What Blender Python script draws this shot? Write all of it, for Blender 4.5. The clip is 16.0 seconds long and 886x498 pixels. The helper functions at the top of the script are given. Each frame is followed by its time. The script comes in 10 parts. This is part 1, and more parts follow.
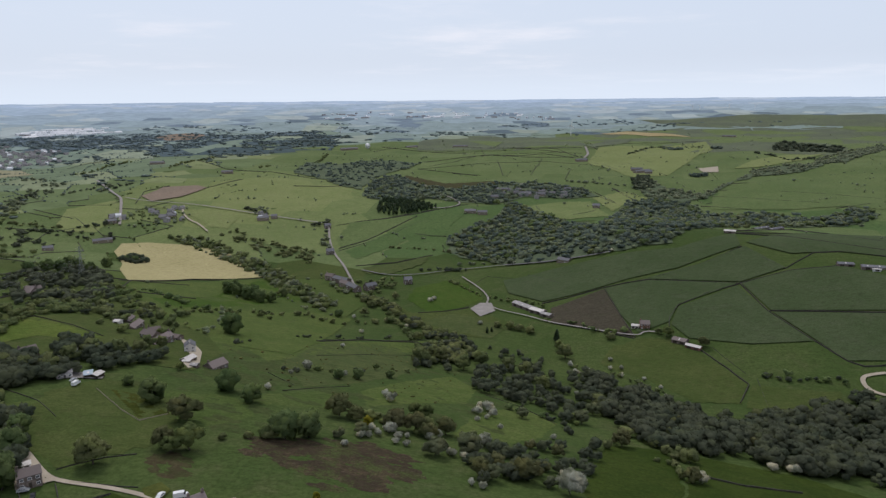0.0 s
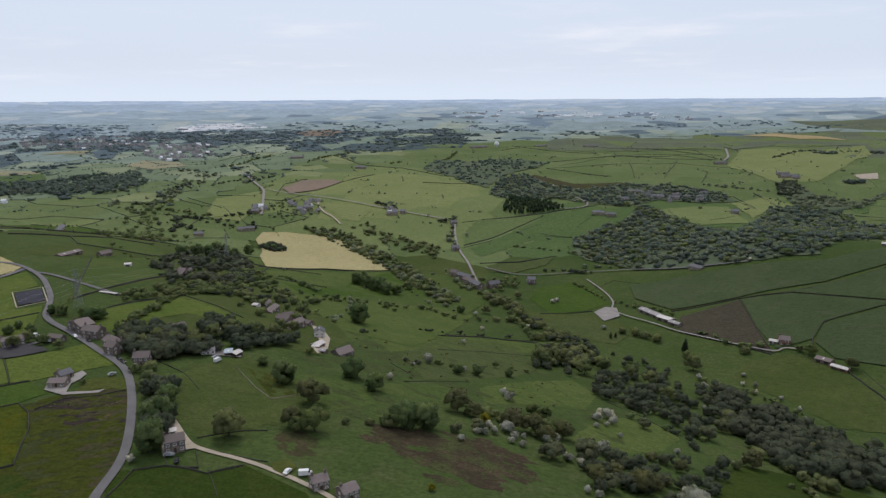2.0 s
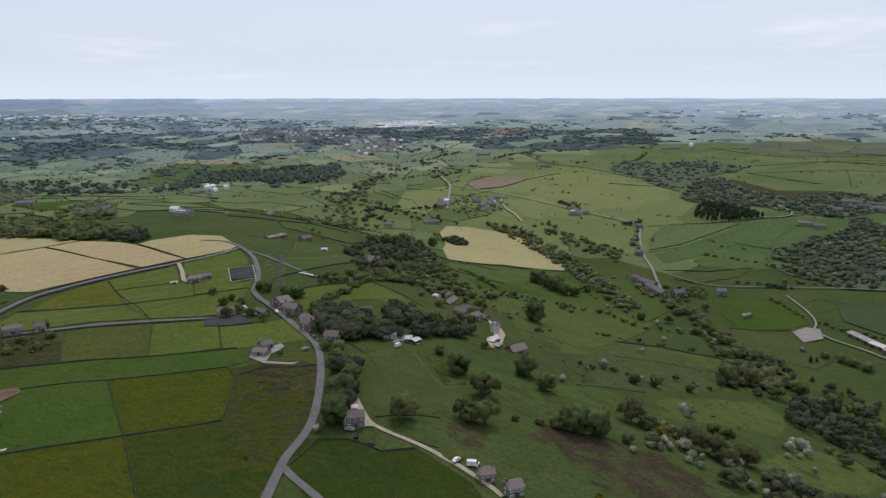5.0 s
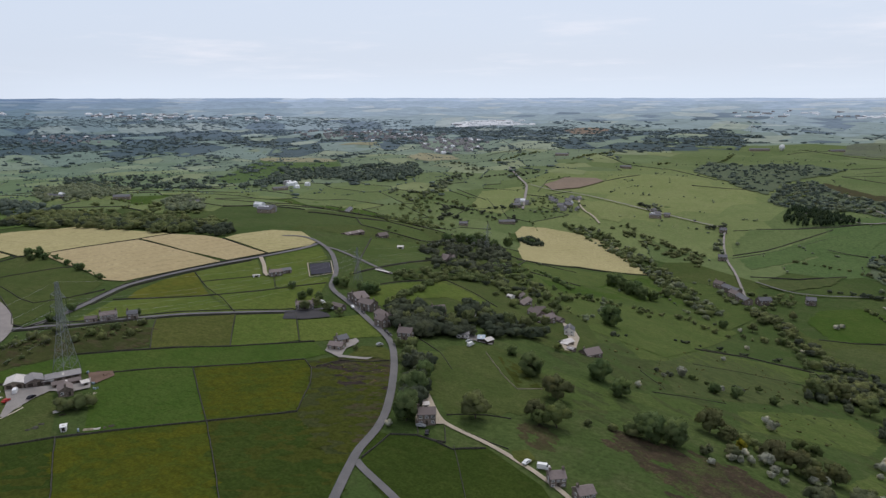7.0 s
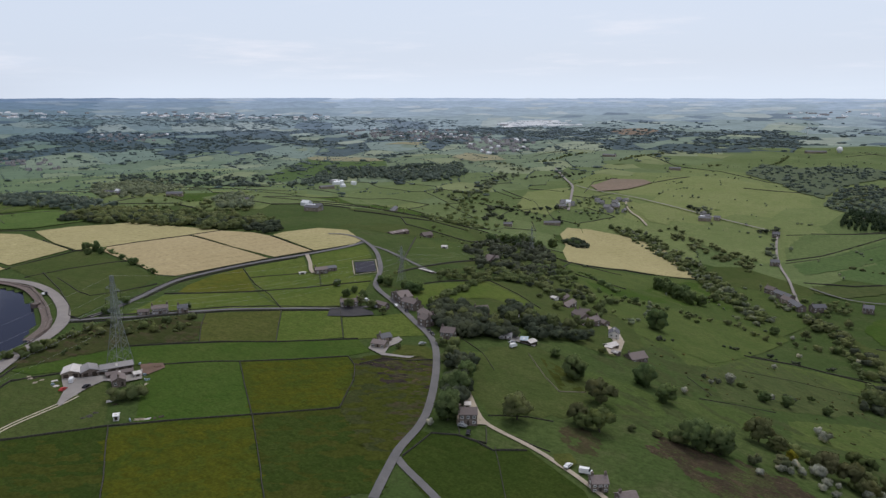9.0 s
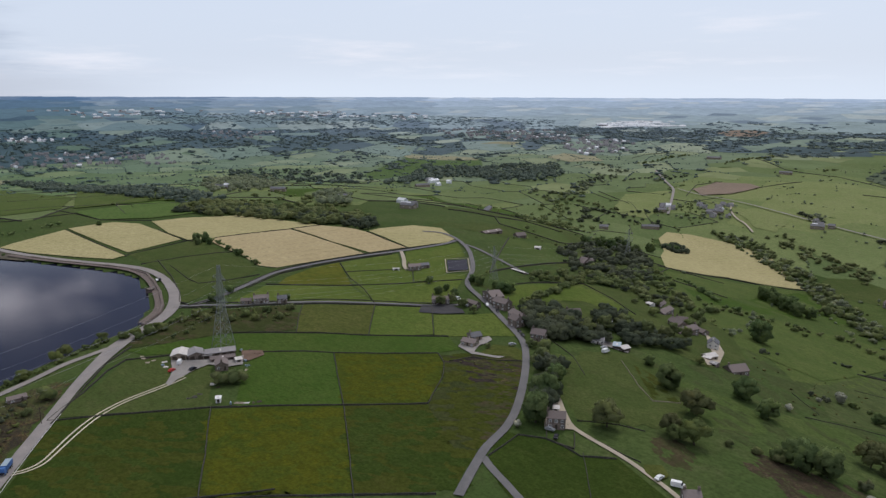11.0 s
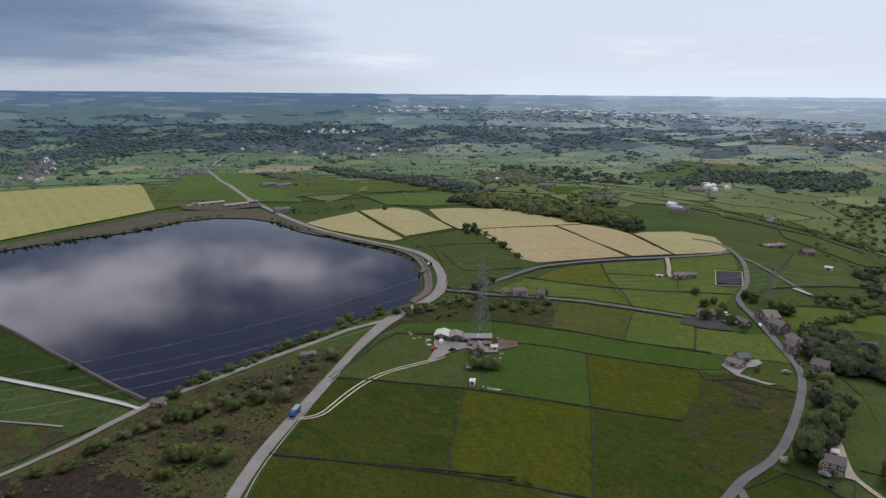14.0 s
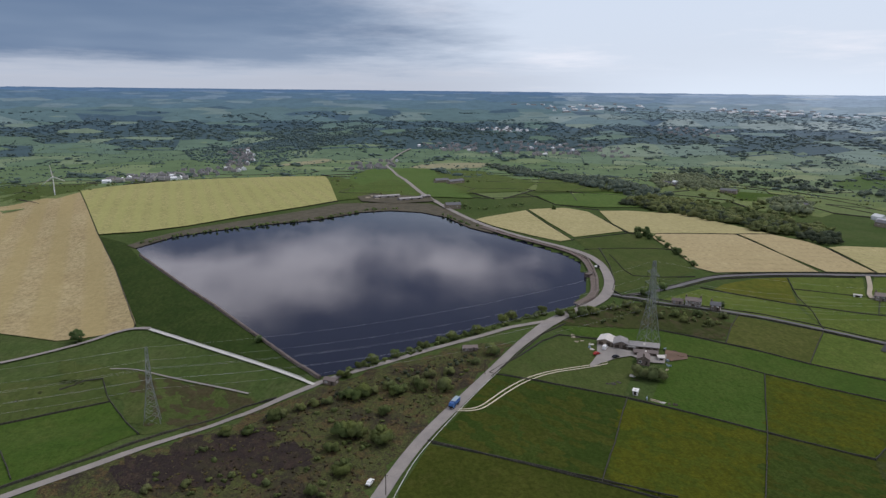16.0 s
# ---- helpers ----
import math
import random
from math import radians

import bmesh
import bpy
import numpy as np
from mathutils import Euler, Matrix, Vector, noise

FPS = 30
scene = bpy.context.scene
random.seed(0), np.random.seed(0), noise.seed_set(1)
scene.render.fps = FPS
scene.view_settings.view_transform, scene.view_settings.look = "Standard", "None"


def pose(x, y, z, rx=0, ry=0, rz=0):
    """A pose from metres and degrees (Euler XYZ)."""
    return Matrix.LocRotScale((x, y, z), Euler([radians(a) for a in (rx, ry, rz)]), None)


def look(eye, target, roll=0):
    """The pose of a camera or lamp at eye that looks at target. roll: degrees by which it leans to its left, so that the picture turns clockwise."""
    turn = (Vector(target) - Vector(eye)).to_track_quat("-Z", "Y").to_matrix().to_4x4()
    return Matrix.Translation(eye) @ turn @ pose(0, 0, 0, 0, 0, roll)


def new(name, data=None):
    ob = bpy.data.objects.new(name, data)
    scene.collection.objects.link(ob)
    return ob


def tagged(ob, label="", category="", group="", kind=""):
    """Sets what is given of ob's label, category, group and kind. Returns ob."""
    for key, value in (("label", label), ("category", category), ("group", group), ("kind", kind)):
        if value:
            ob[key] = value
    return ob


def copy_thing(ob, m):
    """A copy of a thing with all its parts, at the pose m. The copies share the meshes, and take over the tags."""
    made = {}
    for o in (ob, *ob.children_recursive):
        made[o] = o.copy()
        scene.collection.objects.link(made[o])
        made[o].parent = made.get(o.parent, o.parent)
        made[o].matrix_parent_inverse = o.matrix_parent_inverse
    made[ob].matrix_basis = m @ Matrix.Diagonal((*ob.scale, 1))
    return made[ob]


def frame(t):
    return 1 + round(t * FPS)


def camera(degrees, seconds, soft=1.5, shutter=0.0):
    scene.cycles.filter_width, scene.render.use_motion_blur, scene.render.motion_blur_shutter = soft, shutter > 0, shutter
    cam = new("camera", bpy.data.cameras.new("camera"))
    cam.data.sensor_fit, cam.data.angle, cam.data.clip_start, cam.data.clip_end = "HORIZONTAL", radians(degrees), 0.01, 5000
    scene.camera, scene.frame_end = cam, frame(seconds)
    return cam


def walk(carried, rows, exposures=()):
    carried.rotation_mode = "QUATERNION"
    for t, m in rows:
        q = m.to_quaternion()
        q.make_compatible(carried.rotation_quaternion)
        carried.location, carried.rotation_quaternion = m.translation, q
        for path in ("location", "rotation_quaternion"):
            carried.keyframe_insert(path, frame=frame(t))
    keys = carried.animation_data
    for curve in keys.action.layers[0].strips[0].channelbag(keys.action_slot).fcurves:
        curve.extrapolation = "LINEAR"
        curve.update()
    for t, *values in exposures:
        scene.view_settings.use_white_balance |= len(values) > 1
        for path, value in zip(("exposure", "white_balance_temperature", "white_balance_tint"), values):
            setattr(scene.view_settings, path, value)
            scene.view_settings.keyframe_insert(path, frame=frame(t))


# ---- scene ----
# ---- camera: hovers over one spot and turns ----
EYE = 140.0
cam = camera(64.93, 16.0, 1.4)
PATH = [
    (0.0, 0.002, -12.162, -0.543),
    (0.5, 2.694, -12.153, -0.457),
    (1.0, 5.240, -12.168, -0.403),
    (1.5, 7.762, -12.197, -0.367),
    (2.0, 10.445, -12.203, -0.301),
    (2.5, 13.400, -12.218, -0.280),
    (3.0, 16.363, -12.232, -0.246),
    (3.5, 19.172, -12.228, -0.249),
    (4.0, 21.256, -12.257, -0.206),
    (4.5, 23.364, -12.275, -0.122),
    (7.0, 31.813, -12.325, -0.062),
    (7.5, 32.415, -12.313, -0.035),
    (8.0, 33.247, -12.325, -0.029),
    (8.5, 34.365, -12.324, -0.015),
    (11.0, 43.316, -12.374, 0.172),
    (11.5, 46.848, -12.416, 0.194),
    (12.0, 50.488, -12.454, 0.300),
    (12.5, 54.052, -12.493, 0.382),
    (13.0, 57.694, -12.541, 0.436),
    (13.5, 61.399, -12.599, 0.480),
    (14.0, 65.106, -12.635, 0.521),
    (14.5, 68.752, -12.715, 0.608),
    (15.0, 72.350, -12.761, 0.629),
    (15.5, 75.752, -12.834, 0.679),
    (16.0, 79.091, -12.887, 0.625),
]
walk(cam, [(t, pose(0, 0, EYE, 0, 0, yaw) @ pose(0, 0, 0, 90 + pitch, 0, 0) @ pose(0, 0, 0, 0, 0, roll)) for t, yaw, pitch, roll in PATH], [(0.0, 0.0, 6350, 12), (16.0, 0.0, 6350, 12)])

# ---- world and sun ----
SUN_AZ, SUN_EL = 20.0, 52.0      # degrees to the left of +y, and up
world = bpy.data.worlds.new("world")
scene.world = world
world.use_nodes = True
wt = world.node_tree
wt.nodes.clear()


def wnode(kind, **kw):
    n = wt.nodes.new(kind)
    for k, v in kw.items():
        if k == "operation":
            n.operation = v
        elif k == "blend_type":
            n.blend_type = v
    return n


def wmath(op, a, b=None, clamp=False):
    n = wt.nodes.new("ShaderNodeMath")
    n.operation, n.use_clamp = op, clamp
    for i, v in enumerate((a, b)):
        if v is None:
            continue
        if isinstance(v, (int, float)):
            n.inputs[i].default_value = v
        else:
            wt.links.new(v, n.inputs[i])
    return n.outputs[0]


def wmix(fac, a, b):
    n = wt.nodes.new("ShaderNodeMix")
    n.data_type = "RGBA"
    for i, v in ((0, fac), (6, a), (7, b)):
        if isinstance(v, (int, float, tuple)):
            n.inputs[i].default_value = v
        else:
            wt.links.new(v, n.inputs[i])
    return n.outputs[2]


def wramp(value, lo, hi):
    n = wt.nodes.new("ShaderNodeMapRange")
    n.interpolation_type = "SMOOTHSTEP"
    n.inputs[1].default_value, n.inputs[2].default_value = lo, hi
    wt.links.new(value, n.inputs[0])
    return n.outputs[0]


sky = wt.nodes.new("ShaderNodeTexSky")
sky.sky_type = "NISHITA"
sky.sun_disc = False
sky.sun_elevation, sky.sun_rotation = radians(SUN_EL), radians(-SUN_AZ)
sky.air_density, sky.dust_density = 1.0, 2.0
sky_lum = wt.nodes.new("ShaderNodeVectorMath")
sky_lum.operation = "SCALE"
sky_lum.inputs[3].default_value = 0.10
wt.links.new(sky.outputs[0], sky_lum.inputs[0])
coord = wt.nodes.new("ShaderNodeTexCoord")
sep = wt.nodes.new("ShaderNodeSeparateXYZ")
wt.links.new(coord.outputs["Generated"], sep.inputs[0])
up = wmath("MAXIMUM", sep.outputs[2], 0.0)
den = wmath("ADD", up, 0.07)
comb = wt.nodes.new("ShaderNodeCombineXYZ")
wt.links.new(wmath("DIVIDE", sep.outputs[0], den), comb.inputs[0])
wt.links.new(wmath("DIVIDE", sep.outputs[1], den), comb.inputs[1])


def wnoise(scale, detail, rough, offset=(0, 0, 0)):
    m = wt.nodes.new("ShaderNodeMapping")
    m.inputs["Location"].default_value = offset
    wt.links.new(comb.outputs[0], m.inputs[0])
    n = wt.nodes.new("ShaderNodeTexNoise")
    n.inputs["Scale"].default_value, n.inputs["Detail"].default_value, n.inputs["Roughness"].default_value = scale, detail, rough
    wt.links.new(m.outputs[0], n.inputs["Vector"])
    return n.outputs[0]


VEIL = (0.68, 0.76, 0.88, 1)     # thin high cloud
CLOUD = (0.90, 0.90, 0.95, 1)    # sunlit cloud
BANK = (0.125, 0.195, 0.315, 1)     # heavy rain cloud
SLATE_SKY = (0.18, 0.21, 0.32, 1)   # blue-grey cloud base over the reservoir
DOME = (0.66, 0.70, 0.76, 1)     # overcast overhead
low = wramp(up, 0.0, 0.060)
c = wmix(0.9, sky_lum.outputs[0], VEIL)
streaks = wramp(wnoise(0.42, 6, 0.6, (3, 1, 0)), 0.50, 0.74)
c = wmix(wmath("MULTIPLY", streaks, 0.7), c, CLOUD)
# a rain cloud stands beyond the reservoir
bank_dir = wt.nodes.new("ShaderNodeVectorMath")
bank_dir.operation = "DOT_PRODUCT"
bank_dir.inputs[1].default_value = (-math.sin(radians(108)), math.cos(radians(108)), 0)
wt.links.new(coord.outputs["Generated"], bank_dir.inputs[0])
ragged = wmath("SUBTRACT", wnoise(0.50, 7, 0.62, (7, 2, 0)), 0.5)
side = wramp(wmath("ADD", bank_dir.outputs[1], wmath("MULTIPLY", ragged, 0.22)), 0.79, 0.975)
high = wramp(wmath("ADD", up, wmath("MULTIPLY", ragged, 0.05)), 0.004, 0.046)
c = wmix(wmath("MULTIPLY", wmath("MULTIPLY", side, high), 0.95), c, wmix(wramp(wnoise(0.30, 3, 0.5, (1, 6, 0)), 0.38, 0.66), BANK, (0.20, 0.275, 0.395, 1)))
warm = wmath("MULTIPLY", wramp(bank_dir.outputs[1], 0.55, 0.95), wmath("SUBTRACT", 1.0, high))
c = wmix(wmath("MULTIPLY", warm, 0.85), c, (0.44, 0.47, 0.54, 1))
over = wramp(up, 0.15, 0.24)
belt = wmath("MULTIPLY", wramp(up, 0.17, 0.23), wmath("SUBTRACT", 1.0, wramp(up, 0.28, 0.35)))
belt = wmath("MULTIPLY", belt, wramp(bank_dir.outputs[1], 0.84, 0.97))
gaps = wramp(wmath("ADD", wnoise(0.75, 5, 0.58, (0.9, 4.2, 0)), wmath("MULTIPLY", belt, 0.15)), 0.54, 0.70)
zen = wmix(gaps, SLATE_SKY, (1.15, 1.12, 1.22, 1))
c = wmix(over, c, zen)
c = wmix(wramp(up, 0.42, 0.62), c, wmix(wramp(wnoise(0.9, 4, 0.5, (2, 8, 0)), 0.4, 0.65), DOME, CLOUD))
hazec = (0.74, 0.82, 0.92, 1)
c = wmix(wmath("MULTIPLY", wmath("SUBTRACT", 1.0, low), wmath("SUBTRACT", 1.0, wmath("MULTIPLY", wramp(bank_dir.outputs[1], 0.60, 0.93), 0.9))), c, hazec)
bg = wt.nodes.new("ShaderNodeBackground")
bg.inputs[1].default_value = 1.0
wt.links.new(c, bg.inputs[0])
wout = wt.nodes.new("ShaderNodeOutputWorld")
wt.links.new(bg.outputs[0], wout.inputs[0])

sun = new("sun", bpy.data.lights.new("sun", "SUN"))
sun.data.energy, sun.data.angle, sun.data.color = 1.4, radians(14), (1.0, 0.95, 0.87)
sun_dir = Vector((-math.sin(radians(SUN_AZ)) * math.cos(radians(SUN_EL)), math.cos(radians(SUN_AZ)) * math.cos(radians(SUN_EL)), math.sin(radians(SUN_EL))))
sun.matrix_world = look(sun_dir * 1000, (0, 0, 0))
scene.view_settings.exposure = 0.0

# ---- the lie of the land ----
def ease(v):
    v = np.clip(v, 0.0, 1.0)
    return v * v * (3 - 2 * v)


VALE_R = (0, 700, 800, 1000, 1300, 1700, 2300, 3100, 3700, 4300, 4860, 6000)
VALE_Z = (-60, -78, -80, -68, -42, -24, -10, 2, 40, 90, 141, 132)
MOOR_R = (0, 1000, 1150, 1400, 1800, 2300, 3000, 3700, 4300, 4860, 6000)
MOOR_Z = (0, 0, -3, -30, -48, -38, -5, 40, 90, 141, 132)


def profile(r, rs, zs):
    return sum(np.interp(r * k, rs, zs) for k in (0.86, 0.90, 0.94, 0.97, 1.0, 1.03, 1.06, 1.10, 1.14)) / 9


def height(x, y):
    """Height of the ground over the reservoir's level."""
    x, y = np.asarray(x, float), np.asarray(y, float)
    r = np.hypot(x, y)
    az = np.degrees(np.arctan2(-x, y))
    s = (x + 165) * 0.643 + (y - 247) * 0.763          # metres past the brow, down into the valley
    z = -80 * ease(s / 430)
    z = z + 60 * ease((s - 430) / 380) * ease((-2 - az) / 14) * ease((60 + az) / 20)
    vale = profile(r, VALE_R, VALE_Z)
    moor = profile(r, MOOR_R, MOOR_Z)
    w = ease((az - 34) / 22) * ease((200 - az) / 60)
    far = vale * (1 - w) + moor * w
    z = z + (far - z) * ease((r - 850) / 420)
    z = z + 7 * np.exp(-((x + 545) ** 2 + (y - 430) ** 2) / 150 ** 2)     # the mown hill
    d = (x + 336) * 0.455 - (y - 1) * 0.891                                # metres past the dam, away from the water
    z = z - 9 * ease((d - 6) / 60) * ease((-262 - x) / 60) * ease((330 - d) / 180)
    roll = np.sin(x / 117 + 1.3) * np.sin(y / 131 + 0.4) + 0.6 * np.sin((x + y) / 73 + 2.0) * np.sin((x - y) / 89)
    near = ease((s - 20) / 120) * 1.2 + ease((r - 950) / 900) * 4.0 * (1 - 0.85 * ease((r - 3000) / 1300))
    return z + roll * near


def ground_z(x, y):
    return float(height(x, y))

# ---- materials ----
def shader(name, rough=0.9, metal=0.0):
    m = bpy.data.materials.new(name)
    m.use_nodes = True
    b = m.node_tree.nodes["Principled BSDF"]
    b.inputs["Roughness"].default_value, b.inputs["Metallic"].default_value = rough, metal
    b.inputs["Specular IOR Level"].default_value = 0.25
    return m, m.node_tree, b


def tex(nt, scale, detail=4, rough=0.6, stretch=(1, 1, 1), turn=0.0, kind="ShaderNodeTexNoise"):
    g = nt.nodes.new("ShaderNodeNewGeometry")
    mp = nt.nodes.new("ShaderNodeMapping")
    mp.inputs["Scale"].default_value = stretch
    mp.inputs["Rotation"].default_value = (0, 0, radians(turn))
    nt.links.new(g.outputs["Position"], mp.inputs[0])
    n = nt.nodes.new(kind)
    n.inputs["Scale"].default_value = scale
    if kind == "ShaderNodeTexNoise":
        n.inputs["Detail"].default_value, n.inputs["Roughness"].default_value = detail, rough
    nt.links.new(mp.outputs[0], n.inputs["Vector"])
    return n


def blend(nt, fac, a, b, how="MIX"):
    n = nt.nodes.new("ShaderNodeMix")
    n.data_type, n.blend_type = "RGBA", how
    for i, v in ((0, fac), (6, a), (7, b)):
        if isinstance(v, (int, float)):
            n.inputs[i].default_value = v
        elif isinstance(v, tuple):
            n.inputs[i].default_value = (*v[:3], 1)
        else:
            nt.links.new(v, n.inputs[i])
    return n.outputs[2]


def step(nt, value, lo, hi, a=0.0, b=1.0):
    n = nt.nodes.new("ShaderNodeMapRange")
    n.interpolation_type = "SMOOTHSTEP"
    for i, v in ((1, lo), (2, hi), (3, a), (4, b)):
        n.inputs[i].default_value = v
    nt.links.new(value, n.inputs[0])
    return n.outputs[0]


def bump(nt, b, height_out, strength, distance):
    n = nt.nodes.new("ShaderNodeBump")
    n.inputs["Strength"].default_value, n.inputs["Distance"].default_value = strength, distance
    nt.links.new(height_out, n.inputs["Height"])
    nt.links.new(n.outputs[0], b.inputs["Normal"])


def turf(name, a, b, c, patch=0.02, grain=0.75, mix_c=0.5, streak=None, turn=0.0):
    """Grassland: two greens in patches, flecks of a third colour, fine tufts; streak: lines of mowing or ploughing, that many metres apart."""
    m, nt, bs = shader(name, 1.0)
    bs.inputs["Specular IOR Level"].default_value = 0.04
    big = tex(nt, patch, 5, 0.65)
    fine = tex(nt, grain, 5, 0.8)
    mid = tex(nt, patch * 4.5, 6, 0.75)
    tuft = tex(nt, 0.16, 5, 0.7, (1, 2.2, 1), 35)
    col = blend(nt, step(nt, big.outputs[0], 0.38, 0.62), a, b)
    col = blend(nt, step(nt, mid.outputs[0], 0.48, 0.70, 0.0, mix_c), col, c)
    col = blend(nt, step(nt, tuft.outputs[0], 0.42, 0.68, 0.0, 0.45), col, tuple(v * 0.50 for v in a))
    col = blend(nt, step(nt, fine.outputs[0], 0.34, 0.68, 0.0, 0.66), col, tuple(v * 0.46 for v in a))
    if streak:
        wv = tex(nt, 0.314 / streak, turn=turn, kind="ShaderNodeTexWave")
        wv.inputs["Distortion"].default_value, wv.inputs["Detail"].default_value = 0.5, 2
        wv.inputs["Detail Scale"].default_value = 0.3
        col = blend(nt, step(nt, wv.outputs[1], 0.15, 0.85, 0.0, 0.6), col, c)
    nt.links.new(col, bs.inputs["Base Color"])
    bump(nt, bs, fine.outputs[0], 0.5, 0.3)
    return m


PASTURE = turf("pasture", (0.066, 0.093, 0.026), (0.088, 0.109, 0.034), (0.114, 0.112, 0.048))
PASTURE_DARK = turf("pasture_dark", (0.036, 0.059, 0.011), (0.049, 0.072, 0.014), (0.067, 0.075, 0.020), mix_c=0.45)
PASTURE_BRIGHT = turf("pasture_bright", (0.054, 0.099, 0.017), (0.074, 0.113, 0.024), (0.103, 0.115, 0.031), mix_c=0.45)
# far pasture: light on the distant slopes is put into its green
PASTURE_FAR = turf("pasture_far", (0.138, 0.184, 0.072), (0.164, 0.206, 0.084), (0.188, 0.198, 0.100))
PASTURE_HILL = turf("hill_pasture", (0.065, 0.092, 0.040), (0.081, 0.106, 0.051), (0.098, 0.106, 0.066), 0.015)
# these two hold the sun on the far hillside in their colour
PASTURE_LIGHTENED = turf("pasture_lightened", (0.168, 0.212, 0.080), (0.198, 0.238, 0.094), (0.230, 0.230, 0.118))
PASTURE_SUN_LIME = turf("pasture_sun_lime", (0.200, 0.240, 0.090), (0.234, 0.264, 0.108), (0.268, 0.256, 0.136))
BUTTERCUP = turf("buttercup_meadow", (0.055, 0.077, 0.011), (0.073, 0.090, 0.012), (0.108, 0.105, 0.011), 0.03, 0.6, 0.7)
BUTTERCUP_GOLD = turf("dense_buttercups", (0.068, 0.081, 0.010), (0.082, 0.089, 0.010), (0.120, 0.112, 0.010), 0.06, 0.8, 0.7)
# brighter copies of three near swards; the sun on a strip is painted in
PASTURE_LIT = turf("lit_pasture", (0.094, 0.135, 0.028), (0.122, 0.156, 0.036), (0.156, 0.158, 0.049), mix_c=0.45)
OLIVE_LIT_AND_LAWN = turf("lit_rough_pasture_and_lawn", (0.079, 0.096, 0.024), (0.099, 0.110, 0.030), (0.118, 0.109, 0.041), 0.025, 0.5, 0.6)
BUTTER_LIT = turf("buttercup_lit", (0.102, 0.118, 0.020), (0.128, 0.132, 0.022), (0.166, 0.134, 0.022), 0.03, 0.6, 0.6)
WET = turf("wet_pasture", (0.060, 0.083, 0.028), (0.073, 0.089, 0.032), (0.086, 0.089, 0.039), 0.05, 0.5, 0.6)
OLIVE = turf("rough_pasture", (0.048, 0.062, 0.011), (0.065, 0.074, 0.014), (0.078, 0.074, 0.020), 0.025, 0.5, 0.6)
ROUGH = turf("moor_grass", (0.047, 0.060, 0.019), (0.062, 0.070, 0.024), (0.062, 0.055, 0.025), 0.035, 0.6, 0.65)


def moorland(name, tones, lean):
    """Moor growth: heather, bilberry, rust and moor grass run into one another; lean: share of the dark heather."""
    m, nt, bs = shader(name, 1.0)
    bs.inputs["Specular IOR Level"].default_value = 0.04
    dark, olive, rust, straw = tones
    big, mid, small, fine = tex(nt, 0.035, 4, 0.6), tex(nt, 0.11, 6, 0.72), tex(nt, 0.33, 6, 0.75, (1, 1.7, 1), 25), tex(nt, 1.3, 5, 0.8)
    col = blend(nt, step(nt, big.outputs[0], lean - 0.07, lean + 0.07), dark, olive)
    col = blend(nt, step(nt, mid.outputs[0], 0.50, 0.58, 0, 0.85), col, rust)
    col = blend(nt, step(nt, small.outputs[0], 0.53, 0.60, 0, 0.8), col, olive)
    col = blend(nt, step(nt, small.outputs[0], 0.48, 0.41, 0, 0.8), col, dark)
    col = blend(nt, step(nt, tex(nt, 0.21, 5, 0.7, (1, 2.4, 1), 25).outputs[0], 0.58, 0.66, 0, 0.7), col, straw)
    col = blend(nt, step(nt, fine.outputs[0], 0.40, 0.62, 0, 0.7), col, tuple(v * 0.45 for v in dark))
    nt.links.new(col, bs.inputs["Base Color"])
    bump(nt, bs, fine.outputs[0], 0.7, 0.4)
    return m


HEATHER = moorland("heather_moor", ((0.048, 0.040, 0.030), (0.086, 0.098, 0.034), (0.116, 0.080, 0.038), (0.150, 0.134, 0.066)), 0.46)
OLD_HEATHER = moorland("old_heather_moor", ((0.038, 0.029, 0.028), (0.056, 0.050, 0.030), (0.064, 0.045, 0.036), (0.110, 0.092, 0.054)), 0.58)
BRACKEN_BED = moorland("bracken_bed", ((0.058, 0.045, 0.030), (0.076, 0.098, 0.032), (0.104, 0.076, 0.048), (0.124, 0.098, 0.066)), 0.56)
HEATHER_DARK = turf("old_heather", (0.042, 0.034, 0.031), (0.054, 0.042, 0.035), (0.070, 0.053, 0.036), 0.08, 0.5, 0.6)
FERN = turf("brown_bracken_litter", (0.076, 0.064, 0.034), (0.060, 0.070, 0.026), (0.090, 0.072, 0.042), 0.12, 0.6, 0.7)
HAY = turf("mown_hay_field", (0.419, 0.364, 0.190), (0.471, 0.404, 0.220), (0.349, 0.321, 0.152), 0.016, 0.3, 0.5, 12.0, 34)
HAY_TAN = turf("dry_hay_field", (0.477, 0.392, 0.227), (0.432, 0.347, 0.197), (0.387, 0.315, 0.173), 0.018, 0.3, 0.55, 14.0, 18)
CORN = turf("young_corn_field", (0.352, 0.336, 0.138), (0.402, 0.369, 0.165), (0.314, 0.308, 0.121), 0.010, 0.3, 0.5, 18.0, 80)
STUBBLE = turf("stubble_field", (0.400, 0.318, 0.176), (0.450, 0.372, 0.212), (0.320, 0.258, 0.122), 0.012, 0.3, 0.4, 30.0, 75)
PLOUGHED = turf("ploughed_field", (0.074, 0.066, 0.047), (0.086, 0.074, 0.052), (0.070, 0.072, 0.040), 0.02, 0.5, 0.6)
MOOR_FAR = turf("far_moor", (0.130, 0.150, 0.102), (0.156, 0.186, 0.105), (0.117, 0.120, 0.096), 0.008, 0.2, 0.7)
# far hay and clay: colours muted to stand for haze
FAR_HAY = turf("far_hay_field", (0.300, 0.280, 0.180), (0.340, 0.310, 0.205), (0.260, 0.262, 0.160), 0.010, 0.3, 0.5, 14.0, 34)
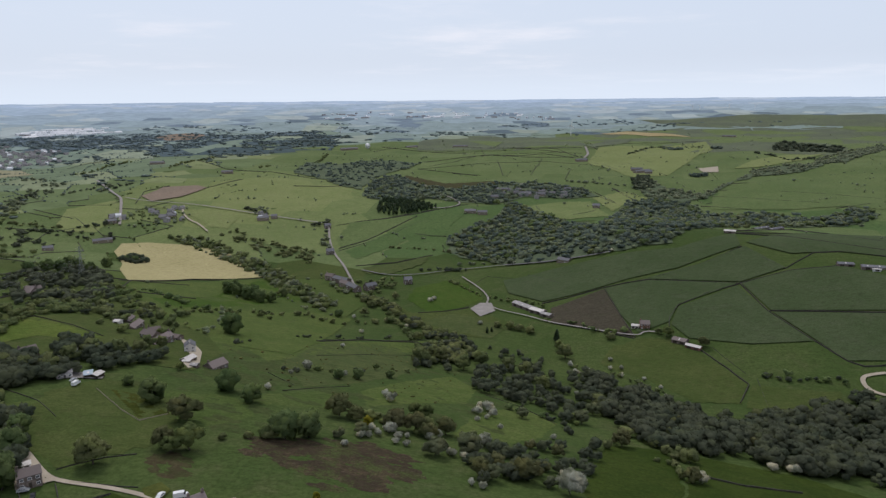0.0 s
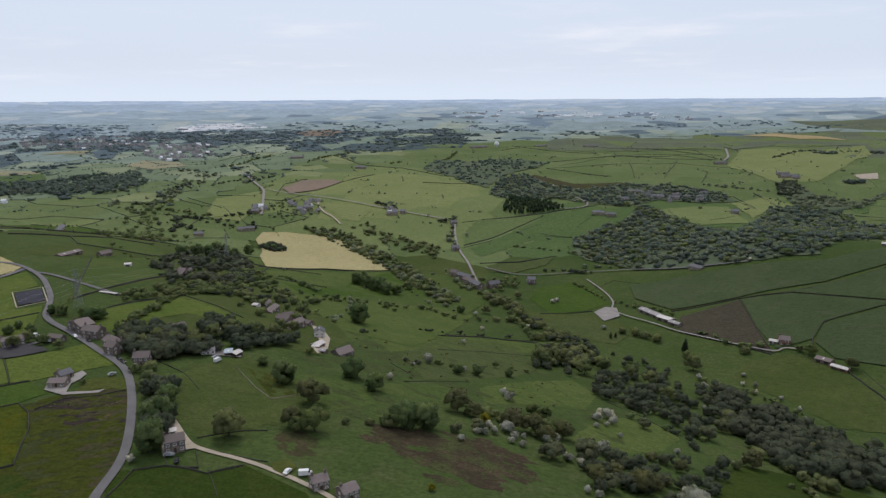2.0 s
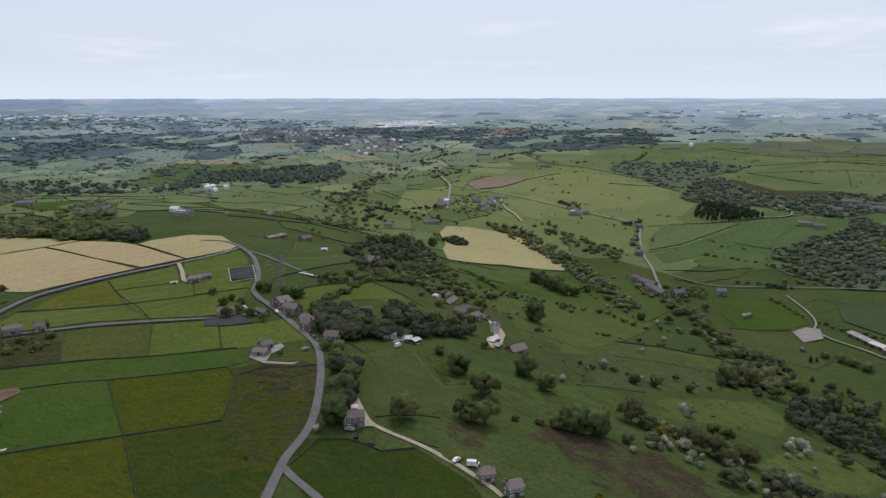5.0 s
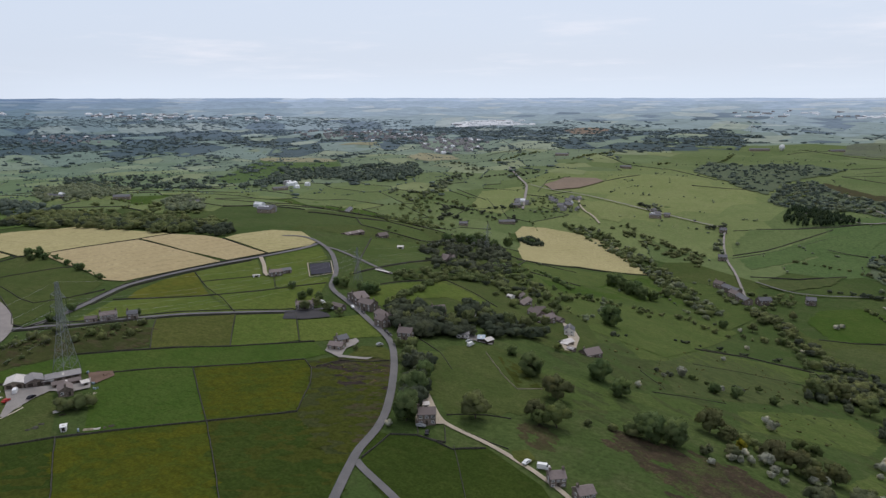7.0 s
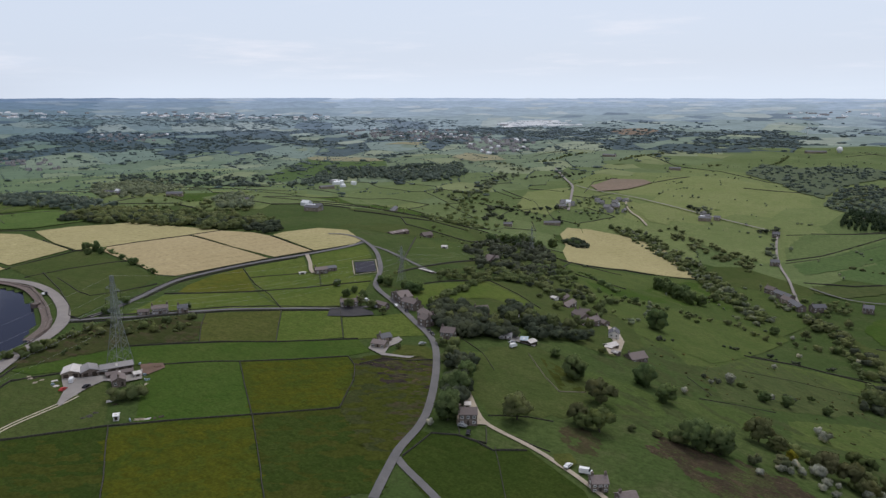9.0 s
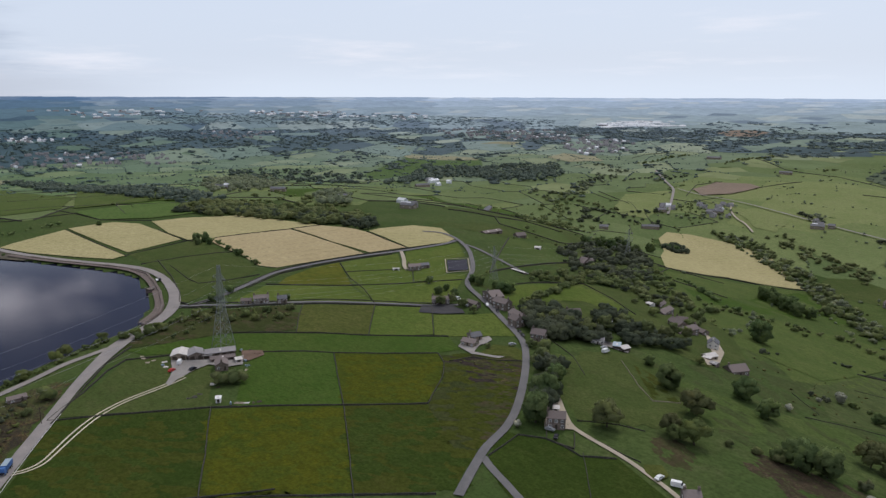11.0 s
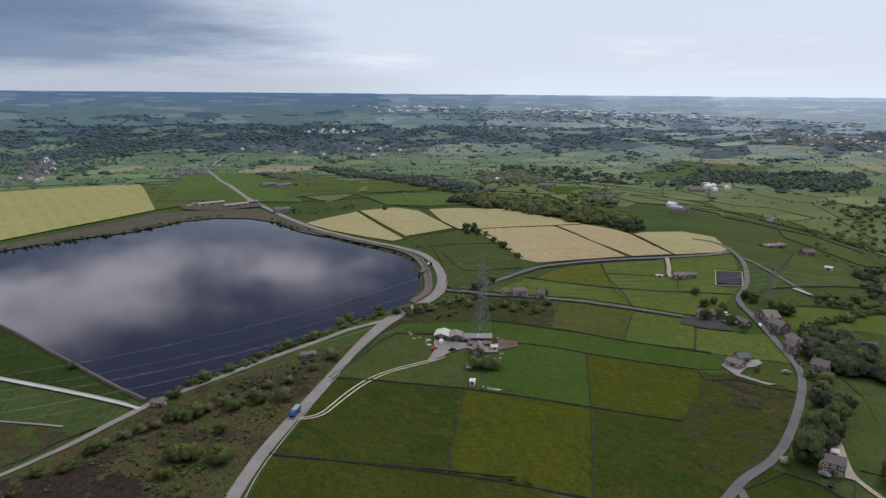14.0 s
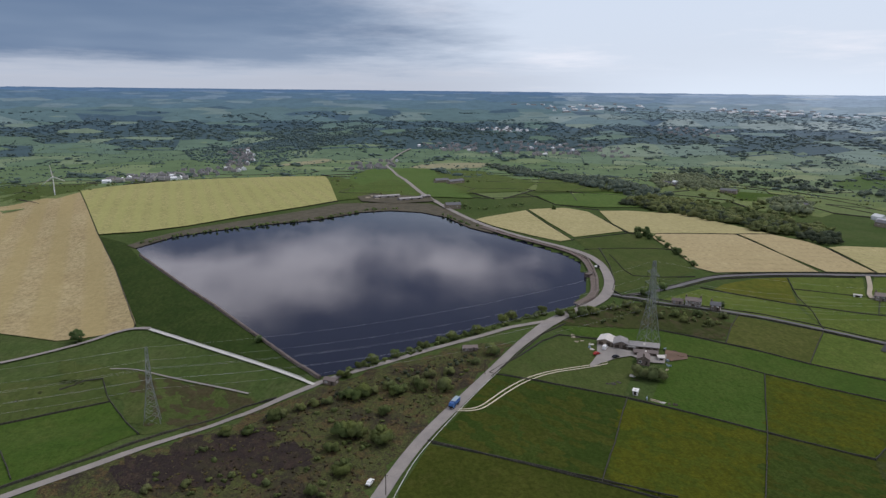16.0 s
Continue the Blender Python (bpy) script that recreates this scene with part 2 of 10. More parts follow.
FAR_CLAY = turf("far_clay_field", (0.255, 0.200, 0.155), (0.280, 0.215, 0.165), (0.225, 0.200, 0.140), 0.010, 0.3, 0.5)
SLOPE_GRASS = turf("slope_pasture", (0.072, 0.108, 0.029), (0.092, 0.124, 0.037), (0.118, 0.120, 0.050), 0.03, 0.6, 0.5)
SLOPE_FRESH = turf("slope_fresh_pasture", (0.084, 0.121, 0.032), (0.106, 0.138, 0.040), (0.130, 0.130, 0.055), 0.03, 0.6, 0.5)
FIELD_FRESH = turf("level_fresh_pasture", (0.090, 0.146, 0.038), (0.108, 0.162, 0.046), (0.126, 0.150, 0.056), 0.02, 0.5, 0.45)
SLOPE_OLIVE = turf("slope_rough_pasture", (0.074, 0.100, 0.034), (0.092, 0.114, 0.040), (0.110, 0.106, 0.052), 0.04, 0.5, 0.6)
# far hill greens, lifted so that sunlight on the slope is in the colour
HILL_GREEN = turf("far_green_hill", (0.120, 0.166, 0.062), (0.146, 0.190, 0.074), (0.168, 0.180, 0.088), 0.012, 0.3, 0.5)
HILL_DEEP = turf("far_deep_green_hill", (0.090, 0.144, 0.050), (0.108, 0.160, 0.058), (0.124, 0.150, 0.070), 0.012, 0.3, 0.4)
WOOD_FLOOR = turf("woodland_floor", (0.101, 0.133, 0.079), (0.130, 0.158, 0.095), (0.151, 0.155, 0.103), 0.05, 0.6, 0.5)
BANK_GRASS = turf("bank_grass", (0.034, 0.058, 0.014), (0.046, 0.068, 0.018), (0.062, 0.068, 0.028), 0.04, 0.5, 0.4)


def paved(name, a, b, scale=0.8, rough=0.85, crack=0.5):
    m, nt, bs = shader(name, rough)
    big, fine = tex(nt, scale * 0.12, 4, 0.6), tex(nt, scale * 3, 5, 0.7)
    col = blend(nt, step(nt, big.outputs[0], 0.35, 0.68), a, b)
    col = blend(nt, step(nt, fine.outputs[0], 0.3, 0.75, 0, crack), col, tuple(v * 0.6 for v in a))
    nt.links.new(col, bs.inputs["Base Color"])
    bump(nt, bs, fine.outputs[0], 0.4, 0.05)
    return m


ASPHALT = paved("worn_asphalt", (0.130, 0.126, 0.128), (0.165, 0.157, 0.158))
ROAD_PALE = paved("gravelled_road", (0.245, 0.222, 0.212), (0.300, 0.270, 0.252))
STRIP = paved("cream_stone_strip", (0.520, 0.470, 0.350), (0.620, 0.560, 0.430), 1.0)
GRAVEL = paved("sandy_gravel", (0.360, 0.310, 0.240), (0.430, 0.370, 0.290), 1.2)
CONCRETE = paved("pale_concrete", (0.520, 0.510, 0.480), (0.600, 0.585, 0.550), 0.6)
TARMAC_YARD = paved("grey_yard", (0.250, 0.230, 0.215), (0.320, 0.295, 0.275), 0.9)
DARK_YARD = paved("dark_gravel_yard", (0.039, 0.038, 0.043), (0.055, 0.052, 0.056), 0.9)
EARTH = paved("bare_red_earth", (0.130, 0.085, 0.060), (0.180, 0.115, 0.085), 0.8)
SHORE = paved("stony_shore", (0.066, 0.058, 0.036), (0.105, 0.088, 0.060), 0.9)


def stone(name, a, b, mortar, scale=1.6):
    m, nt, bs = shader(name, 0.92)
    v = tex(nt, scale, kind="ShaderNodeTexVoronoi")
    soot = tex(nt, 0.35, 4, 0.6)
    col = blend(nt, step(nt, v.outputs["Distance"], 0.2, 0.75), a, mortar)
    col = blend(nt, step(nt, soot.outputs[0], 0.35, 0.7, 0, 0.8), col, b)
    nt.links.new(col, bs.inputs["Base Color"])
    bump(nt, bs, v.outputs["Distance"], 0.5, 0.08)
    return m


WALL_STONE = stone("drystone", (0.092, 0.084, 0.068), (0.050, 0.052, 0.038), (0.040, 0.038, 0.030))
GRITSTONE = stone("sooty_gritstone", (0.280, 0.224, 0.181), (0.161, 0.129, 0.110), (0.126, 0.109, 0.099), 1.2)
GRITSTONE_PALE = stone("cleaned_gritstone", (0.360, 0.300, 0.225), (0.260, 0.210, 0.160), (0.200, 0.170, 0.140), 1.2)
DRESSED = stone("reservoir_stone_pitching", (0.200, 0.160, 0.140), (0.140, 0.105, 0.094), (0.095, 0.080, 0.072), 0.9)


def tinted(name, colour, rough=0.6, spread=0.25, metal=0.0, wear=0.5, wscale=0.6):
    """Paint, slate or sheet metal: a base colour that differs a little from object to object, with weathered patches."""
    m, nt, bs = shader(name, rough, metal)
    info = nt.nodes.new("ShaderNodeObjectInfo")
    n = tex(nt, wscale, 4, 0.65)
    col = blend(nt, step(nt, info.outputs["Random"], 0, 1, 0, spread), colour, tuple(v * 0.45 for v in colour))
    col = blend(nt, step(nt, n.outputs[0], 0.4, 0.75, 0, wear), col, tuple(v * 0.6 for v in colour))
    nt.links.new(col, bs.inputs["Base Color"])
    return m


SLATE = tinted("stone_slate_roof", (0.215, 0.176, 0.166), 0.85, 0.5, wscale=1.2)
SLATE_BLUE = tinted("blue_slate_roof", (0.150, 0.150, 0.165), 0.7, 0.4, wscale=1.2)
SHEET = tinted("weathered_roof_sheet", (0.330, 0.310, 0.310), 0.6, 0.4)
SHEET_PALE = tinted("pale_roof_sheet", (0.620, 0.580, 0.550), 0.6, 0.2)
BRICK = tinted("red_brick", (0.240, 0.130, 0.095), 0.9, 0.5)
RENDER_WHITE = tinted("white_render", (0.720, 0.690, 0.640), 0.8, 0.25)
WHITE_PAINT = tinted("white_paint", (0.800, 0.790, 0.780), 0.5, 0.1, wear=0.2)
TIMBER_DARK = tinted("dark_timber", (0.070, 0.055, 0.042), 0.85, 0.3)
STEEL = tinted("galvanised_steel", (0.300, 0.320, 0.310), 0.55, 0.1, 0.4)
WIRE = tinted("aluminium_cable", (0.420, 0.420, 0.430), 0.45, 0.1, 0.6)
GLASS_DARK = tinted("window_glass", (0.030, 0.034, 0.040), 0.12, 0.3, wear=0.1)
TYRE = tinted("tyre_rubber", (0.020, 0.020, 0.020), 0.9, 0.1)
CAR_WHITE = tinted("white_car_paint", (0.780, 0.780, 0.780), 0.3, 0.05, wear=0.1)
CAR_SILVER = tinted("silver_car_paint", (0.420, 0.430, 0.440), 0.3, 0.3, 0.3, 0.1)
CAR_BLACK = tinted("black_car_paint", (0.020, 0.020, 0.024), 0.25, 0.1, wear=0.1)
CAR_RED = tinted("red_car_paint", (0.420, 0.035, 0.030), 0.3, 0.1, wear=0.1)
TRUCK_BLUE = tinted("blue_truck_paint", (0.050, 0.130, 0.340), 0.4, 0.05, wear=0.25)
SHED_BLUE = tinted("blue_grey_sheet", (0.330, 0.410, 0.480), 0.5, 0.2)
POND = paved("dark_lined_pond", (0.030, 0.030, 0.044), (0.042, 0.040, 0.054), 0.5, 0.9, 0.3)


def foliage(name, a, b, tip, under):
    """Leaves: each tree and each clump differs, fine mottling stands for single leaves, and some light comes through."""
    m, nt, bs = shader(name, 0.8)
    bs.inputs["Specular IOR Level"].default_value = 0.08
    info = nt.nodes.new("ShaderNodeObjectInfo")
    g = nt.nodes.new("ShaderNodeNewGeometry")
    n = tex(nt, 1.6, 4, 0.75)
    n2 = tex(nt, 0.04, 3, 0.6)
    n3 = tex(nt, 0.13, 2, 0.5)
    col = blend(nt, step(nt, g.outputs["Random Per Island"], 0, 1, 0.15, 0.75), a, b)
    col = blend(nt, step(nt, info.outputs["Random"], 0.2, 1.0, 0, 0.5), col, tip)
    col = blend(nt, step(nt, n2.outputs[0], 0.40, 0.62, 0, 0.45), col, tip)
    col = blend(nt, step(nt, n3.outputs[0], 0.52, 0.64, 0, 0.55), col, tuple(v * k for v, k in zip(b, (1.30, 1.18, 0.95))))
    col = blend(nt, step(nt, n3.outputs[0], 0.48, 0.36, 0, 0.55), col, tuple(v * 0.62 for v in a))
    col = blend(nt, step(nt, n.outputs[0], 0.45, 0.70, 0, 0.45), col, under)
    nt.links.new(col, bs.inputs["Base Color"])
    bump(nt, bs, n.outputs[0], 0.5, 0.4)
    tr = nt.nodes.new("ShaderNodeBsdfTranslucent")
    nt.links.new(col, tr.inputs[0])
    mx = nt.nodes.new("ShaderNodeMixShader")
    mx.inputs[0].default_value = 0.42
    nt.links.new(bs.outputs[0], mx.inputs[1])
    nt.links.new(tr.outputs[0], mx.inputs[2])
    nt.links.new(mx.outputs[0], nt.nodes["Material Output"].inputs[0])
    return m


LEAF = foliage("broad_leaves", (0.140, 0.186, 0.074), (0.190, 0.234, 0.093), (0.226, 0.228, 0.103), (0.082, 0.108, 0.051))
LEAF_DARK = foliage("sycamore_leaves", (0.119, 0.185, 0.071), (0.158, 0.224, 0.084), (0.181, 0.216, 0.087), (0.068, 0.104, 0.045))
LEAF_WOOD = foliage("woodland_leaves", (0.077, 0.101, 0.066), (0.103, 0.127, 0.079), (0.120, 0.127, 0.082), (0.046, 0.062, 0.046))
LEAF_FRESH = foliage("fresh_leaves", (0.121, 0.169, 0.059), (0.168, 0.212, 0.075), (0.174, 0.187, 0.073), (0.056, 0.083, 0.029))
LEAF_RUST = foliage("budding_oak_leaves", (0.131, 0.157, 0.063), (0.172, 0.180, 0.080), (0.157, 0.146, 0.076), (0.062, 0.070, 0.032))
LEAF_GREY = foliage("willow_leaves", (0.166, 0.193, 0.102), (0.210, 0.228, 0.140), (0.149, 0.175, 0.084), (0.070, 0.084, 0.042))
NEEDLES = foliage("conifer_needles", (0.060, 0.096, 0.050), (0.078, 0.116, 0.060), (0.068, 0.092, 0.054), (0.032, 0.052, 0.030))
BLOSSOM = foliage("hawthorn_blossom", (0.150, 0.175, 0.080), (0.760, 0.750, 0.680), (0.430, 0.440, 0.350), (0.120, 0.145, 0.066))
YELLOW_LEAF = foliage("laburnum_leaves", (0.200, 0.200, 0.020), (0.250, 0.230, 0.025), (0.180, 0.200, 0.030), (0.090, 0.100, 0.015))
GORSE = foliage("moor_scrub", (0.105, 0.119, 0.042), (0.149, 0.140, 0.052), (0.140, 0.108, 0.060), (0.052, 0.052, 0.025))
HEATH_LEAF = foliage("heather_sprays", (0.060, 0.048, 0.040), (0.078, 0.066, 0.042), (0.090, 0.070, 0.044), (0.036, 0.030, 0.025))
BARK = paved("bark", (0.070, 0.055, 0.042), (0.095, 0.080, 0.062), 2.0, 0.95)


def water_material():
    m, nt, bs = shader("reservoir_water", 0.03)
    bs.inputs["Base Color"].default_value = (0.006, 0.008, 0.018, 1)
    bs.inputs["IOR"].default_value = 1.33
    bs.inputs["Specular IOR Level"].default_value = 0.5
    n = tex(nt, 0.25, 5, 0.65)
    calm = tex(nt, 0.010, 3, 0.6, (1, 3, 1))
    rg = step(nt, calm.outputs[0], 0.4, 0.65, 0.03, 0.09)
    nt.links.new(rg, bs.inputs["Roughness"])
    bump(nt, bs, n.outputs[0], 0.12, 0.12)
    return m


WATER = water_material()


def vale_material(name, greens, wood, pale, cell, town=0.0):
    """Patchwork of far fields: cells of differing colour, wooded patches, a few pale ones."""
    m, nt, bs = shader(name, 1.0)
    bs.inputs["Specular IOR Level"].default_value = 0.0
    v = tex(nt, 1.0 / cell, kind="ShaderNodeTexVoronoi")
    rnd = nt.nodes.new("ShaderNodeSeparateColor")
    nt.links.new(v.outputs["Color"], rnd.inputs[0])
    col = blend(nt, rnd.outputs[0], greens[0], greens[1])
    col = blend(nt, step(nt, rnd.outputs[1], 0.82, 0.90), col, pale)
    w = tex(nt, 0.0045, 6, 0.7)
    col = blend(nt, step(nt, w.outputs[0], 0.46, 0.60, 0, 0.95), col, wood)
    f = tex(nt, 0.03, 5, 0.75)
    col = blend(nt, step(nt, f.outputs[0], 0.46, 0.70, 0, 0.6), col, wood)
    nt.links.new(col, bs.inputs["Base Color"])
    return m


COUNTRY = turf("pasture_country", (0.060, 0.094, 0.027), (0.083, 0.113, 0.036), (0.106, 0.111, 0.051), 0.012, 0.5, 0.6)
# the two outer sheets carry the haze of the distance in their colours
VALE = vale_material("misty_vale_patchwork", ((0.070, 0.100, 0.058), (0.095, 0.125, 0.072)), (0.036, 0.055, 0.050), (0.140, 0.155, 0.100), 130)
DISTANCE = vale_material("hazy_blue_distance", ((0.140, 0.185, 0.215), (0.175, 0.220, 0.245)), (0.100, 0.145, 0.195), (0.260, 0.290, 0.300), 170)


def plain_turf(name, a, b):
    """Far fields: one colour, faintly mottled."""
    m, nt, bs = shader(name, 1.0)
    bs.inputs["Specular IOR Level"].default_value = 0.0
    g = nt.nodes.new("ShaderNodeNewGeometry")
    n, n2 = tex(nt, 0.02, 5, 0.7), tex(nt, 0.12, 4, 0.7)
    col = blend(nt, g.outputs["Random Per Island"], a, b)
    col = blend(nt, step(nt, n.outputs[0], 0.42, 0.70, 0, 0.5), col, tuple(v * 0.6 for v in a))
    col = blend(nt, step(nt, n2.outputs[0], 0.45, 0.75, 0, 0.4), col, tuple(v * 0.55 for v in b))
    nt.links.new(col, bs.inputs["Base Color"])
    return m




def lerp(a, b, t):
    return tuple(p + (q - p) * t for p, q in zip(a, b))


HAZED_TONES = {}


def hazed_tone(kind, out, under_cloud):
    """Colours of the far country with haze painted in: kind of cover, haze step outwards (0 to 8) and step under the
    rain cloud's shade (0 to 4).
    """
    key = (kind, out, under_cloud)
    if key not in HAZED_TONES:
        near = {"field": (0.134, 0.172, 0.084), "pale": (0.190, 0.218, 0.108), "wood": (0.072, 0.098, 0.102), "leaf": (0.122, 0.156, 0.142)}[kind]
        haze_tone = {"field": (0.390, 0.480, 0.600), "pale": (0.490, 0.560, 0.640), "wood": (0.350, 0.440, 0.560), "leaf": (0.330, 0.430, 0.560)}[kind]
        cloud_haze = {"field": (0.100, 0.172, 0.280), "pale": (0.150, 0.220, 0.320), "wood": (0.078, 0.142, 0.244), "leaf": (0.092, 0.160, 0.275)}[kind]
        near = (near[0] * (1 - 0.025 * under_cloud), near[1], near[2])
        base = lerp(near, lerp(haze_tone, cloud_haze, under_cloud / 4), (out / 8) ** ({"wood": 2.0, "leaf": 1.7}.get(kind, 1.18) + 0.06 * under_cloud))
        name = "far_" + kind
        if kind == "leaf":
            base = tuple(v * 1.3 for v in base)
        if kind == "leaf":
            HAZED_TONES[key] = foliage(name, base, tuple(v * 1.2 for v in base), tuple(v * 1.05 for v in base), tuple(v * (0.62 + 0.04 * out) for v in base))
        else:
            HAZED_TONES[key] = plain_turf(name, base, tuple(v * 1.12 for v in base))
    return HAZED_TONES[key]


# leaves of far woods, paler and bluer: haze is put into the colour
LEAF_MIST = foliage("misty_leaves", (0.127, 0.170, 0.135), (0.159, 0.200, 0.155), (0.154, 0.186, 0.155), (0.095, 0.127, 0.112))
LEAF_HILL_HAZED = foliage("hazed_hillside_leaves", (0.197, 0.240, 0.149), (0.246, 0.286, 0.172), (0.257, 0.275, 0.180), (0.135, 0.165, 0.120))
TOWN_WALL = tinted("far_stone_walls", (0.400, 0.380, 0.370), 0.9, 0.5)
TOWN_ROOF = tinted("far_slate_roofs", (0.210, 0.205, 0.215), 0.9, 0.5)
TOWN_PALE = tinted("far_pale_sheds", (0.840, 0.850, 0.870), 0.8, 0.25)

# ---- builders ----
def mesh_object(name, verts, faces, mats, smooth=False, mat_index=None, parent=None, label=""):
    me = bpy.data.meshes.new(name)
    me.from_pydata([tuple(v) for v in verts], [], [tuple(f) for f in faces])
    for m in (mats if isinstance(mats, (list, tuple)) else [mats]):
        me.materials.append(m)
    if mat_index is not None:
        me.polygons.foreach_set("material_index", mat_index)
    if smooth:
        me.polygons.foreach_set("use_smooth", [True] * len(me.polygons))
    me.update()
    ob = new(name, me)
    if parent is not None:
        ob.parent = parent
    if label:
        ob["label"] = label
    return ob


def part(name, bm, material, parent, label=""):
    me = bpy.data.meshes.new(name)
    bm.to_mesh(me)
    bm.free()
    me.materials.append(material)
    ob = new(name, me)
    ob.parent = parent
    if label:
        ob["label"] = label
    return ob


def thing(name, x, y, z, turn, label, category, group="", scale=1.0):
    ob = new(name)
    ob.matrix_world = pose(x, y, z, 0, 0, turn)
    ob.scale = (scale, scale, scale)
    ob.empty_display_size = 0.5
    return tagged(ob, label, category, group)


def box(bm, cx, cy, cz, sx, sy, sz, turn=0.0, bevel=0.0):
    """A box by its middle and size, added to bm."""
    r = bmesh.ops.create_cube(bm, size=1.0, matrix=pose(cx, cy, cz, 0, 0, turn) @ Matrix.Diagonal((sx, sy, sz, 1)))
    if bevel:
        bmesh.ops.bevel(bm, geom=list({e for v in r["verts"] for e in v.link_edges}), offset=bevel, segments=2, affect="EDGES", profile=0.6)
    return r["verts"]


def strut(bm, a, b, w, sides=4):
    a, b = Vector(a), Vector(b)
    d = b - a
    m = Matrix.Translation((a + b) / 2) @ d.to_track_quat("Z", "Y").to_matrix().to_4x4()
    bmesh.ops.create_cone(bm, segments=sides, radius1=w * 0.7, radius2=w * 0.7, depth=d.length, cap_ends=True, matrix=m)


def lift(r, k=1):
    return k * (0.08 + 0.00045 * r)


def densify(line, gap):
    out = []
    for (x0, y0), (x1, y1) in zip(line, line[1:]):
        n = max(1, int(math.hypot(x1 - x0, y1 - y0) / gap))
        out += [(x0 + (x1 - x0) * i / n, y0 + (y1 - y0) * i / n) for i in range(n)]
    return out + [line[-1]]


def smooth_line(line, rounds=2):
    """Corner cutting, ends kept."""
    for _ in range(rounds):
        out = [line[0]]
        for (x0, y0), (x1, y1) in zip(line, line[1:]):
            out += [(x0 * 0.75 + x1 * 0.25, y0 * 0.75 + y1 * 0.25), (x0 * 0.25 + x1 * 0.75, y0 * 0.25 + y1 * 0.75)]
        line = out + [line[-1]]
    return line


def ragged_line(outline, rough, seed=1):
    """The outline with its sides broken up unevenly."""
    rnd = random.Random(seed)
    pts = densify(outline + [outline[0]], rough * 1.6)[:-1]
    return [(x + rnd.uniform(-rough, rough) * 0.7, y + rnd.uniform(-rough, rough) * 0.7) for x, y in pts]


def field(name, outline, material, label, layer=1, category="field", rough=0.0):
    """A field draped over the ground; rough: metres by which its edge wanders."""
    if rough:
        outline = ragged_line(outline, rough, len(outline))
    cx, cy = sum(p[0] for p in outline) / len(outline), sum(p[1] for p in outline) / len(outline)
    gap = max(8.0, math.hypot(cx, cy) * 0.018)
    bm = bmesh.new()
    bm.faces.new([bm.verts.new((x, y, 0)) for x, y in outline])
    xs, ys = [p[0] for p in outline], [p[1] for p in outline]
    bmesh.ops.triangulate(bm, faces=bm.faces[:])
    for axis, lo, hi in ((0, min(xs), max(xs)), (1, min(ys), max(ys))):
        n = min(60, int((hi - lo) / gap))
        for i in range(1, n + 1):
            co, no = [0, 0, 0], [0, 0, 0]
            co[axis], no[axis] = lo + (hi - lo) * i / (n + 1), 1
            bmesh.ops.bisect_plane(bm, geom=bm.verts[:] + bm.edges[:] + bm.faces[:], plane_co=co, plane_no=no)
    co = np.array([v.co[:] for v in bm.verts])
    z = height(co[:, 0], co[:, 1]) + layer * (0.08 + 0.00045 * np.hypot(co[:, 0], co[:, 1]))
    for v, h in zip(bm.verts, z):
        v.co.z = h
    bmesh.ops.triangulate(bm, faces=bm.faces[:])
    bmesh.ops.recalc_face_normals(bm, faces=bm.faces[:])
    if sum(f.normal.z for f in bm.faces) < 0:
        bmesh.ops.reverse_faces(bm, faces=bm.faces[:])
    me = bpy.data.meshes.new(name)
    bm.to_mesh(me)
    bm.free()
    me.materials.append(material)
    return tagged(new(name, me), label, category, kind="structure")


def ribbon(name, line, width, material, label, layer=2, rounds=2, kind="structure", category="road", thick=0.0):
    """A road or track along a line; width: one number, or one for each point of the line."""
    ws = width if isinstance(width, (list, tuple)) else [width] * len(line)
    line3 = smooth_line([(x, y) for x, y in line], rounds)
    t0 = np.linspace(0, 1, len(ws))
    wv = np.interp(np.linspace(0, 1, len(line3)), t0, ws)
    n = len(line3)
    verts, faces = [], []
    for i in range(n):
        (xa, ya), (xb, yb) = line3[max(i - 1, 0)], line3[min(i + 1, n - 1)]
        l = math.hypot(xb - xa, yb - ya) or 1
        nx, ny = -(yb - ya) / l, (xb - xa) / l
        for k in (-0.5, -0.17, 0.17, 0.5):
            x, y = line3[i][0] + nx * wv[i] * k, line3[i][1] + ny * wv[i] * k
            verts.append((x, y, ground_z(x, y) + lift(math.hypot(x, y), layer) + (0.06 if abs(k) < 0.3 else 0)))
    for i in range(n - 1):
        for j in range(3):
            a = 4 * i + j
            faces.append((a, a + 4, a + 5, a + 1))
    ob = mesh_object(name, verts, faces, material, True)
    if ob.data.polygons and ob.data.polygons[0].normal.z < 0:
        ob.data.flip_normals()
    return tagged(ob, label, category, kind=kind)


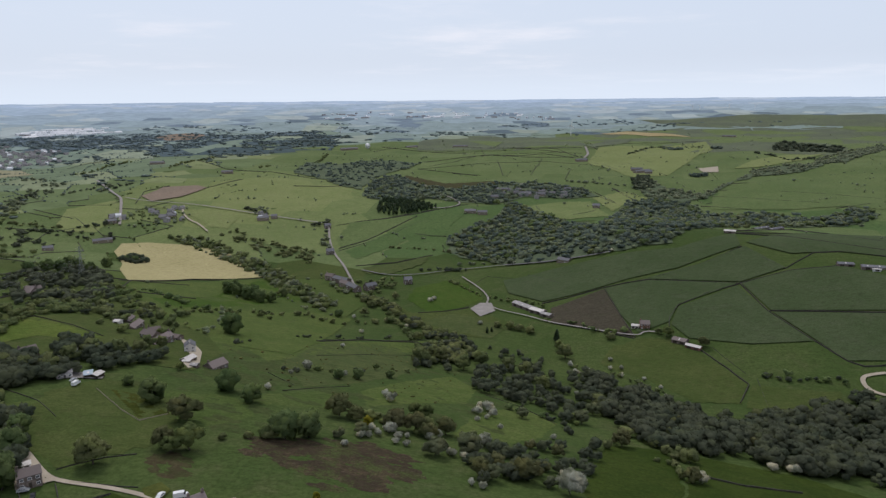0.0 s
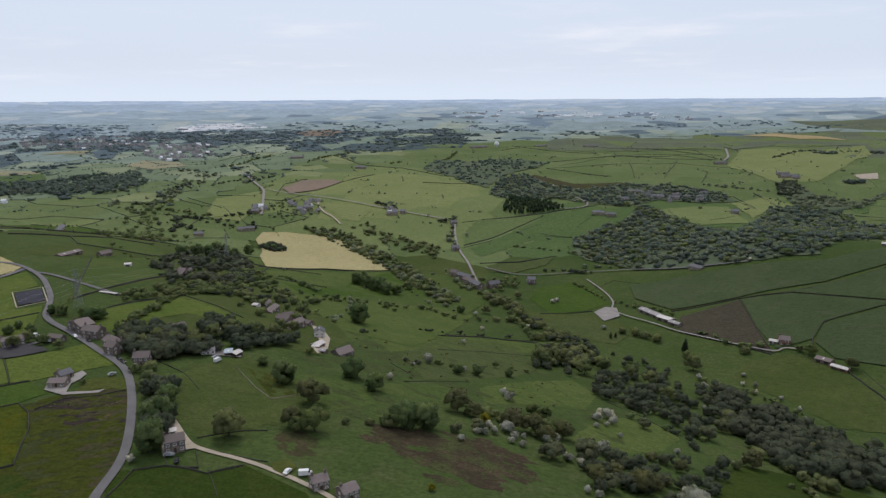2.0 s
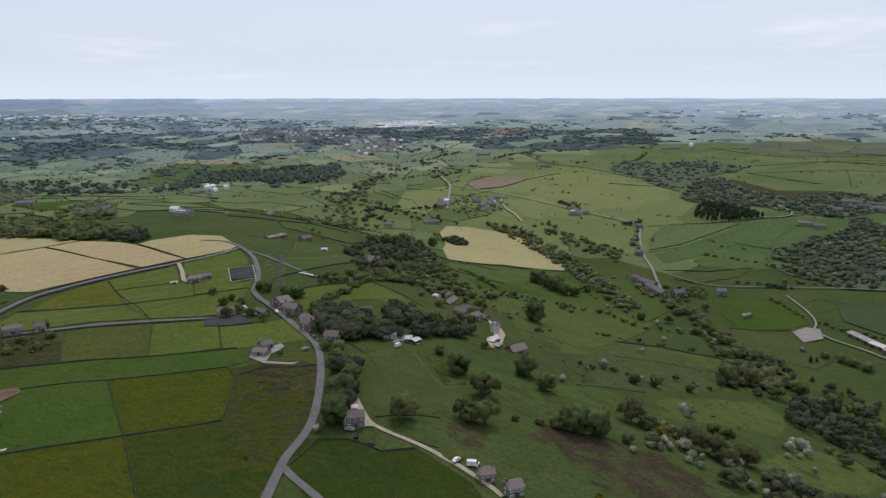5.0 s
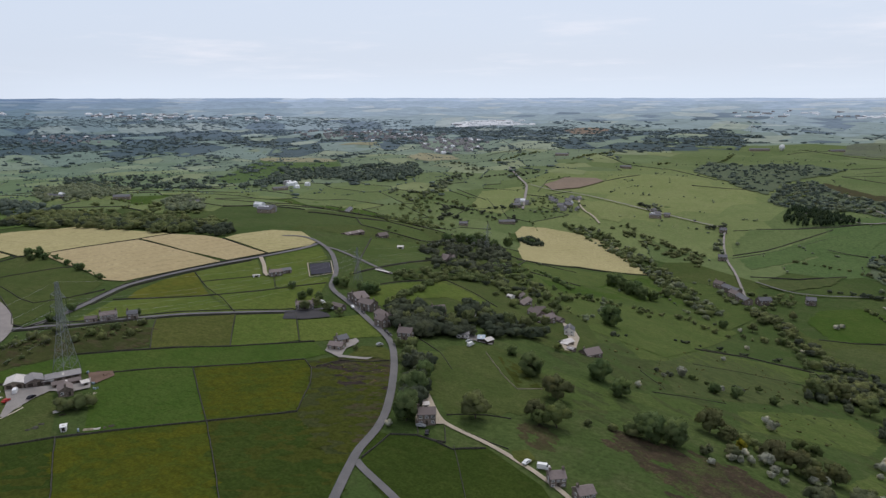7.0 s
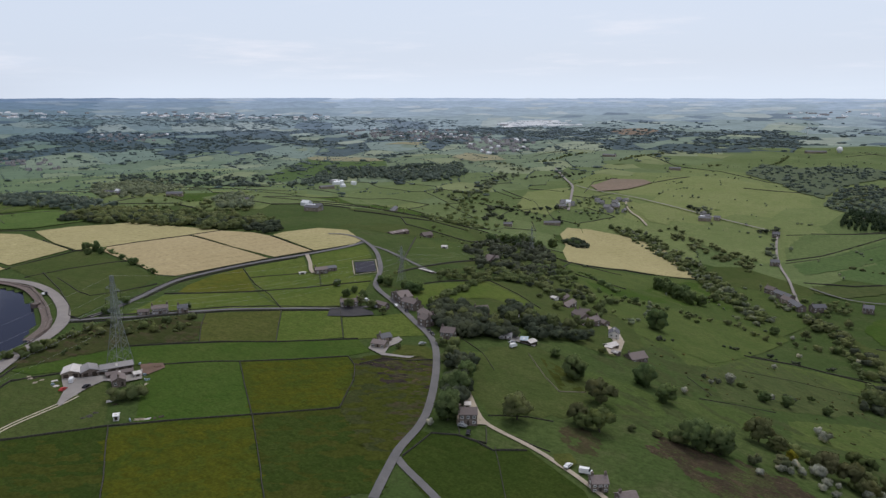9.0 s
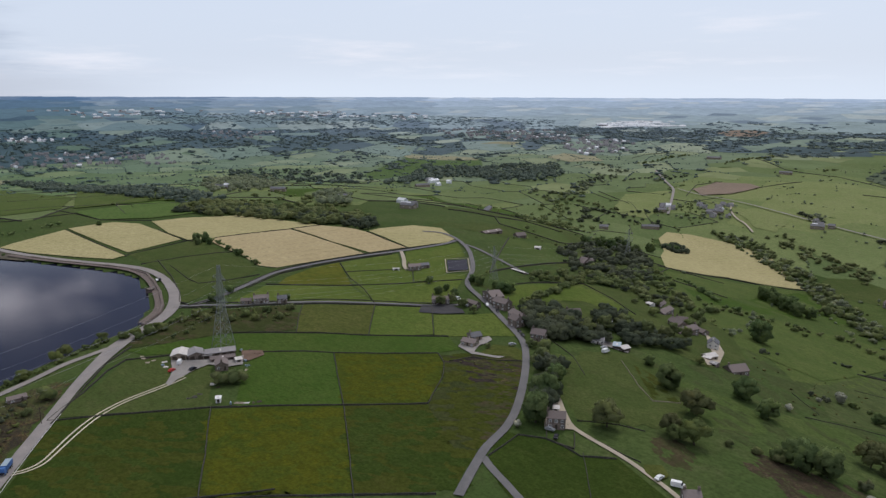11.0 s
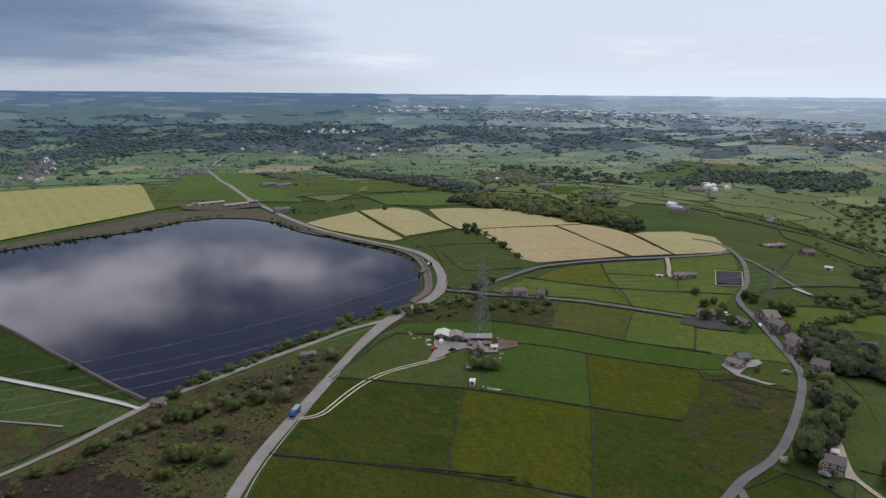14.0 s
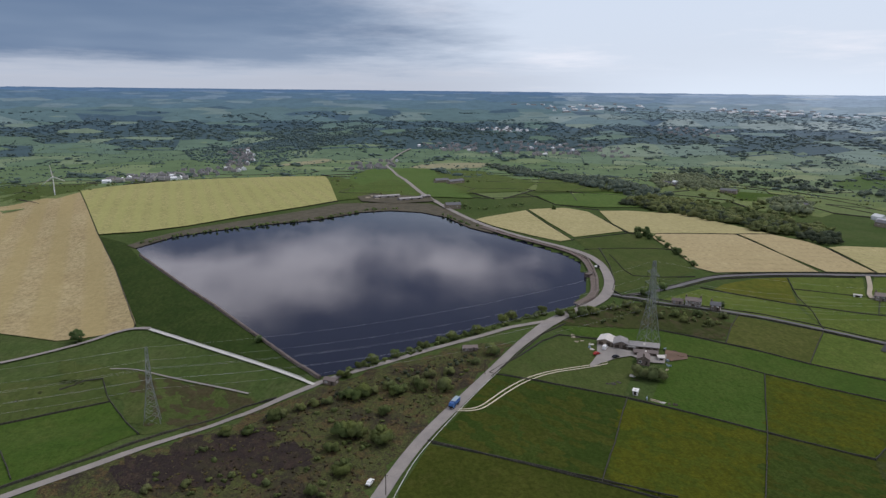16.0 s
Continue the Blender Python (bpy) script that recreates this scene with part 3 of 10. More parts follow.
def wall(line, high=0.95, wide=0.42, material=None, label="low drystone wall of dark gritstone between pastures", name="field_wall", category="wall", gap=4.0, base=0.0):
    """A drystone wall: a battered section with an uneven coping, set on the ground."""
    rnd = random.Random(int(line[0][0] * 7 + line[-1][1] * 3))
    pts = densify(line, max(gap, math.hypot(*line[0]) * 0.012))
    n = len(pts)
    verts, faces = [], []
    for i in range(n):
        (xa, ya), (xb, yb) = pts[max(i - 1, 0)], pts[min(i + 1, n - 1)]
        l = math.hypot(xb - xa, yb - ya) or 1
        nx, ny = -(yb - ya) / l, (xb - xa) / l
        z = ground_z(*pts[i]) + base
        h = high * rnd.uniform(0.82, 1.12)
        jx = rnd.uniform(-0.12, 0.12)
        for k, zz in ((-0.6, -0.4), (-0.42, h * 0.85), (0, h), (0.42, h * 0.85), (0.6, -0.4)):
            verts.append((pts[i][0] + nx * (wide * k + jx), pts[i][1] + ny * (wide * k + jx), z + zz))
    for i in range(n - 1):
        for j in range(4):
            a = 5 * i + j
            faces.append((a, a + 1, a + 6, a + 5))
    for e in (0, n - 1):
        f = [5 * e + j for j in range(5)]
        faces.append(f if e else f[::-1])
    ob = mesh_object(name, verts, faces, material or WALL_STONE)
    return tagged(ob, label, category, kind="structure")


def fast_mesh(name, v, f, material, smooth=False, normals=None):
    me = bpy.data.meshes.new(name)
    me.vertices.add(len(v))
    me.vertices.foreach_set("co", np.asarray(v, np.float32).ravel())
    k = f.shape[1]
    me.loops.add(f.size)
    me.loops.foreach_set("vertex_index", f.astype(np.int32).ravel())
    me.polygons.add(len(f))
    me.polygons.foreach_set("loop_start", np.arange(0, f.size, k, dtype=np.int32))
    if smooth:
        me.polygons.foreach_set("use_smooth", np.ones(len(f), bool))
    me.update(calc_edges=True)
    me.validate()
    if normals is not None:
        me.normals_split_custom_set_from_vertices(normals.tolist())
    for m in (material if isinstance(material, (list, tuple)) else [material]):
        me.materials.append(m)
    return new(name, me)


# ---- foliage ----
def ico(sub):
    bm = bmesh.new()
    bmesh.ops.create_icosphere(bm, subdivisions=sub, radius=1.0)
    v = np.array([p.co[:] for p in bm.verts])
    f = [tuple(q.index for q in t.verts) for t in bm.faces]
    bm.free()
    return v, np.array(f)


ICO0, ICO1, ICO2 = ico(1), ico(2), ico(3)


def clump_cloud(rnd, n, spread, size, ball, shape, cards, card, squash=0.8, hollow=0.45):
    """Many rough balls of leaves through an uneven crown, with loose sprays round the outline. Height of the crown is 2 * spread[2]. Gives corners, faces and soft normals."""
    V, F, N, base, lumps = [], [], [], 0, []
    bv, bf = ball

    def soften(at, c):
        """Normals between those of the whole crown and those of the clump."""
        out = at / (spread + size) + np.array([0, 0, 0.12])
        own = at - c
        out = out / (np.linalg.norm(out, axis=1, keepdims=True) + 1e-6)
        own = own / (np.linalg.norm(own, axis=1, keepdims=True) + 1e-6)
        both = out * 0.7 + own * 0.42
        return both / (np.linalg.norm(both, axis=1, keepdims=True) + 1e-6)

    for i in range(n):
        while True:
            p = np.array([rnd.uniform(-1, 1) for _ in range(3)])
            d = np.linalg.norm(p)
            if hollow < d < 1.0:
                break
        if shape == "cone":
            k = 1 - (p[2] + 1) / 2
            p[:2] = p[:2] / max(d, 0.2) * (0.15 + 0.85 * k) * rnd.uniform(0.6, 1)
        elif shape == "dome" and p[2] < -0.3:
            p[2] = -0.3 - (p[2] + 0.3) * 0.1
        c = p * spread
        s = size * rnd.uniform(0.65, 1.25) * (1.0 if shape != "cone" else 0.35 + 0.8 * (1 - (p[2] + 1) / 2))
        j = np.array([[rnd.uniform(0.82, 1.16)] for _ in range(len(bv))])
        vv = bv * j * s * 0.93 * np.array([1, 1, squash]) + c
        lumps.append((c, s, p))
        V.append(vv)
        N.append(soften(vv, c))
        F.append(bf + base)
        base += len(bv)
    tris = []
    for i in range(cards):
        c, size_of, p = lumps[rnd.randrange(len(lumps))]
        d = np.array([rnd.gauss(0, 1) for _ in range(3)]) + p * 0.9 + np.array([0, 0, 0.35])
        d /= np.linalg.norm(d)
        at = c + d * size_of * np.array([1, 1, squash]) * rnd.uniform(0.88, 1.14)
        nrm = d + np.array([rnd.gauss(0, 0.5) for _ in range(3)])
        nrm /= np.linalg.norm(nrm) + 1e-6
        d1 = np.cross(nrm, [rnd.gauss(0, 1) for _ in range(3)])
        d1 /= np.linalg.norm(d1) + 1e-6
        d2 = np.cross(nrm, d1)
        k = card * rnd.uniform(0.6, 1.3)
        vv = np.array([at - d1 * k * 0.6 - d2 * k * 0.4, at + d1 * k * 0.6 - d2 * k * 0.4, at + d2 * k * 0.8])
        V.append(vv)
        soft = soften(vv, c) + np.array([rnd.gauss(0, 0.16) for _ in range(3)])
        N.append(soft / (np.linalg.norm(soft, axis=1, keepdims=True) + 1e-6))
        tris.append((base, base + 1, base + 2))
        base += 3
    if tris:
        F.append(np.array(tris))
    return np.concatenate(V), np.concatenate(F), np.concatenate(N)


def limb_mesh(rnd, high, girth, reach):
    """A tapered trunk that forks into limbs."""
    bm = bmesh.new()

    def stick(a, b, r1, r2):
        d = b - a
        m = Matrix.Translation((a + b) / 2) @ d.to_track_quat("Z", "Y").to_matrix().to_4x4()
        bmesh.ops.create_cone(bm, segments=6, radius1=r1, radius2=r2, depth=d.length, cap_ends=True, matrix=m)

    fork = Vector((rnd.uniform(-0.1, 0.1), rnd.uniform(-0.1, 0.1), high * 0.38))
    stick(Vector((0, 0, -0.02 * high)), fork, girth, girth * 0.7)
    for i in range(5):
        a = 2 * math.pi * (i + rnd.uniform(-0.3, 0.3)) / 5
        tip = fork + Vector((math.cos(a) * reach * 0.6, math.sin(a) * reach * 0.6, high * rnd.uniform(0.22, 0.42)))
        stick(fork, tip, girth * 0.5, girth * 0.15)
    return bm


def tree_master(name, seed, shape, material, label, wide=0.5, low=0.12, clumps=36, size=0.165, ball=None, cards=1500, card=0.045, category="tree"):
    """A tree one metre high, to be copied at any size: a trunk with limbs, and a crown."""
    rnd = random.Random(seed)
    root = thing(name, 0, 0, -400, 0, label, category)
    part("trunk", limb_mesh(rnd, 0.85, 0.028, wide * 0.7), BARK, root)
    half = (1 - low) / 2
    v, f, n = clump_cloud(rnd, clumps, np.array([wide - size * 0.5, (wide - size * 0.5) * rnd.uniform(0.85, 1), half - size * 0.5]), size, ball or ICO0, shape, cards, card)
    v[:, 2] += low + half
    crown = fast_mesh("crown", v, f, material, True, n)
    crown.parent = root
    return root


MASTERS = {
    "oak": [tree_master("tree", 11 + i, "dome", LEAF, "broad-crowned green tree in full leaf on a pasture", 0.52, 0.03) for i in range(3)],
    "syc": [tree_master("tree", 21 + i, "round", LEAF_DARK, "dark green round-crowned sycamore on a pasture", 0.50, 0.0) for i in range(3)],
    "fresh": [tree_master("tree", 31 + i, "dome", LEAF_FRESH, "fresh green tree in young leaf", 0.50, 0.05) for i in range(2)],
    "rust": [tree_master("tree", 41 + i, "dome", LEAF_RUST, "bronze-brown budding broad-leaved tree", 0.55, 0.05) for i in range(2)],
    "haw": [tree_master("hawthorn", 51 + i, "dome", BLOSSOM, "hawthorn bush covered in white blossom", 0.55, 0.02, 22, 0.22, category="bush") for i in range(2)],
    "grey": [tree_master("willow", 61 + i, "dome", LEAF_GREY, "pale grey-green willow bush", 0.58, 0.03) for i in range(2)],
    "con": [tree_master("conifer", 71 + i, "cone", NEEDLES, "dark pointed conifer tree", 0.26, 0.04, 30, 0.15) for i in range(2)],
    "bush": [tree_master("bush", 81 + i, "dome", LEAF, "rounded green thorn bush", 0.72, 0.0, 18, 0.27, category="bush") for i in range(2)],
    "gold": [tree_master("tree", 91, "dome", YELLOW_LEAF, "bright yellow-leaved small tree", 0.5, 0.03)],
    "fbush": [tree_master("bush", 95 + i, "dome", LEAF_FRESH, "fresh green rounded bush on the moor", 0.70, 0.0, 18, 0.27, category="bush") for i in range(2)],
}
TREE_RND = random.Random(5)


def plant(kind, spots, group="trees in the fields", label=""):
    """One tree of the kind at each (x, y, height)."""
    for x, y, h in spots:
        m = TREE_RND.choice(MASTERS[kind])
        ob = copy_thing(m, pose(x, y, ground_z(x, y) - 0.02 * h, 0, 0, TREE_RND.uniform(0, 360)))
        ob.scale = (h * TREE_RND.uniform(0.92, 1.1), h * TREE_RND.uniform(0.92, 1.1), h)
        ob["group"] = group
        if label:
            ob["label"] = label


def soft_template(seed, n, size, ball, cards, card, shape="dome", wide=0.55):
    rnd = random.Random(seed)
    v, f, soft = clump_cloud(rnd, n, np.array([wide - size * 0.5, wide - size * 0.5, 0.5 - size * 0.4]), size, ball, shape, cards, card)
    v[:, 2] += 0.46
    return v, f, soft


MID = [soft_template(100 + i, 7, 0.26, ICO0, 70, 0.085) for i in range(6)]
MID_CONE = [soft_template(120 + i, 10, 0.18, ICO0, 130, 0.07, "cone", 0.3) for i in range(3)]
FAR = [soft_template(140 + i, 1, 0.52, ICO0, 8, 0.22) for i in range(8)]
CANOPY = [soft_template(180 + i, 3, 0.36, ICO0, 26, 0.13) for i in range(6)]
FINE = [soft_template(160 + i, 14, 0.22, ICO0, 230, 0.062) for i in range(6)]


def thicket(name, spots, material, label, templates=None, category="woodland"):
    """Many crowns joined into one: spots are rows of x, y, height, width."""
    rnd = random.Random(len(spots) * 7 + 3)
    templates = templates or MID
    if not spots:
        return None
    arr = np.array(spots, float)
    zs = height(arr[:, 0], arr[:, 1])
    V, F, N, base = [], [], [], 0
    for (x, y, h, w), z in zip(spots, zs):
        tv, tf, tn = templates[rnd.randrange(len(templates))]
        a = rnd.uniform(0, 6.283)
        ca, sa = math.cos(a), math.sin(a)
        vv = tv * np.array([w, w * rnd.uniform(0.8, 1.2), h])
        vv = np.stack([vv[:, 0] * ca - vv[:, 1] * sa + x, vv[:, 0] * sa + vv[:, 1] * ca + y, vv[:, 2] + z - 0.03 * h], 1)
        V.append(vv)
        F.append(tf + base)
        N.append(np.stack([tn[:, 0] * ca - tn[:, 1] * sa, tn[:, 0] * sa + tn[:, 1] * ca, tn[:, 2]], 1))
        base += len(tv)
    ob = fast_mesh(name, np.concatenate(V), np.concatenate(F), material, True, np.concatenate(N))
    return tagged(ob, label, category, kind="stuff")


def mats(name, outline, n, size, material, label, seed, stretch=2.0, turn=0.0, rise=0.10, category="ground"):
    """Ragged, overlapping patches of low growth that lie on the ground, longer one way than the other."""
    rnd = random.Random(seed)
    xs, ys = [p[0] for p in outline], [p[1] for p in outline]
    V, F, done, tries = [], [], 0, 0
    ct, st = math.cos(radians(turn)), math.sin(radians(turn))
    while done < n and tries < n * 12:
        tries += 1
        x, y = rnd.uniform(min(xs), max(xs)), rnd.uniform(min(ys), max(ys))
        if not inside(x, y, outline):
            continue
        r, base = rnd.uniform(*size), len(V)
        lobes = [(rnd.uniform(0.03, 0.17), k, rnd.uniform(0, 6.28)) for k in (2, 3, 5, 7)]
        V.append((x, y, rise + done * 0.0006))
        for k in range(20):
            a = k * math.pi / 10
            q = r * (1 + sum(w * math.sin(j * a + p) for w, j, p in lobes)) * rnd.uniform(0.8, 1.2)
            u, v = q * math.cos(a) * stretch, q * math.sin(a)
            V.append((x + u * ct - v * st, y + u * st + v * ct, rise - 0.2 + done * 0.0006))
            F.append((base, base + 1 + k, base + 1 + (k + 1) % 20))
        done += 1
    v = np.array(V)
    v[:, 2] += height(v[:, 0], v[:, 1])
    return tagged(fast_mesh(name, v, np.array(F), material), label, category, kind="stuff")


def inside(x, y, outline):
    hit, n = False, len(outline)
    for i in range(n):
        (x0, y0), (x1, y1) = outline[i], outline[i - 1]
        if (y0 > y) != (y1 > y) and x < (x1 - x0) * (y - y0) / (y1 - y0) + x0:
            hit = not hit
    return hit


def scatter(outline, gap, high, seed, wide=1.0, keep=1.0):
    """Random spots for crowns inside an outline."""
    rnd = random.Random(seed)
    xs, ys = [p[0] for p in outline], [p[1] for p in outline]
    area = (max(xs) - min(xs)) * (max(ys) - min(ys))
    out = []
    for _ in range(int(area / gap ** 2)):
        x, y = rnd.uniform(min(xs), max(xs)), rnd.uniform(min(ys), max(ys))
        if rnd.random() < keep and inside(x, y, outline):
            h = rnd.uniform(*high)
            out.append((x, y, h, h * rnd.uniform(0.8, 1.2) * wide))
    return out


def along(line, gap, high, seed, spread=1.0, wide=1.1, keep=1.0):
    """Random spots for crowns along a line."""
    rnd = random.Random(seed)
    out = []
    for x, y in densify(line, gap):
        if rnd.random() < keep:
            h = rnd.uniform(*high)
            out.append((x + rnd.uniform(-spread, spread), y + rnd.uniform(-spread, spread), h, h * rnd.uniform(0.8, 1.3) * wide))
    return out

# ---- ground ----
RESERVOIR = [(-328.7, 1.4), (-351.7, -11.4), (-377.3, -24.1), (-413.9, -42.5), (-458.3, -64.2), (-505.6, -89.3), (-567.6, -120.5), (-613.7, -142.1), (-641.5, -153.7), (-664.3, -148), (-689.6, -128.7), (-707.6, -99.9), (-732.2, -63.9), (-748.4, -18.4), (-761.9, 5.5), (-779.7, 30.8), (-802.4, 57.8), (-809.8, 91.6), (-793.6, 126.2), (-775.7, 146.4), (-735.2, 154.6), (-698.2, 162), (-665.7, 177.9), (-626.7, 195.6), (-590.8, 211.6), (-561.2, 221.9), (-533.7, 223.9), (-506.8, 217.9), (-479.8, 209), (-451.5, 198), (-435.1, 188.3), (-422.1, 172.9), (-411.8, 153.3), (-404.8, 131.9), (-393.8, 110.4), (-381.6, 89.8), (-370.2, 70.6), (-359.6, 52.7), (-347.2, 35.8), (-339.9, 23.2), (-331.4, 11.3)]


def disc(r0, r1, rings):
    """A ring of the ground sheet, finest where it is looked at."""
    az = np.concatenate([np.arange(-40, 118, 0.5), np.arange(118, 320, 4.0)])
    rad = np.geomspace(r0, r1, rings)
    A, R = np.meshgrid(np.radians(az), rad)
    x, y = -R * np.sin(A), R * np.cos(A)
    z = height(x, y)
    n = len(az)
    v = np.stack([x.ravel(), y.ravel(), z.ravel()], 1)
    i, j = np.meshgrid(np.arange(rings - 1), np.arange(n), indexing="ij")
    a, b = (i * n + j).ravel(), (i * n + (j + 1) % n).ravel()
    f = np.stack([a, b, b + n, a + n], 1)[:, ::-1]
    return v, f


GROUND_R, VALE_END, LAND_END = 2350.0, 3300.0, 4870.0
v, f = disc(30, GROUND_R, 270)
# the basin under the water
mid_x, mid_y = sum(p[0] for p in RESERVOIR) / len(RESERVOIR), sum(p[1] for p in RESERVOIR) / len(RESERVOIR)
shrunk = [(mid_x + (x - mid_x) * 0.95, mid_y + (y - mid_y) * 0.95) for x, y in RESERVOIR]
for k, (x, y, z) in enumerate(v):
    if -900 < x < -300 and -260 < y < 320 and inside(x, y, shrunk):
        v[k, 2] -= 5.0
ob = fast_mesh("ground", v, f, COUNTRY, True)
tagged(ob, "rolling green pasture land", "ground", kind="structure")
cap = mesh_object("ground_hub", [(-30 * math.sin(radians(a)), 30 * math.cos(radians(a)), ground_z(-30 * math.sin(radians(a)), 30 * math.cos(radians(a)))) for a in range(0, 360, 10)], [tuple(range(36))], PASTURE)
tagged(cap, "green pasture", "ground", kind="structure")
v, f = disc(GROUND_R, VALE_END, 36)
tagged(fast_mesh("backdrop_vale", v, f, VALE, True), "hazy blue-green patchwork of far fields and woods", "backdrop", kind="structure")
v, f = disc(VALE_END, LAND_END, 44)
tagged(fast_mesh("backdrop_distance", v, f, DISTANCE, True), "haze-blue far hills on the horizon", "backdrop", kind="structure")

# ---- reservoir ----
water = mesh_object("water", [(x, y, 0.22) for x, y in RESERVOIR], [tuple(range(len(RESERVOIR)))], WATER)
if water.data.polygons[0].normal.z < 0:
    water.data.flip_normals()
tagged(water, "still dark reservoir water that mirrors the clouds", "water", kind="structure")

# ---- fields: mown hay and corn ----
HILL_LABEL = "mown pale yellow hay field on a low hill"
field("field_1", [(-768.9, 337.3), (-764.2, 372), (-729.4, 423), (-665.4, 430.7), (-591.2, 436.7), (-597.8, 401), (-614.8, 356.2), (-623.8, 321.8), (-634.3, 311.2), (-686.3, 316.8)], HAY, HILL_LABEL, 2)
field("field_2", [(-619.6, 326), (-612, 354.6), (-592.9, 401.3), (-525.8, 391.9), (-459.3, 386), (-467.2, 348.4), (-475.5, 307.6), (-491.9, 301.1), (-535.7, 310.1), (-568.6, 313.9), (-598.2, 319.6)], HAY_TAN, HILL_LABEL, 2)
field("field_3", [(-593.7, 405.4), (-587.4, 435.4), (-549.9, 446.1), (-525.6, 444.8), (-481.7, 433.7), (-450, 428.1), (-458.1, 391.5), (-513.3, 392.6)], HAY_TAN, HILL_LABEL, 2)
field("field_4", [(-526.5, 449.2), (-530.4, 467.7), (-522.8, 508.3), (-493.7, 520.5), (-447.6, 491.9), (-440.9, 473.3), (-448.8, 430.3), (-484.2, 438.8)], HAY, HILL_LABEL, 2)
field("field_5", [(-736, 177.9), (-750.6, 194.8), (-786.7, 251.7), (-690.4, 246.1), (-615.6, 243.2), (-610.5, 230.2), (-643.2, 212.3), (-692.6, 189.8)], HAY, HILL_LABEL, 2)
field("field_6", [(-792.3, 256.9), (-796.5, 285.1), (-796.7, 306.1), (-765.3, 321.4), (-706, 315.9), (-641.2, 308.3), (-626.1, 250.3), (-697.3, 252.3)], HAY, HILL_LABEL, 2)
field("field_7", [(-1652.4, 234.3), (-1719.3, 272.8), (-1730.6, 382.9), (-1722.6, 454.9), (-1635.4, 408.9), (-1536.6, 284.6)], FAR_HAY, "far pale yellow hay field", 1.3)
field("field_8", [(-945.1, -380.6), (-949.2, -355.9), (-952.8, -330.4), (-947.3, -315.4), (-1004.6, -304.2), (-841.4, -248), (-714.6, -205), (-637.9, -177.2), (-573.8, -153.7), (-451.2, -112.1), (-442, -111.5), (-431, -136.7), (-428.5, -151.6), (-438.4, -170.5), (-447.6, -189.6), (-477, -240.3), (-622.6, -340.3), (-863.4, -418.5)], STUBBLE, "striped tan stubble field", 2)
field("field_9", [(-1017.9, -307.4), (-1070.5, -279.6), (-1148.3, -216.5), (-1234.2, -140.9), (-1298.7, -69.1), (-1279.9, -8.5), (-1261, 26.3), (-1001.3, 30.8), (-885.5, 33.2), (-846.6, -6.8), (-792.6, -68.6), (-737.5, -125.9), (-713.6, -164.4), (-706.1, -201.2), (-825.8, -241.9)], CORN, "yellow-green field of young corn", 3)
field("field_10", [(-464.6, 961.5), (-472.9, 1003.6), (-439.9, 1018.1), (-381.7, 1014.6), (-315, 987.8), (-274.4, 929.6), (-229.9, 859.4), (-307.6, 826.3), (-346.9, 740.3), (-405.2, 848.1), (-423.8, 896.5), (-444.1, 929.8)], HAY, "pale yellow mown field in the valley", 2.5)
field("field_11", [(-572.8, 1316.2), (-569.5, 1419.1), (-506.1, 1436.4), (-478.8, 1410.2), (-496.9, 1313.9), (-531.2, 1261.2)], FAR_CLAY, "bare reddish ploughed field", 3)
field("field_12", [(112.6, 700.8), (141.3, 712.7), (172, 722.2), (173.7, 661.7), (174.8, 608.4), (143, 634.7), (107, 663.6)], PLOUGHED, "brown ploughed field on the far slope")

# ---- fields: pastures on the moor top ----
field("pasture_1", [(-318.8, 87.2), (-305.5, 107.2), (-280.1, 142.3), (-249.1, 123.3), (-214.8, 102.1), (-235.8, 72.3), (-255.5, 45.2), (-280.9, 64.1)], PASTURE_DARK, "dark green walled pasture")
field("pasture_2", [(-278.7, 142.1), (-261.9, 162.7), (-238.5, 186.3), (-208, 164.3), (-178.1, 142.2), (-197.6, 122.4), (-214.7, 102.2), (-248.8, 123.7)], BUTTERCUP, "meadow yellow with buttercups")
field("pasture_3", [(-237.7, 186.3), (-211, 213.9), (-184.8, 197.3), (-161.6, 185.7), (-155.4, 173.1), (-159.8, 160.5), (-177.8, 142.6), (-207.8, 164.6)], OLIVE, "dark olive rough pasture")
field("pasture_4", [(-318.7, 185.3), (-324, 199.7), (-308.9, 214.9), (-295.4, 224.9), (-267.2, 205.5), (-239.1, 186.4), (-262.5, 163), (-273.9, 151.1), (-294.7, 166.1)], PASTURE_BRIGHT, "bright green grazed pasture")
field("pasture_5", [(-294.3, 224.9), (-273.6, 243.8), (-252.9, 264.6), (-241, 256.3), (-228.4, 241.9), (-218.8, 226.3), (-211.9, 214.7), (-224, 200.5), (-238.8, 186.9), (-267, 205.7)], BUTTERCUP, "meadow yellow with buttercups")
field("pasture_6", [(-251.4, 263.9), (-233.3, 281.2), (-213.4, 289), (-186.4, 251.1), (-173.4, 226.4), (-165.2, 201), (-161.3, 186.1), (-184.8, 197.3), (-210.6, 214.5), (-227.6, 241.8)], ROUGH, "olive tussocky rough grazing", rough=4.0)
field("pasture_7", [(-382.3, 146.6), (-374.3, 176), (-365, 202.3), (-326.2, 239.5), (-285.4, 271.7), (-267, 288.2), (-248.1, 277.4), (-253.5, 265.2), (-274.3, 244.4), (-296.1, 225.4), (-325.8, 198.8), (-348.4, 177.9), (-367.3, 150.9)], PASTURE_BRIGHT, "green strip of rough pasture")
field("pasture_8", [(-338.8, 230.5), (-364.1, 249.6), (-381.5, 266.3), (-346, 299.3), (-323.7, 277), (-304.5, 258.2), (-327, 240.1)], OLIVE_LIT_AND_LAWN, "olive walled pasture")
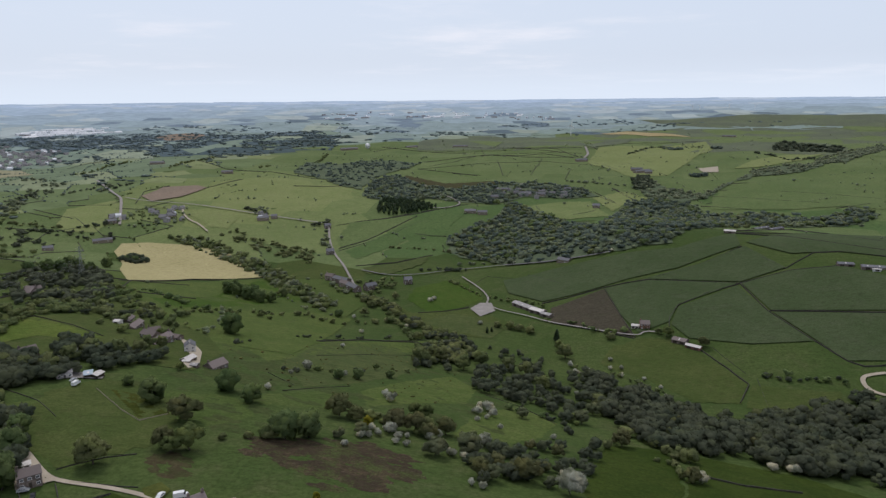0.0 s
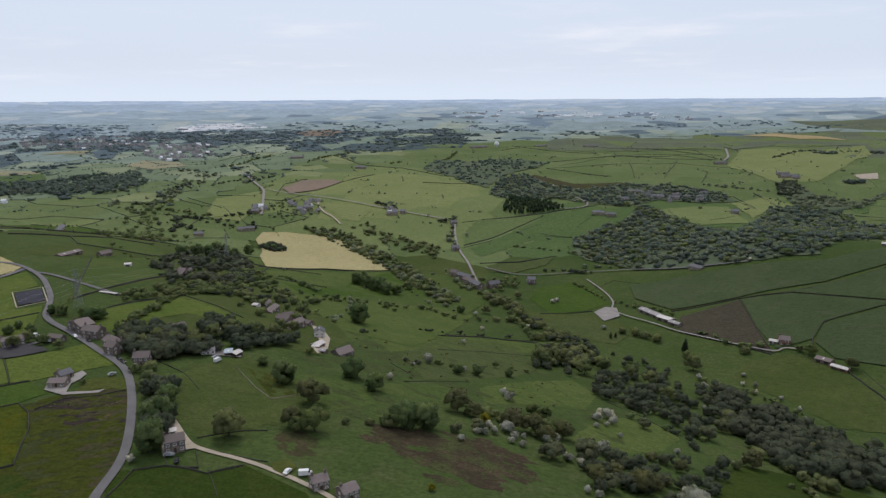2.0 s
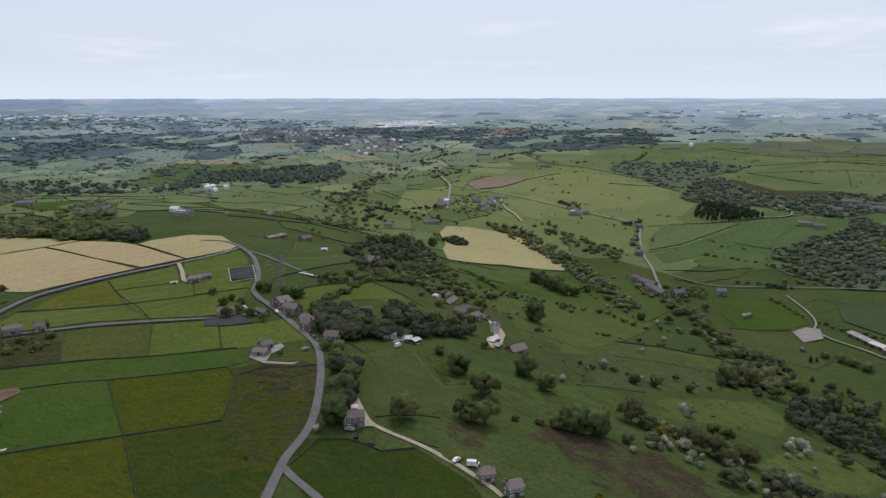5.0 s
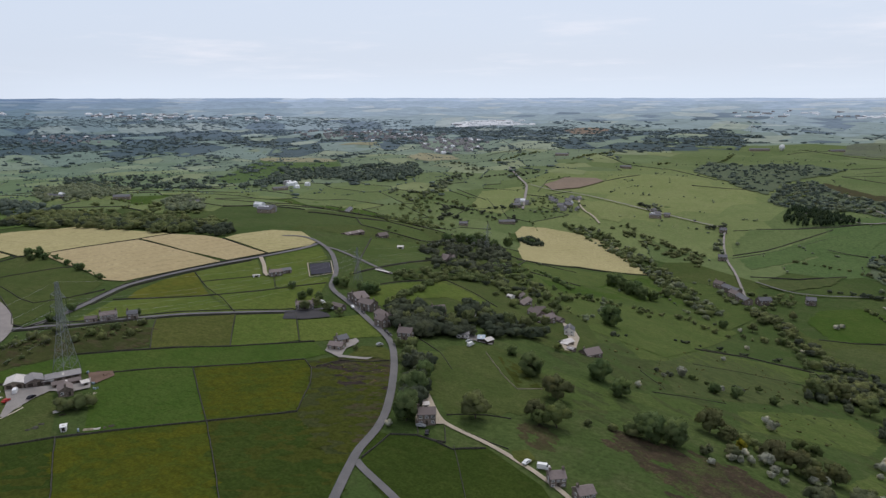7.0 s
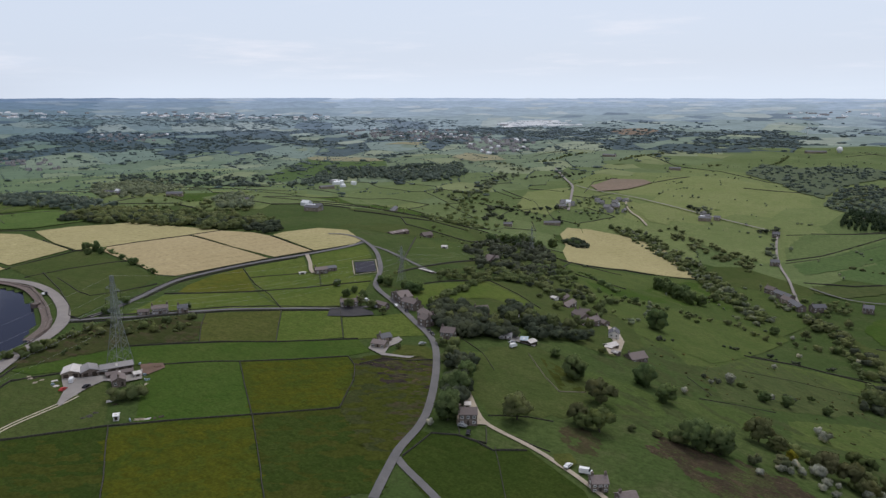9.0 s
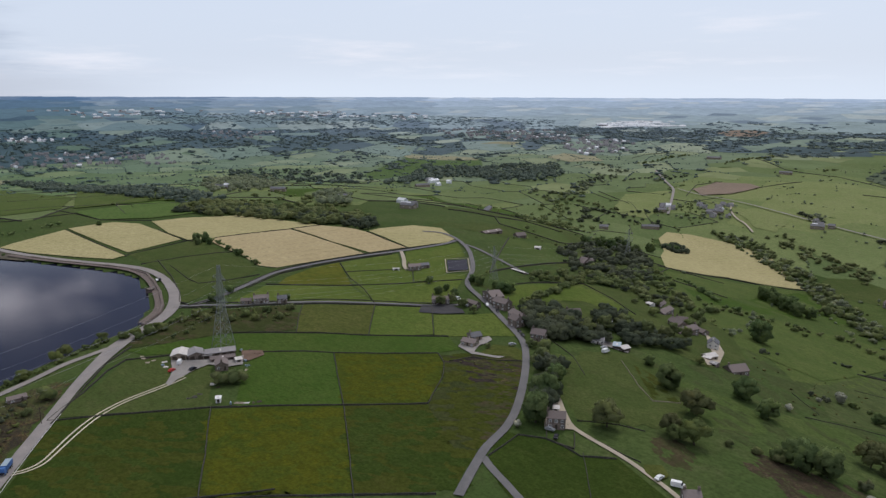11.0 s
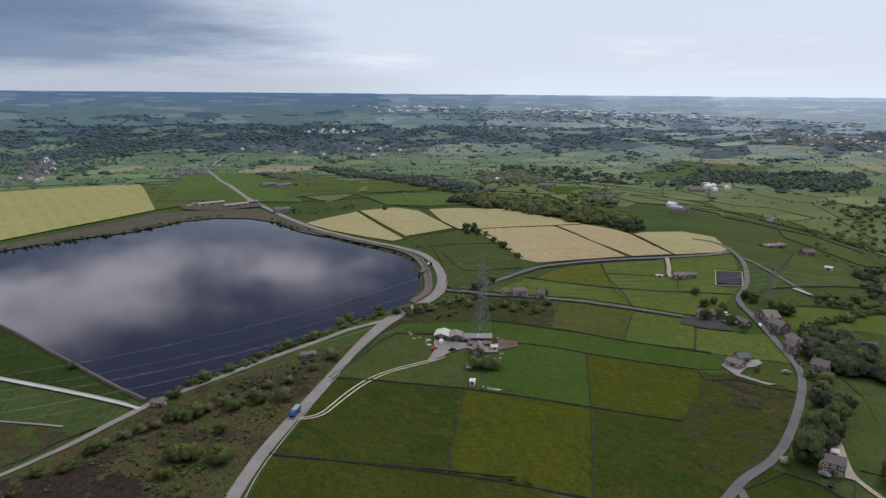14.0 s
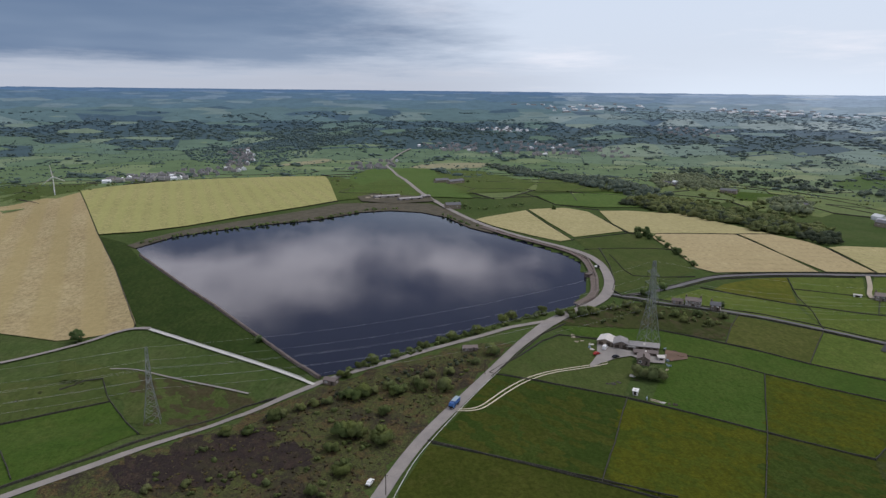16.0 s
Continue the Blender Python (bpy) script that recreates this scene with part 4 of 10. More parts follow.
field("pasture_9", [(-344.8, 298.8), (-315.2, 322.4), (-276.9, 285.7), (-286.8, 273.1), (-304.3, 258.4), (-323.3, 277.6)], PASTURE_LIT, "sunlit bright green walled pasture")
field("pasture_10", [(-303.1, 312.9), (-287.5, 327.6), (-275.6, 345), (-236.8, 319), (-250.9, 306.3), (-267.5, 289.1), (-275.8, 285.5)], PASTURE_LIT, "sunlit bright green walled pasture")
field("pasture_11", [(-440.4, 274.5), (-393.2, 317.3), (-351.1, 303.2), (-378.3, 282.4), (-403.5, 253.7), (-422.2, 234.5)], PASTURE_LIT, "sunlit bright green strip pasture")
field("pasture_12", [(-392, 319.1), (-345.7, 388.5), (-327.2, 359.5), (-320.5, 327.7), (-350.4, 304.1)], PASTURE_LIT, "sunlit bright green strip pasture")
field("pasture_13", [(-447.2, 297.3), (-454.2, 327.2), (-451.3, 352.1), (-395.3, 319.5), (-436.6, 282.3)], BUTTER_LIT, "meadow yellow with buttercups")
field("pasture_14", [(-450.5, 353.3), (-439, 407.7), (-400.5, 376.2), (-393.6, 380.8), (-368, 357.2), (-393.2, 320)], PASTURE_LIT, "green walled pasture")
field("pasture_15", [(-439.5, 418.2), (-432.9, 479.8), (-394.8, 446.9), (-397.8, 426.6), (-367, 392.5), (-356.4, 403.4), (-346.7, 392.7), (-368.7, 359), (-392.8, 382), (-402, 380)], PASTURE_LIT, "sunlit bright green walled pasture")
field("pasture_16", [(-252.8, 44), (-241.1, 64.6), (-228.5, 83.6), (-216.6, 101.4), (-201.4, 124.7), (-180.2, 133.1), (-184.3, 76.1), (-193.5, 23), (-221.1, 27.4), (-237.5, 36)], OLIVE, "olive buttercup pasture")
field("pasture_17", [(-322.8, 87.1), (-306.8, 107.7), (-282.7, 142.1), (-308.8, 159.2), (-332, 169.3), (-349.4, 156.9), (-364.6, 149.8), (-364.9, 137.9), (-346.3, 119.5), (-333.7, 100.2)], PASTURE, "green pasture round the farm")
field("pasture_18", [(-618.7, 247.3), (-628, 317.6), (-487.3, 298.2), (-458.7, 255), (-443.8, 214.1), (-453.4, 210.6), (-486.6, 223.1), (-546.2, 240.5)], PASTURE, "dark green pasture below the hay fields")
field("pasture_20", [(-173.7, 217.9), (-162.4, 218.9), (-152.6, 224.9), (-143.4, 224.8), (-133.5, 222), (-122.9, 231.3), (-109.5, 225.1), (-91.4, 216.8), (-81.5, 206.6), (-128.9, 176.2), (-144.4, 183.6), (-159.4, 195.9), (-164.5, 206.1)], PASTURE_DARK, "dark green pasture between lanes")
field("bank_grass", [(-697.8, -197.5), (-661.9, -165.5), (-601.4, -142.1), (-560.5, -120.8), (-498.1, -88.2), (-408.7, -42), (-335.4, -4.1), (-330.6, -5.5), (-360.8, -32.2), (-399.8, -66.7), (-436.8, -99.6), (-449.8, -111.1), (-573.8, -153.7)], BANK_GRASS, "steep grassed bank of the dam")
field("pasture_21", [(-318.1, -139.9), (-326.8, -119.3), (-335.4, -98.1), (-318.6, -89), (-290.7, -75.2), (-267.9, -89.5), (-250.6, -109.2), (-244, -121.1), (-309.6, -149.9)], PASTURE_BRIGHT, "green pasture below the dam")
field("pasture_22", [(-362.9, -172.5), (-367.6, -158.9), (-369, -132.7), (-363.7, -109.4), (-336.7, -98.7), (-328, -119.7), (-319.4, -140.4), (-311.2, -150.6)], PASTURE, "green pasture below the dam")
field("pasture_23", [(-395.2, -139.6), (-375.8, -95.6), (-324.1, -35.1), (-310.1, -23.6), (-290.2, -55.6), (-288, -72.3), (-340.3, -96.8), (-365, -108.4), (-355.1, -125.7)], PASTURE, "rough grass under the pylon", rough=3.0)
field("heather", [(-244.5, -99.6), (-249.5, -93.8), (-258.3, -80.9), (-278.8, -53.7), (-299.5, -30.5), (-309.5, -10.7), (-320.7, 8.1), (-339.3, 40.8), (-353.2, 70.6), (-365, 102.6), (-356.1, 106.8), (-324.3, 85.6), (-290.1, 60.9), (-261.9, 40.8), (-241.6, 26.7), (-223.6, 17.6), (-195.4, 12.4), (-214.9, -99.2)], HEATHER, "brown heather moor with bushes", rough=4.0)
field("moor_shore", [(-410.7, 187.4), (-419.4, 215), (-387.6, 259.9), (-365.4, 251.9), (-342, 231.5), (-367.9, 204), (-376.3, 176.9), (-382.3, 150.1), (-392.1, 146.9), (-404.8, 167)], ROUGH, "rough scrubby grass by the farm", rough=4.0)
field("pasture_24", [(-843.4, -142.7), (-994.4, -155.4), (-1222.8, 49.8), (-1029.2, 74.7), (-1151.5, 130.6), (-1020.4, 157.9), (-894.8, 153.5), (-905.3, 65.5), (-889.8, 35.6)], SLOPE_FRESH, "green pasture behind the reservoir", 2)
field("pasture_25", [(-1629.7, 153.6), (-1624.3, 224.8), (-1570.1, 274.7), (-1020.8, 208.4), (-886.1, 211.8), (-906.5, 158.3), (-963.6, 111.6), (-962.8, 52.4), (-1272, 72.5)], FIELD_FRESH, "green pasture behind the reservoir", 2)
field("pasture_26", [(-1481.3, 279.3), (-1469.6, 377.7), (-1051.2, 352.2), (-943, 299.6), (-929.9, 202.2), (-1076.4, 197.6)], SLOPE_FRESH, "green pasture behind the reservoir", 2)
field("pasture_27", [(-903.9, 301.8), (-916.1, 411.6), (-850.4, 457.5), (-789.5, 408.3), (-793.1, 348.1), (-824.9, 302.7)], FIELD_FRESH, "green pasture behind the reservoir", 2)
field("pasture_28", [(-1377.1, 473.7), (-1082.4, 518), (-867.2, 484.8), (-927.6, 416.8), (-934.5, 312.3)], SLOPE_FRESH, "green pasture behind the reservoir", 2)
field("pasture_29", [(-1267.3, -506.4), (-1247.9, -447.3), (-1221.9, -335.9), (-1025.2, -310.2), (-967.2, -335.2), (-964.4, -388), (-908.1, -415.1), (-1245.3, -565.2)], SLOPE_GRASS, "dark green field below the wind turbine", 1.0)

# ---- fields: the valley side ----
field("pasture_32", [(-343, 712.5), (-224.2, 850.8), (-165.3, 803.8), (-122.4, 744.2), (-175.2, 728.8), (-237.5, 604.5), (-252.4, 604.1)], PASTURE_BRIGHT, "green pasture below the hay field", rough=2.0)
mats("bracken", [(-94.3, 279.4), (-85.7, 288.4), (-58.2, 290.2), (-39.3, 303.1), (-22.4, 289.5), (-16.1, 267.3), (-20.5, 245.2), (-44.6, 238.9), (-66.4, 259.7), (-88.7, 269)], 75, (1.6, 4.6), BRACKEN_BED, "ragged beds of dead brown bracken on the slope", 4, 2.4, -25, 0.26, "bracken")
mats("wet_grass", [(-167.7, 484.7), (-108, 560.8), (-22.7, 579.2), (44.1, 446.5), (33, 331.4), (-7.9, 330.4), (-64.5, 324.7), (-117, 369)], 120, (1.2, 4.5), WET, "yellowish wet patches in the pasture", 5, 2.8, -40, 0.17, "grass")
mats("short_grass", [(-212.4, 328.4), (-170.8, 335.9), (-162, 492.4), (-108, 560.8), (-37.8, 511.2), (-64.5, 324.7), (-116.9, 271.5), (-165.1, 272.6)], 110, (1.5, 6), WET, "yellower grass in the pasture", 6, 2.0, -20, 0.17, "grass")
field("paddock", [(-171.8, 335.6), (-157.5, 331.9), (-130.1, 306.9), (-142.6, 300.3)], OLIVE, "fenced tan paddock")
mats("bracken", [(-120, 258.9), (-114.7, 266), (-104.1, 259.2), (-100.5, 243.1), (-112.6, 244.9)], 50, (0.6, 1.9), FERN, "ragged patches of dead brown bracken", 7, 2.2, -30, 0.20, "bracken")
field("pasture_36", [(151.8, 592), (177.8, 604.1), (203.9, 597.5), (220.7, 566.2), (235.9, 504.9), (215.5, 471.7), (183.8, 475.3), (163.3, 518.5), (131.4, 557)], PASTURE, "green pasture by the barns", rough=2.0)
field("pasture_37", [(238, 504.6), (263.2, 493.7), (296.5, 484.6), (269.7, 443.4), (239.9, 446.1), (216.9, 465.5)], PASTURE, "green pasture above the stream", rough=2.0)
field("pasture_38", [(87.9, 351.7), (105.6, 358.9), (125.3, 360.1), (119.3, 320.2), (103.4, 268.3), (54.2, 248.6), (69.2, 295.8)], PASTURE_DARK, "green pasture by the wood", rough=2.0)
field("pasture_39", [(139.1, 358.2), (189.4, 346.2), (225.6, 320.7), (188.8, 265.1), (95.4, 231.5), (112.3, 293)], PASTURE_DARK, "green pasture by the wood", rough=2.0)
field("pasture_41", [(-33.4, 800.9), (3.8, 830.3), (27.7, 817.3), (46.3, 751.6), (21.3, 720.1), (-14.9, 700.2), (-41.2, 753.7)], PASTURE_BRIGHT, "bright green pasture by the hamlet", rough=2.0)
field("pasture_42", [(-52.5, 732), (-32.7, 700.6), (27.1, 713.9), (65.3, 670.6), (44.8, 621.9), (-13.7, 633.5)], PASTURE, "green pasture by the hamlet", rough=2.0)
field("pasture_43", [(127.2, 819.7), (197.3, 801), (273.8, 792.7), (354.7, 831), (339.7, 778), (256.9, 739.8), (168.4, 727.7), (106.8, 722.9), (74.4, 767.4), (72.5, 819.6)], PASTURE_HILL, "green pasture on the far slope", 2.5)
field("pasture_44", [(174.2, 720.9), (220.9, 720.8), (298.8, 683.7), (231.3, 659.5), (213.7, 629.1), (180.7, 615.1), (174.5, 653.7)], PASTURE_HILL, "green walled pasture on the far slope", 2.5)
field("pasture_45", [(229.6, 653.9), (296.9, 678.9), (302, 622.1), (315.2, 563), (266, 570.8), (220.2, 593.3), (213.5, 623.3)], PASTURE_HILL, "green walled pasture on the far slope", 2.5)
field("pasture_46", [(343.5, 774.8), (355.9, 703.1), (302.7, 686.4), (216.2, 725.5), (282, 741.6)], PASTURE_HILL, "green walled pasture on the far slope", 2.5)
field("pasture_47", [(302.3, 682.4), (357.8, 694.8), (406.2, 688.9), (429.2, 653.4), (394, 594), (305.6, 623.2)], PASTURE_HILL, "green walled pasture on the far slope", 2.5)
field("pasture_48", [(305.7, 618.7), (390.9, 588.7), (351.2, 521.5), (324.6, 527.9), (317.3, 567.3)], PASTURE_HILL, "green walled pasture on the far slope", 2.5)
field("pasture_49", [(350.1, 787.6), (445.4, 846.5), (576.3, 887.6), (457.4, 700.4), (422.2, 729.5), (377.9, 737.4)], PASTURE_HILL, "green walled pasture on the far slope", 2.5)
field("pasture_50", [(-314.9, 392.7), (-306.2, 423.8), (-288.4, 470.1), (-254.1, 454.4), (-223.3, 435), (-241.4, 425), (-260.1, 424), (-269.9, 401), (-271, 368), (-283.7, 365.8)], PASTURE_LIT, "green pasture between garden trees", rough=1.5)
field("pasture_51", [(-194.4, 299.3), (-198.9, 330.6), (-180, 351.5), (-154.9, 345.1), (-125.5, 315.7), (-121.7, 272.8), (-138.1, 259.5), (-150.9, 248.4), (-174.3, 266.6)], PASTURE, "green pasture below the village", rough=3.0)
field("lawn_2", [(-236.5, 281.5), (-239.6, 297.4), (-226.9, 302.1), (-218.4, 297.9), (-211.9, 286.9), (-221.8, 279.8)], OLIVE_LIT_AND_LAWN, "mown bungalow lawn")
field("peat_1", [(-233.4, 267.8), (-226.5, 275.9), (-207.1, 280.3), (-202.6, 274.1), (-215.1, 266.4)], HEATHER, "dark peaty bank with heather", 1.5, rough=2.5)
field("peat_2", [(-225.1, 260.2), (-208.9, 263.2), (-197.8, 266.6), (-193.8, 259.1), (-206, 254.9)], HEATHER, "dark peaty bank with heather", 1.5, rough=2.5)

field("field_13", [(-1524.3, 1441.4), (-1512.5, 1475.1), (-1401.4, 1476.9), (-1260.6, 1465.6), (-1199.5, 1412.5), (-1317.5, 1387.9), (-1470.8, 1411.9)], FAR_HAY, "pale stubble strip on a far hill", 1.3)
field("field_14", [(-1489.2, 1755.7), (-1472.4, 1807.7), (-1375.6, 1818.5), (-1350.4, 1755.5)], FAR_HAY, "far pale yellow hay field", 1.3)
field("field_15", [(-1056.4, 1519), (-1127.9, 1693.9), (-1022.8, 1700.5), (-927.4, 1582.2), (-970, 1495.7)], FAR_HAY, "far tan mown field", 1.3)
field("field_16", [(-1688.4, -87.6), (-1839.3, -31.1), (-1903.9, 38.5), (-1888.2, 62.1), (-1812.2, 36.1), (-1721.7, -29.6)], FAR_HAY, "far field of young corn", 1.3)
field("field_17", [(-1434.1, 111.8), (-1488, 140.5), (-1295.2, 132.1), (-1225.2, 105.6)], FAR_HAY, "small pale field beside a lane", 1.3)
field("field_18", [(-1465.9, 147.5), (-1485.8, 171.9), (-1314.2, 158), (-1268.6, 135.3)], FAR_HAY, "small pale field beside a lane", 1.3)
field("pasture_60", [(-1216.3, 1021.1), (-1423.3, 1313.2), (-1494.5, 1423), (-1355.9, 1373.6), (-1258.3, 1379.4), (-1232, 1452.1), (-1081, 1283.9), (-1115.7, 1202.7), (-1154.2, 1131.5), (-1123.9, 987.5)], HILL_DEEP, "steep green bank across the vale", 1.0)
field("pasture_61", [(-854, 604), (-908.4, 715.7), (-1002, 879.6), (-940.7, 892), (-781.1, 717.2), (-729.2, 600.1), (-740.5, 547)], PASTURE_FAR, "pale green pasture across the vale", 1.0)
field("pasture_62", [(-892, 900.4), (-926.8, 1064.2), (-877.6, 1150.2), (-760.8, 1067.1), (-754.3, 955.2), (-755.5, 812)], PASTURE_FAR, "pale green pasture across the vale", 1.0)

# ---- ragged growth on the moor ----
mats("old_heather", [(-248.7, -75.7), (-262.3, -59.6), (-277.4, -43.3), (-281.6, -28.3), (-265.5, -15.3), (-253.1, -6.5), (-242.4, -15.6), (-236.5, -23.1), (-237.8, -38.5)], 70, (2.0, 5.5), OLD_HEATHER, "dark purple-brown beds of old heather", 11, 2.0, 25, 0.45, "heather")
mats("shore_grass", [(-410.7, 187.4), (-419.4, 215), (-387.6, 259.9), (-365.4, 251.9), (-342, 231.5), (-367.9, 204), (-376.3, 176.9), (-382.3, 150.1), (-392.1, 146.9), (-404.8, 167)], 70, (0.6, 2.4), FERN, "brown peaty patches behind the farm", 15, 2.2, 10, 0.46, "heather")
mats("peat", [(-247.6, 264.8), (-237.5, 275), (-207.1, 280.3), (-189.9, 256.7), (-211.4, 248.3), (-233, 251.7)], 40, (0.8, 2.4), HEATHER_DARK, "dark peaty banks with heather", 16, 2.6, 15, 0.46, "heather")
mats("rough_tufts", [(-251.4, 263.9), (-233.3, 281.2), (-213.4, 289), (-186.4, 251.1), (-173.4, 226.4), (-165.2, 201), (-161.3, 186.1), (-184.8, 197.3), (-210.6, 214.5), (-227.6, 241.8)], 110, (1.0, 4), OLIVE, "tussocks of olive moor grass", 17, 1.6, 40, 0.46, "grass")
mats("dead_bracken", [(-236.8, 276.2), (-213.4, 289), (-186.4, 251.1), (-173.4, 226.4), (-167.6, 205.4), (-183.5, 216.5), (-202.5, 249.7), (-219.4, 260.9)], 90, (0.5, 2.2), FERN, "brown patches of dead bracken on the brow", 19, 2.0, 40, 0.48, "bracken")
mats("dock_patch", [(-375.8, -95.6), (-352.8, -65.8), (-324.1, -35.1), (-312.1, -26.3), (-297.1, -56.8), (-297.4, -73.3), (-342.8, -92.2)], 50, (1, 4), FERN, "brown patches in the rough grass", 18, 2.0, 30, 0.46, "grass")
for k, line in enumerate(([(-275.3, 140.3), (-258.7, 160.7), (-237.3, 182.7), (-208.9, 163.1), (-180.7, 142.4), (-199.6, 123.6), (-215.2, 104.8), (-248, 124.9)], [(-287.2, 225.8), (-270.4, 241), (-250.2, 259.8), (-236.5, 249.3), (-219.6, 225.2), (-227.3, 203.4), (-240.9, 190.5)])):
    mats("buttercups", line, 130, (0.8, 3.6), BUTTERCUP_GOLD, "drifts of yellow buttercups in the meadow", 20 + k, 1.8, 35, 0.36, "flowers")
mats("lush_grass", [(-316.8, 86.6), (-303, 106.3), (-279, 140.5), (-249.6, 122.5), (-217.1, 102.2), (-237.7, 73), (-256.5, 46.4), (-280.9, 64.1)], 90, (1.2, 4.5), OLIVE, "brighter patches in the pasture", 23, 2.0, 30, 0.34, "grass")
mats("lush_grass", [(-235.3, 185.5), (-209.6, 211.8), (-185, 196.9), (-162.2, 184.8), (-156.6, 173.8), (-161.4, 162), (-178.6, 144), (-207.4, 165.2)], 80, (1.2, 4.5), PASTURE_DARK, "greener patches in the rough pasture", 24, 2.0, 30, 0.34, "grass")

# ---- roads and tracks ----
ribbon("road_1", [(-205.7, 13.2), (-219.5, 20.6), (-235.1, 28.5), (-257, 41.2), (-277.7, 55.9), (-301.8, 73.8), (-323.6, 89.9), (-348.9, 108), (-371.7, 126.8), (-393.4, 146.7), (-409.4, 167.9), (-420.1, 184.9), (-438.2, 201.7), (-465.8, 216.5), (-499.5, 227.6), (-525.7, 233.1), (-554.1, 233.7), (-583.1, 225), (-616.2, 209.1), (-657.3, 193.2), (-708.8, 176.8), (-792.7, 163.1), (-894.8, 153.5), (-958.5, 148.4), (-1118.5, 149.9), (-1599.9, 181.6), (-1717.6, 186.6)],
       [5.4] * 8 + [6.8, 9.0, 7.6, 7.6, 8.4, 7.6, 6.8] + [6.4] * 12, ROAD_PALE, "wide pale reservoir road of worn tarmac", 2.8)
ribbon("road_2", [(-234.8, -117.2), (-242.8, -106.3), (-251.1, -94.3), (-260.1, -81.3), (-269.6, -69.2), (-282.9, -54.4), (-299.4, -40.3), (-303.4, -31.6), (-311.4, -15.9), (-316.8, -4.1), (-324.6, 5.5), (-334.6, 22.8), (-344.7, 41.5), (-356.4, 61.7), (-367.3, 83.2), (-375.9, 100.4), (-384.7, 115), (-388.7, 128.7), (-392.2, 140.8)], 3.9, ROAD_PALE, "narrow pale lane below the reservoir")
ribbon("road_3", [(-443.8, 204.3), (-432.5, 212.9), (-429.1, 220.1), (-415, 230.5), (-404.6, 247.4), (-392, 262.9), (-376.1, 280.9), (-351, 301), (-332.1, 315.1), (-317.8, 325), (-304.3, 340.5), (-297.6, 352.5)], 3.4, ASPHALT, "narrow grey lane between pastures")
ribbon("road_4", [(-436.4, 217.1), (-438.2, 231.7), (-443.8, 246.6), (-448.9, 260.4), (-457.9, 280.2), (-465.3, 300.9), (-464, 322.6), (-461.4, 344.1), (-454.7, 375.8), (-446, 407.3), (-439.6, 442.7), (-437.7, 469.8), (-441.9, 487.3)], 4.6, ASPHALT, "grey tarmac lane below the hay fields")
ribbon("road_5", [(-490.7, 490.1), (-478.7, 501.3), (-457.2, 498), (-429.1, 482.4), (-404.8, 464.4), (-382.7, 442.4), (-363.4, 421.8), (-348.6, 400.9), (-338.3, 384.9), (-325.2, 374.1), (-307.3, 364), (-289.9, 353.2), (-275.1, 343.6), (-257.6, 331.6), (-240.9, 320.9), (-228.7, 311.1), (-217.6, 298.5), (-205.1, 281.6), (-192.8, 263), (-184.1, 248.8), (-175.2, 233), (-170, 220.2), (-167.5, 209.9), (-165.1, 200.2), (-159.7, 188.2), (-155.3, 178.6), (-149.9, 167.3)], 3.9, ASPHALT, "grey village road along the brow", 3)
ribbon("road_6", [(-427.2, 481), (-409.7, 479.6), (-385.8, 470.4), (-367.5, 463.3), (-350.2, 456.5), (-328.7, 447.3), (-323.6, 452)], 3.6, ASPHALT, "grey lane off the village road")
ribbon("road_7", [(-161.3, 194.7), (-155.9, 191.5), (-149.6, 188.6), (-141.7, 185.2), (-132.1, 180.7), (-126.4, 177.7)], 3.2, ASPHALT, "narrow grey side lane")
ribbon("track_1", [(-180.6, 270.7), (-170.6, 261), (-159.7, 249.5), (-151.1, 241.4), (-143.5, 238.6), (-133.8, 236.4), (-124.5, 234.3), (-115.3, 231.6), (-107.4, 228.4), (-100.1, 225.7), (-92.5, 222), (-85.4, 218.5), (-78.1, 213.8)], 2.3, GRAVEL, "pale gravel track to the cottages")
ribbon("track_2", [(-282.3, 61.3), (-281.1, 66.4), (-282.6, 72.2), (-289.3, 79), (-298.6, 88.2), (-306.2, 97.3), (-311.6, 105.3), (-316.6, 117.2), (-319, 130.2), (-320.9, 142), (-323.8, 151.6)], 0.8, STRIP, "pale wheel strip of the farm track", 2)
ribbon("track_3", [(-280.8, 60.9), (-279.1, 66.8), (-280.6, 73.2), (-287.2, 80.1), (-296.3, 89.5), (-303.9, 98.4), (-308.9, 105.7), (-314.3, 116.9), (-316.6, 129.8), (-318.4, 141.5), (-321.3, 151)], 0.8, STRIP, "pale wheel strip of the farm track", 2)
ribbon("track_4", [(-433.7, -100), (-416.9, -85.3), (-394.3, -65.9), (-373.7, -48.1), (-355.2, -31.8), (-338, -16.7), (-324.7, -5.5), (-319.1, -1.2)], 1.9, CONCRETE, "white concrete road along the dam foot", 3)
ribbon("track_5", [(-391.9, -179.3), (-398.5, -165.1), (-411.1, -147.6), (-424.4, -131.7), (-437.7, -122.4), (-441.2, -111.6), (-435.3, -100)], 3.0, ROAD_PALE, "pale lane past the stubble field", 3)
ribbon("track_6", [(-378, -108.9), (-375.8, -95.6), (-365.4, -82), (-349.6, -62.5), (-334, -44), (-323.3, -32.3)], 1.1, TARMAC_YARD, "worn stony track below the dam", 3)
ribbon("road_8", [(-1717.9, 189.5), (-1881.3, 216.8), (-1972.6, 249.9), (-2133, 307)], 6.0, ROAD_PALE, "pale far road", 4)
ribbon("track_7", [(-441.8, 414.3), (-419.7, 397.1), (-404.4, 382.3), (-395.8, 377.4)], 3.2, GRAVEL, "pale drive to a farmhouse", 3)
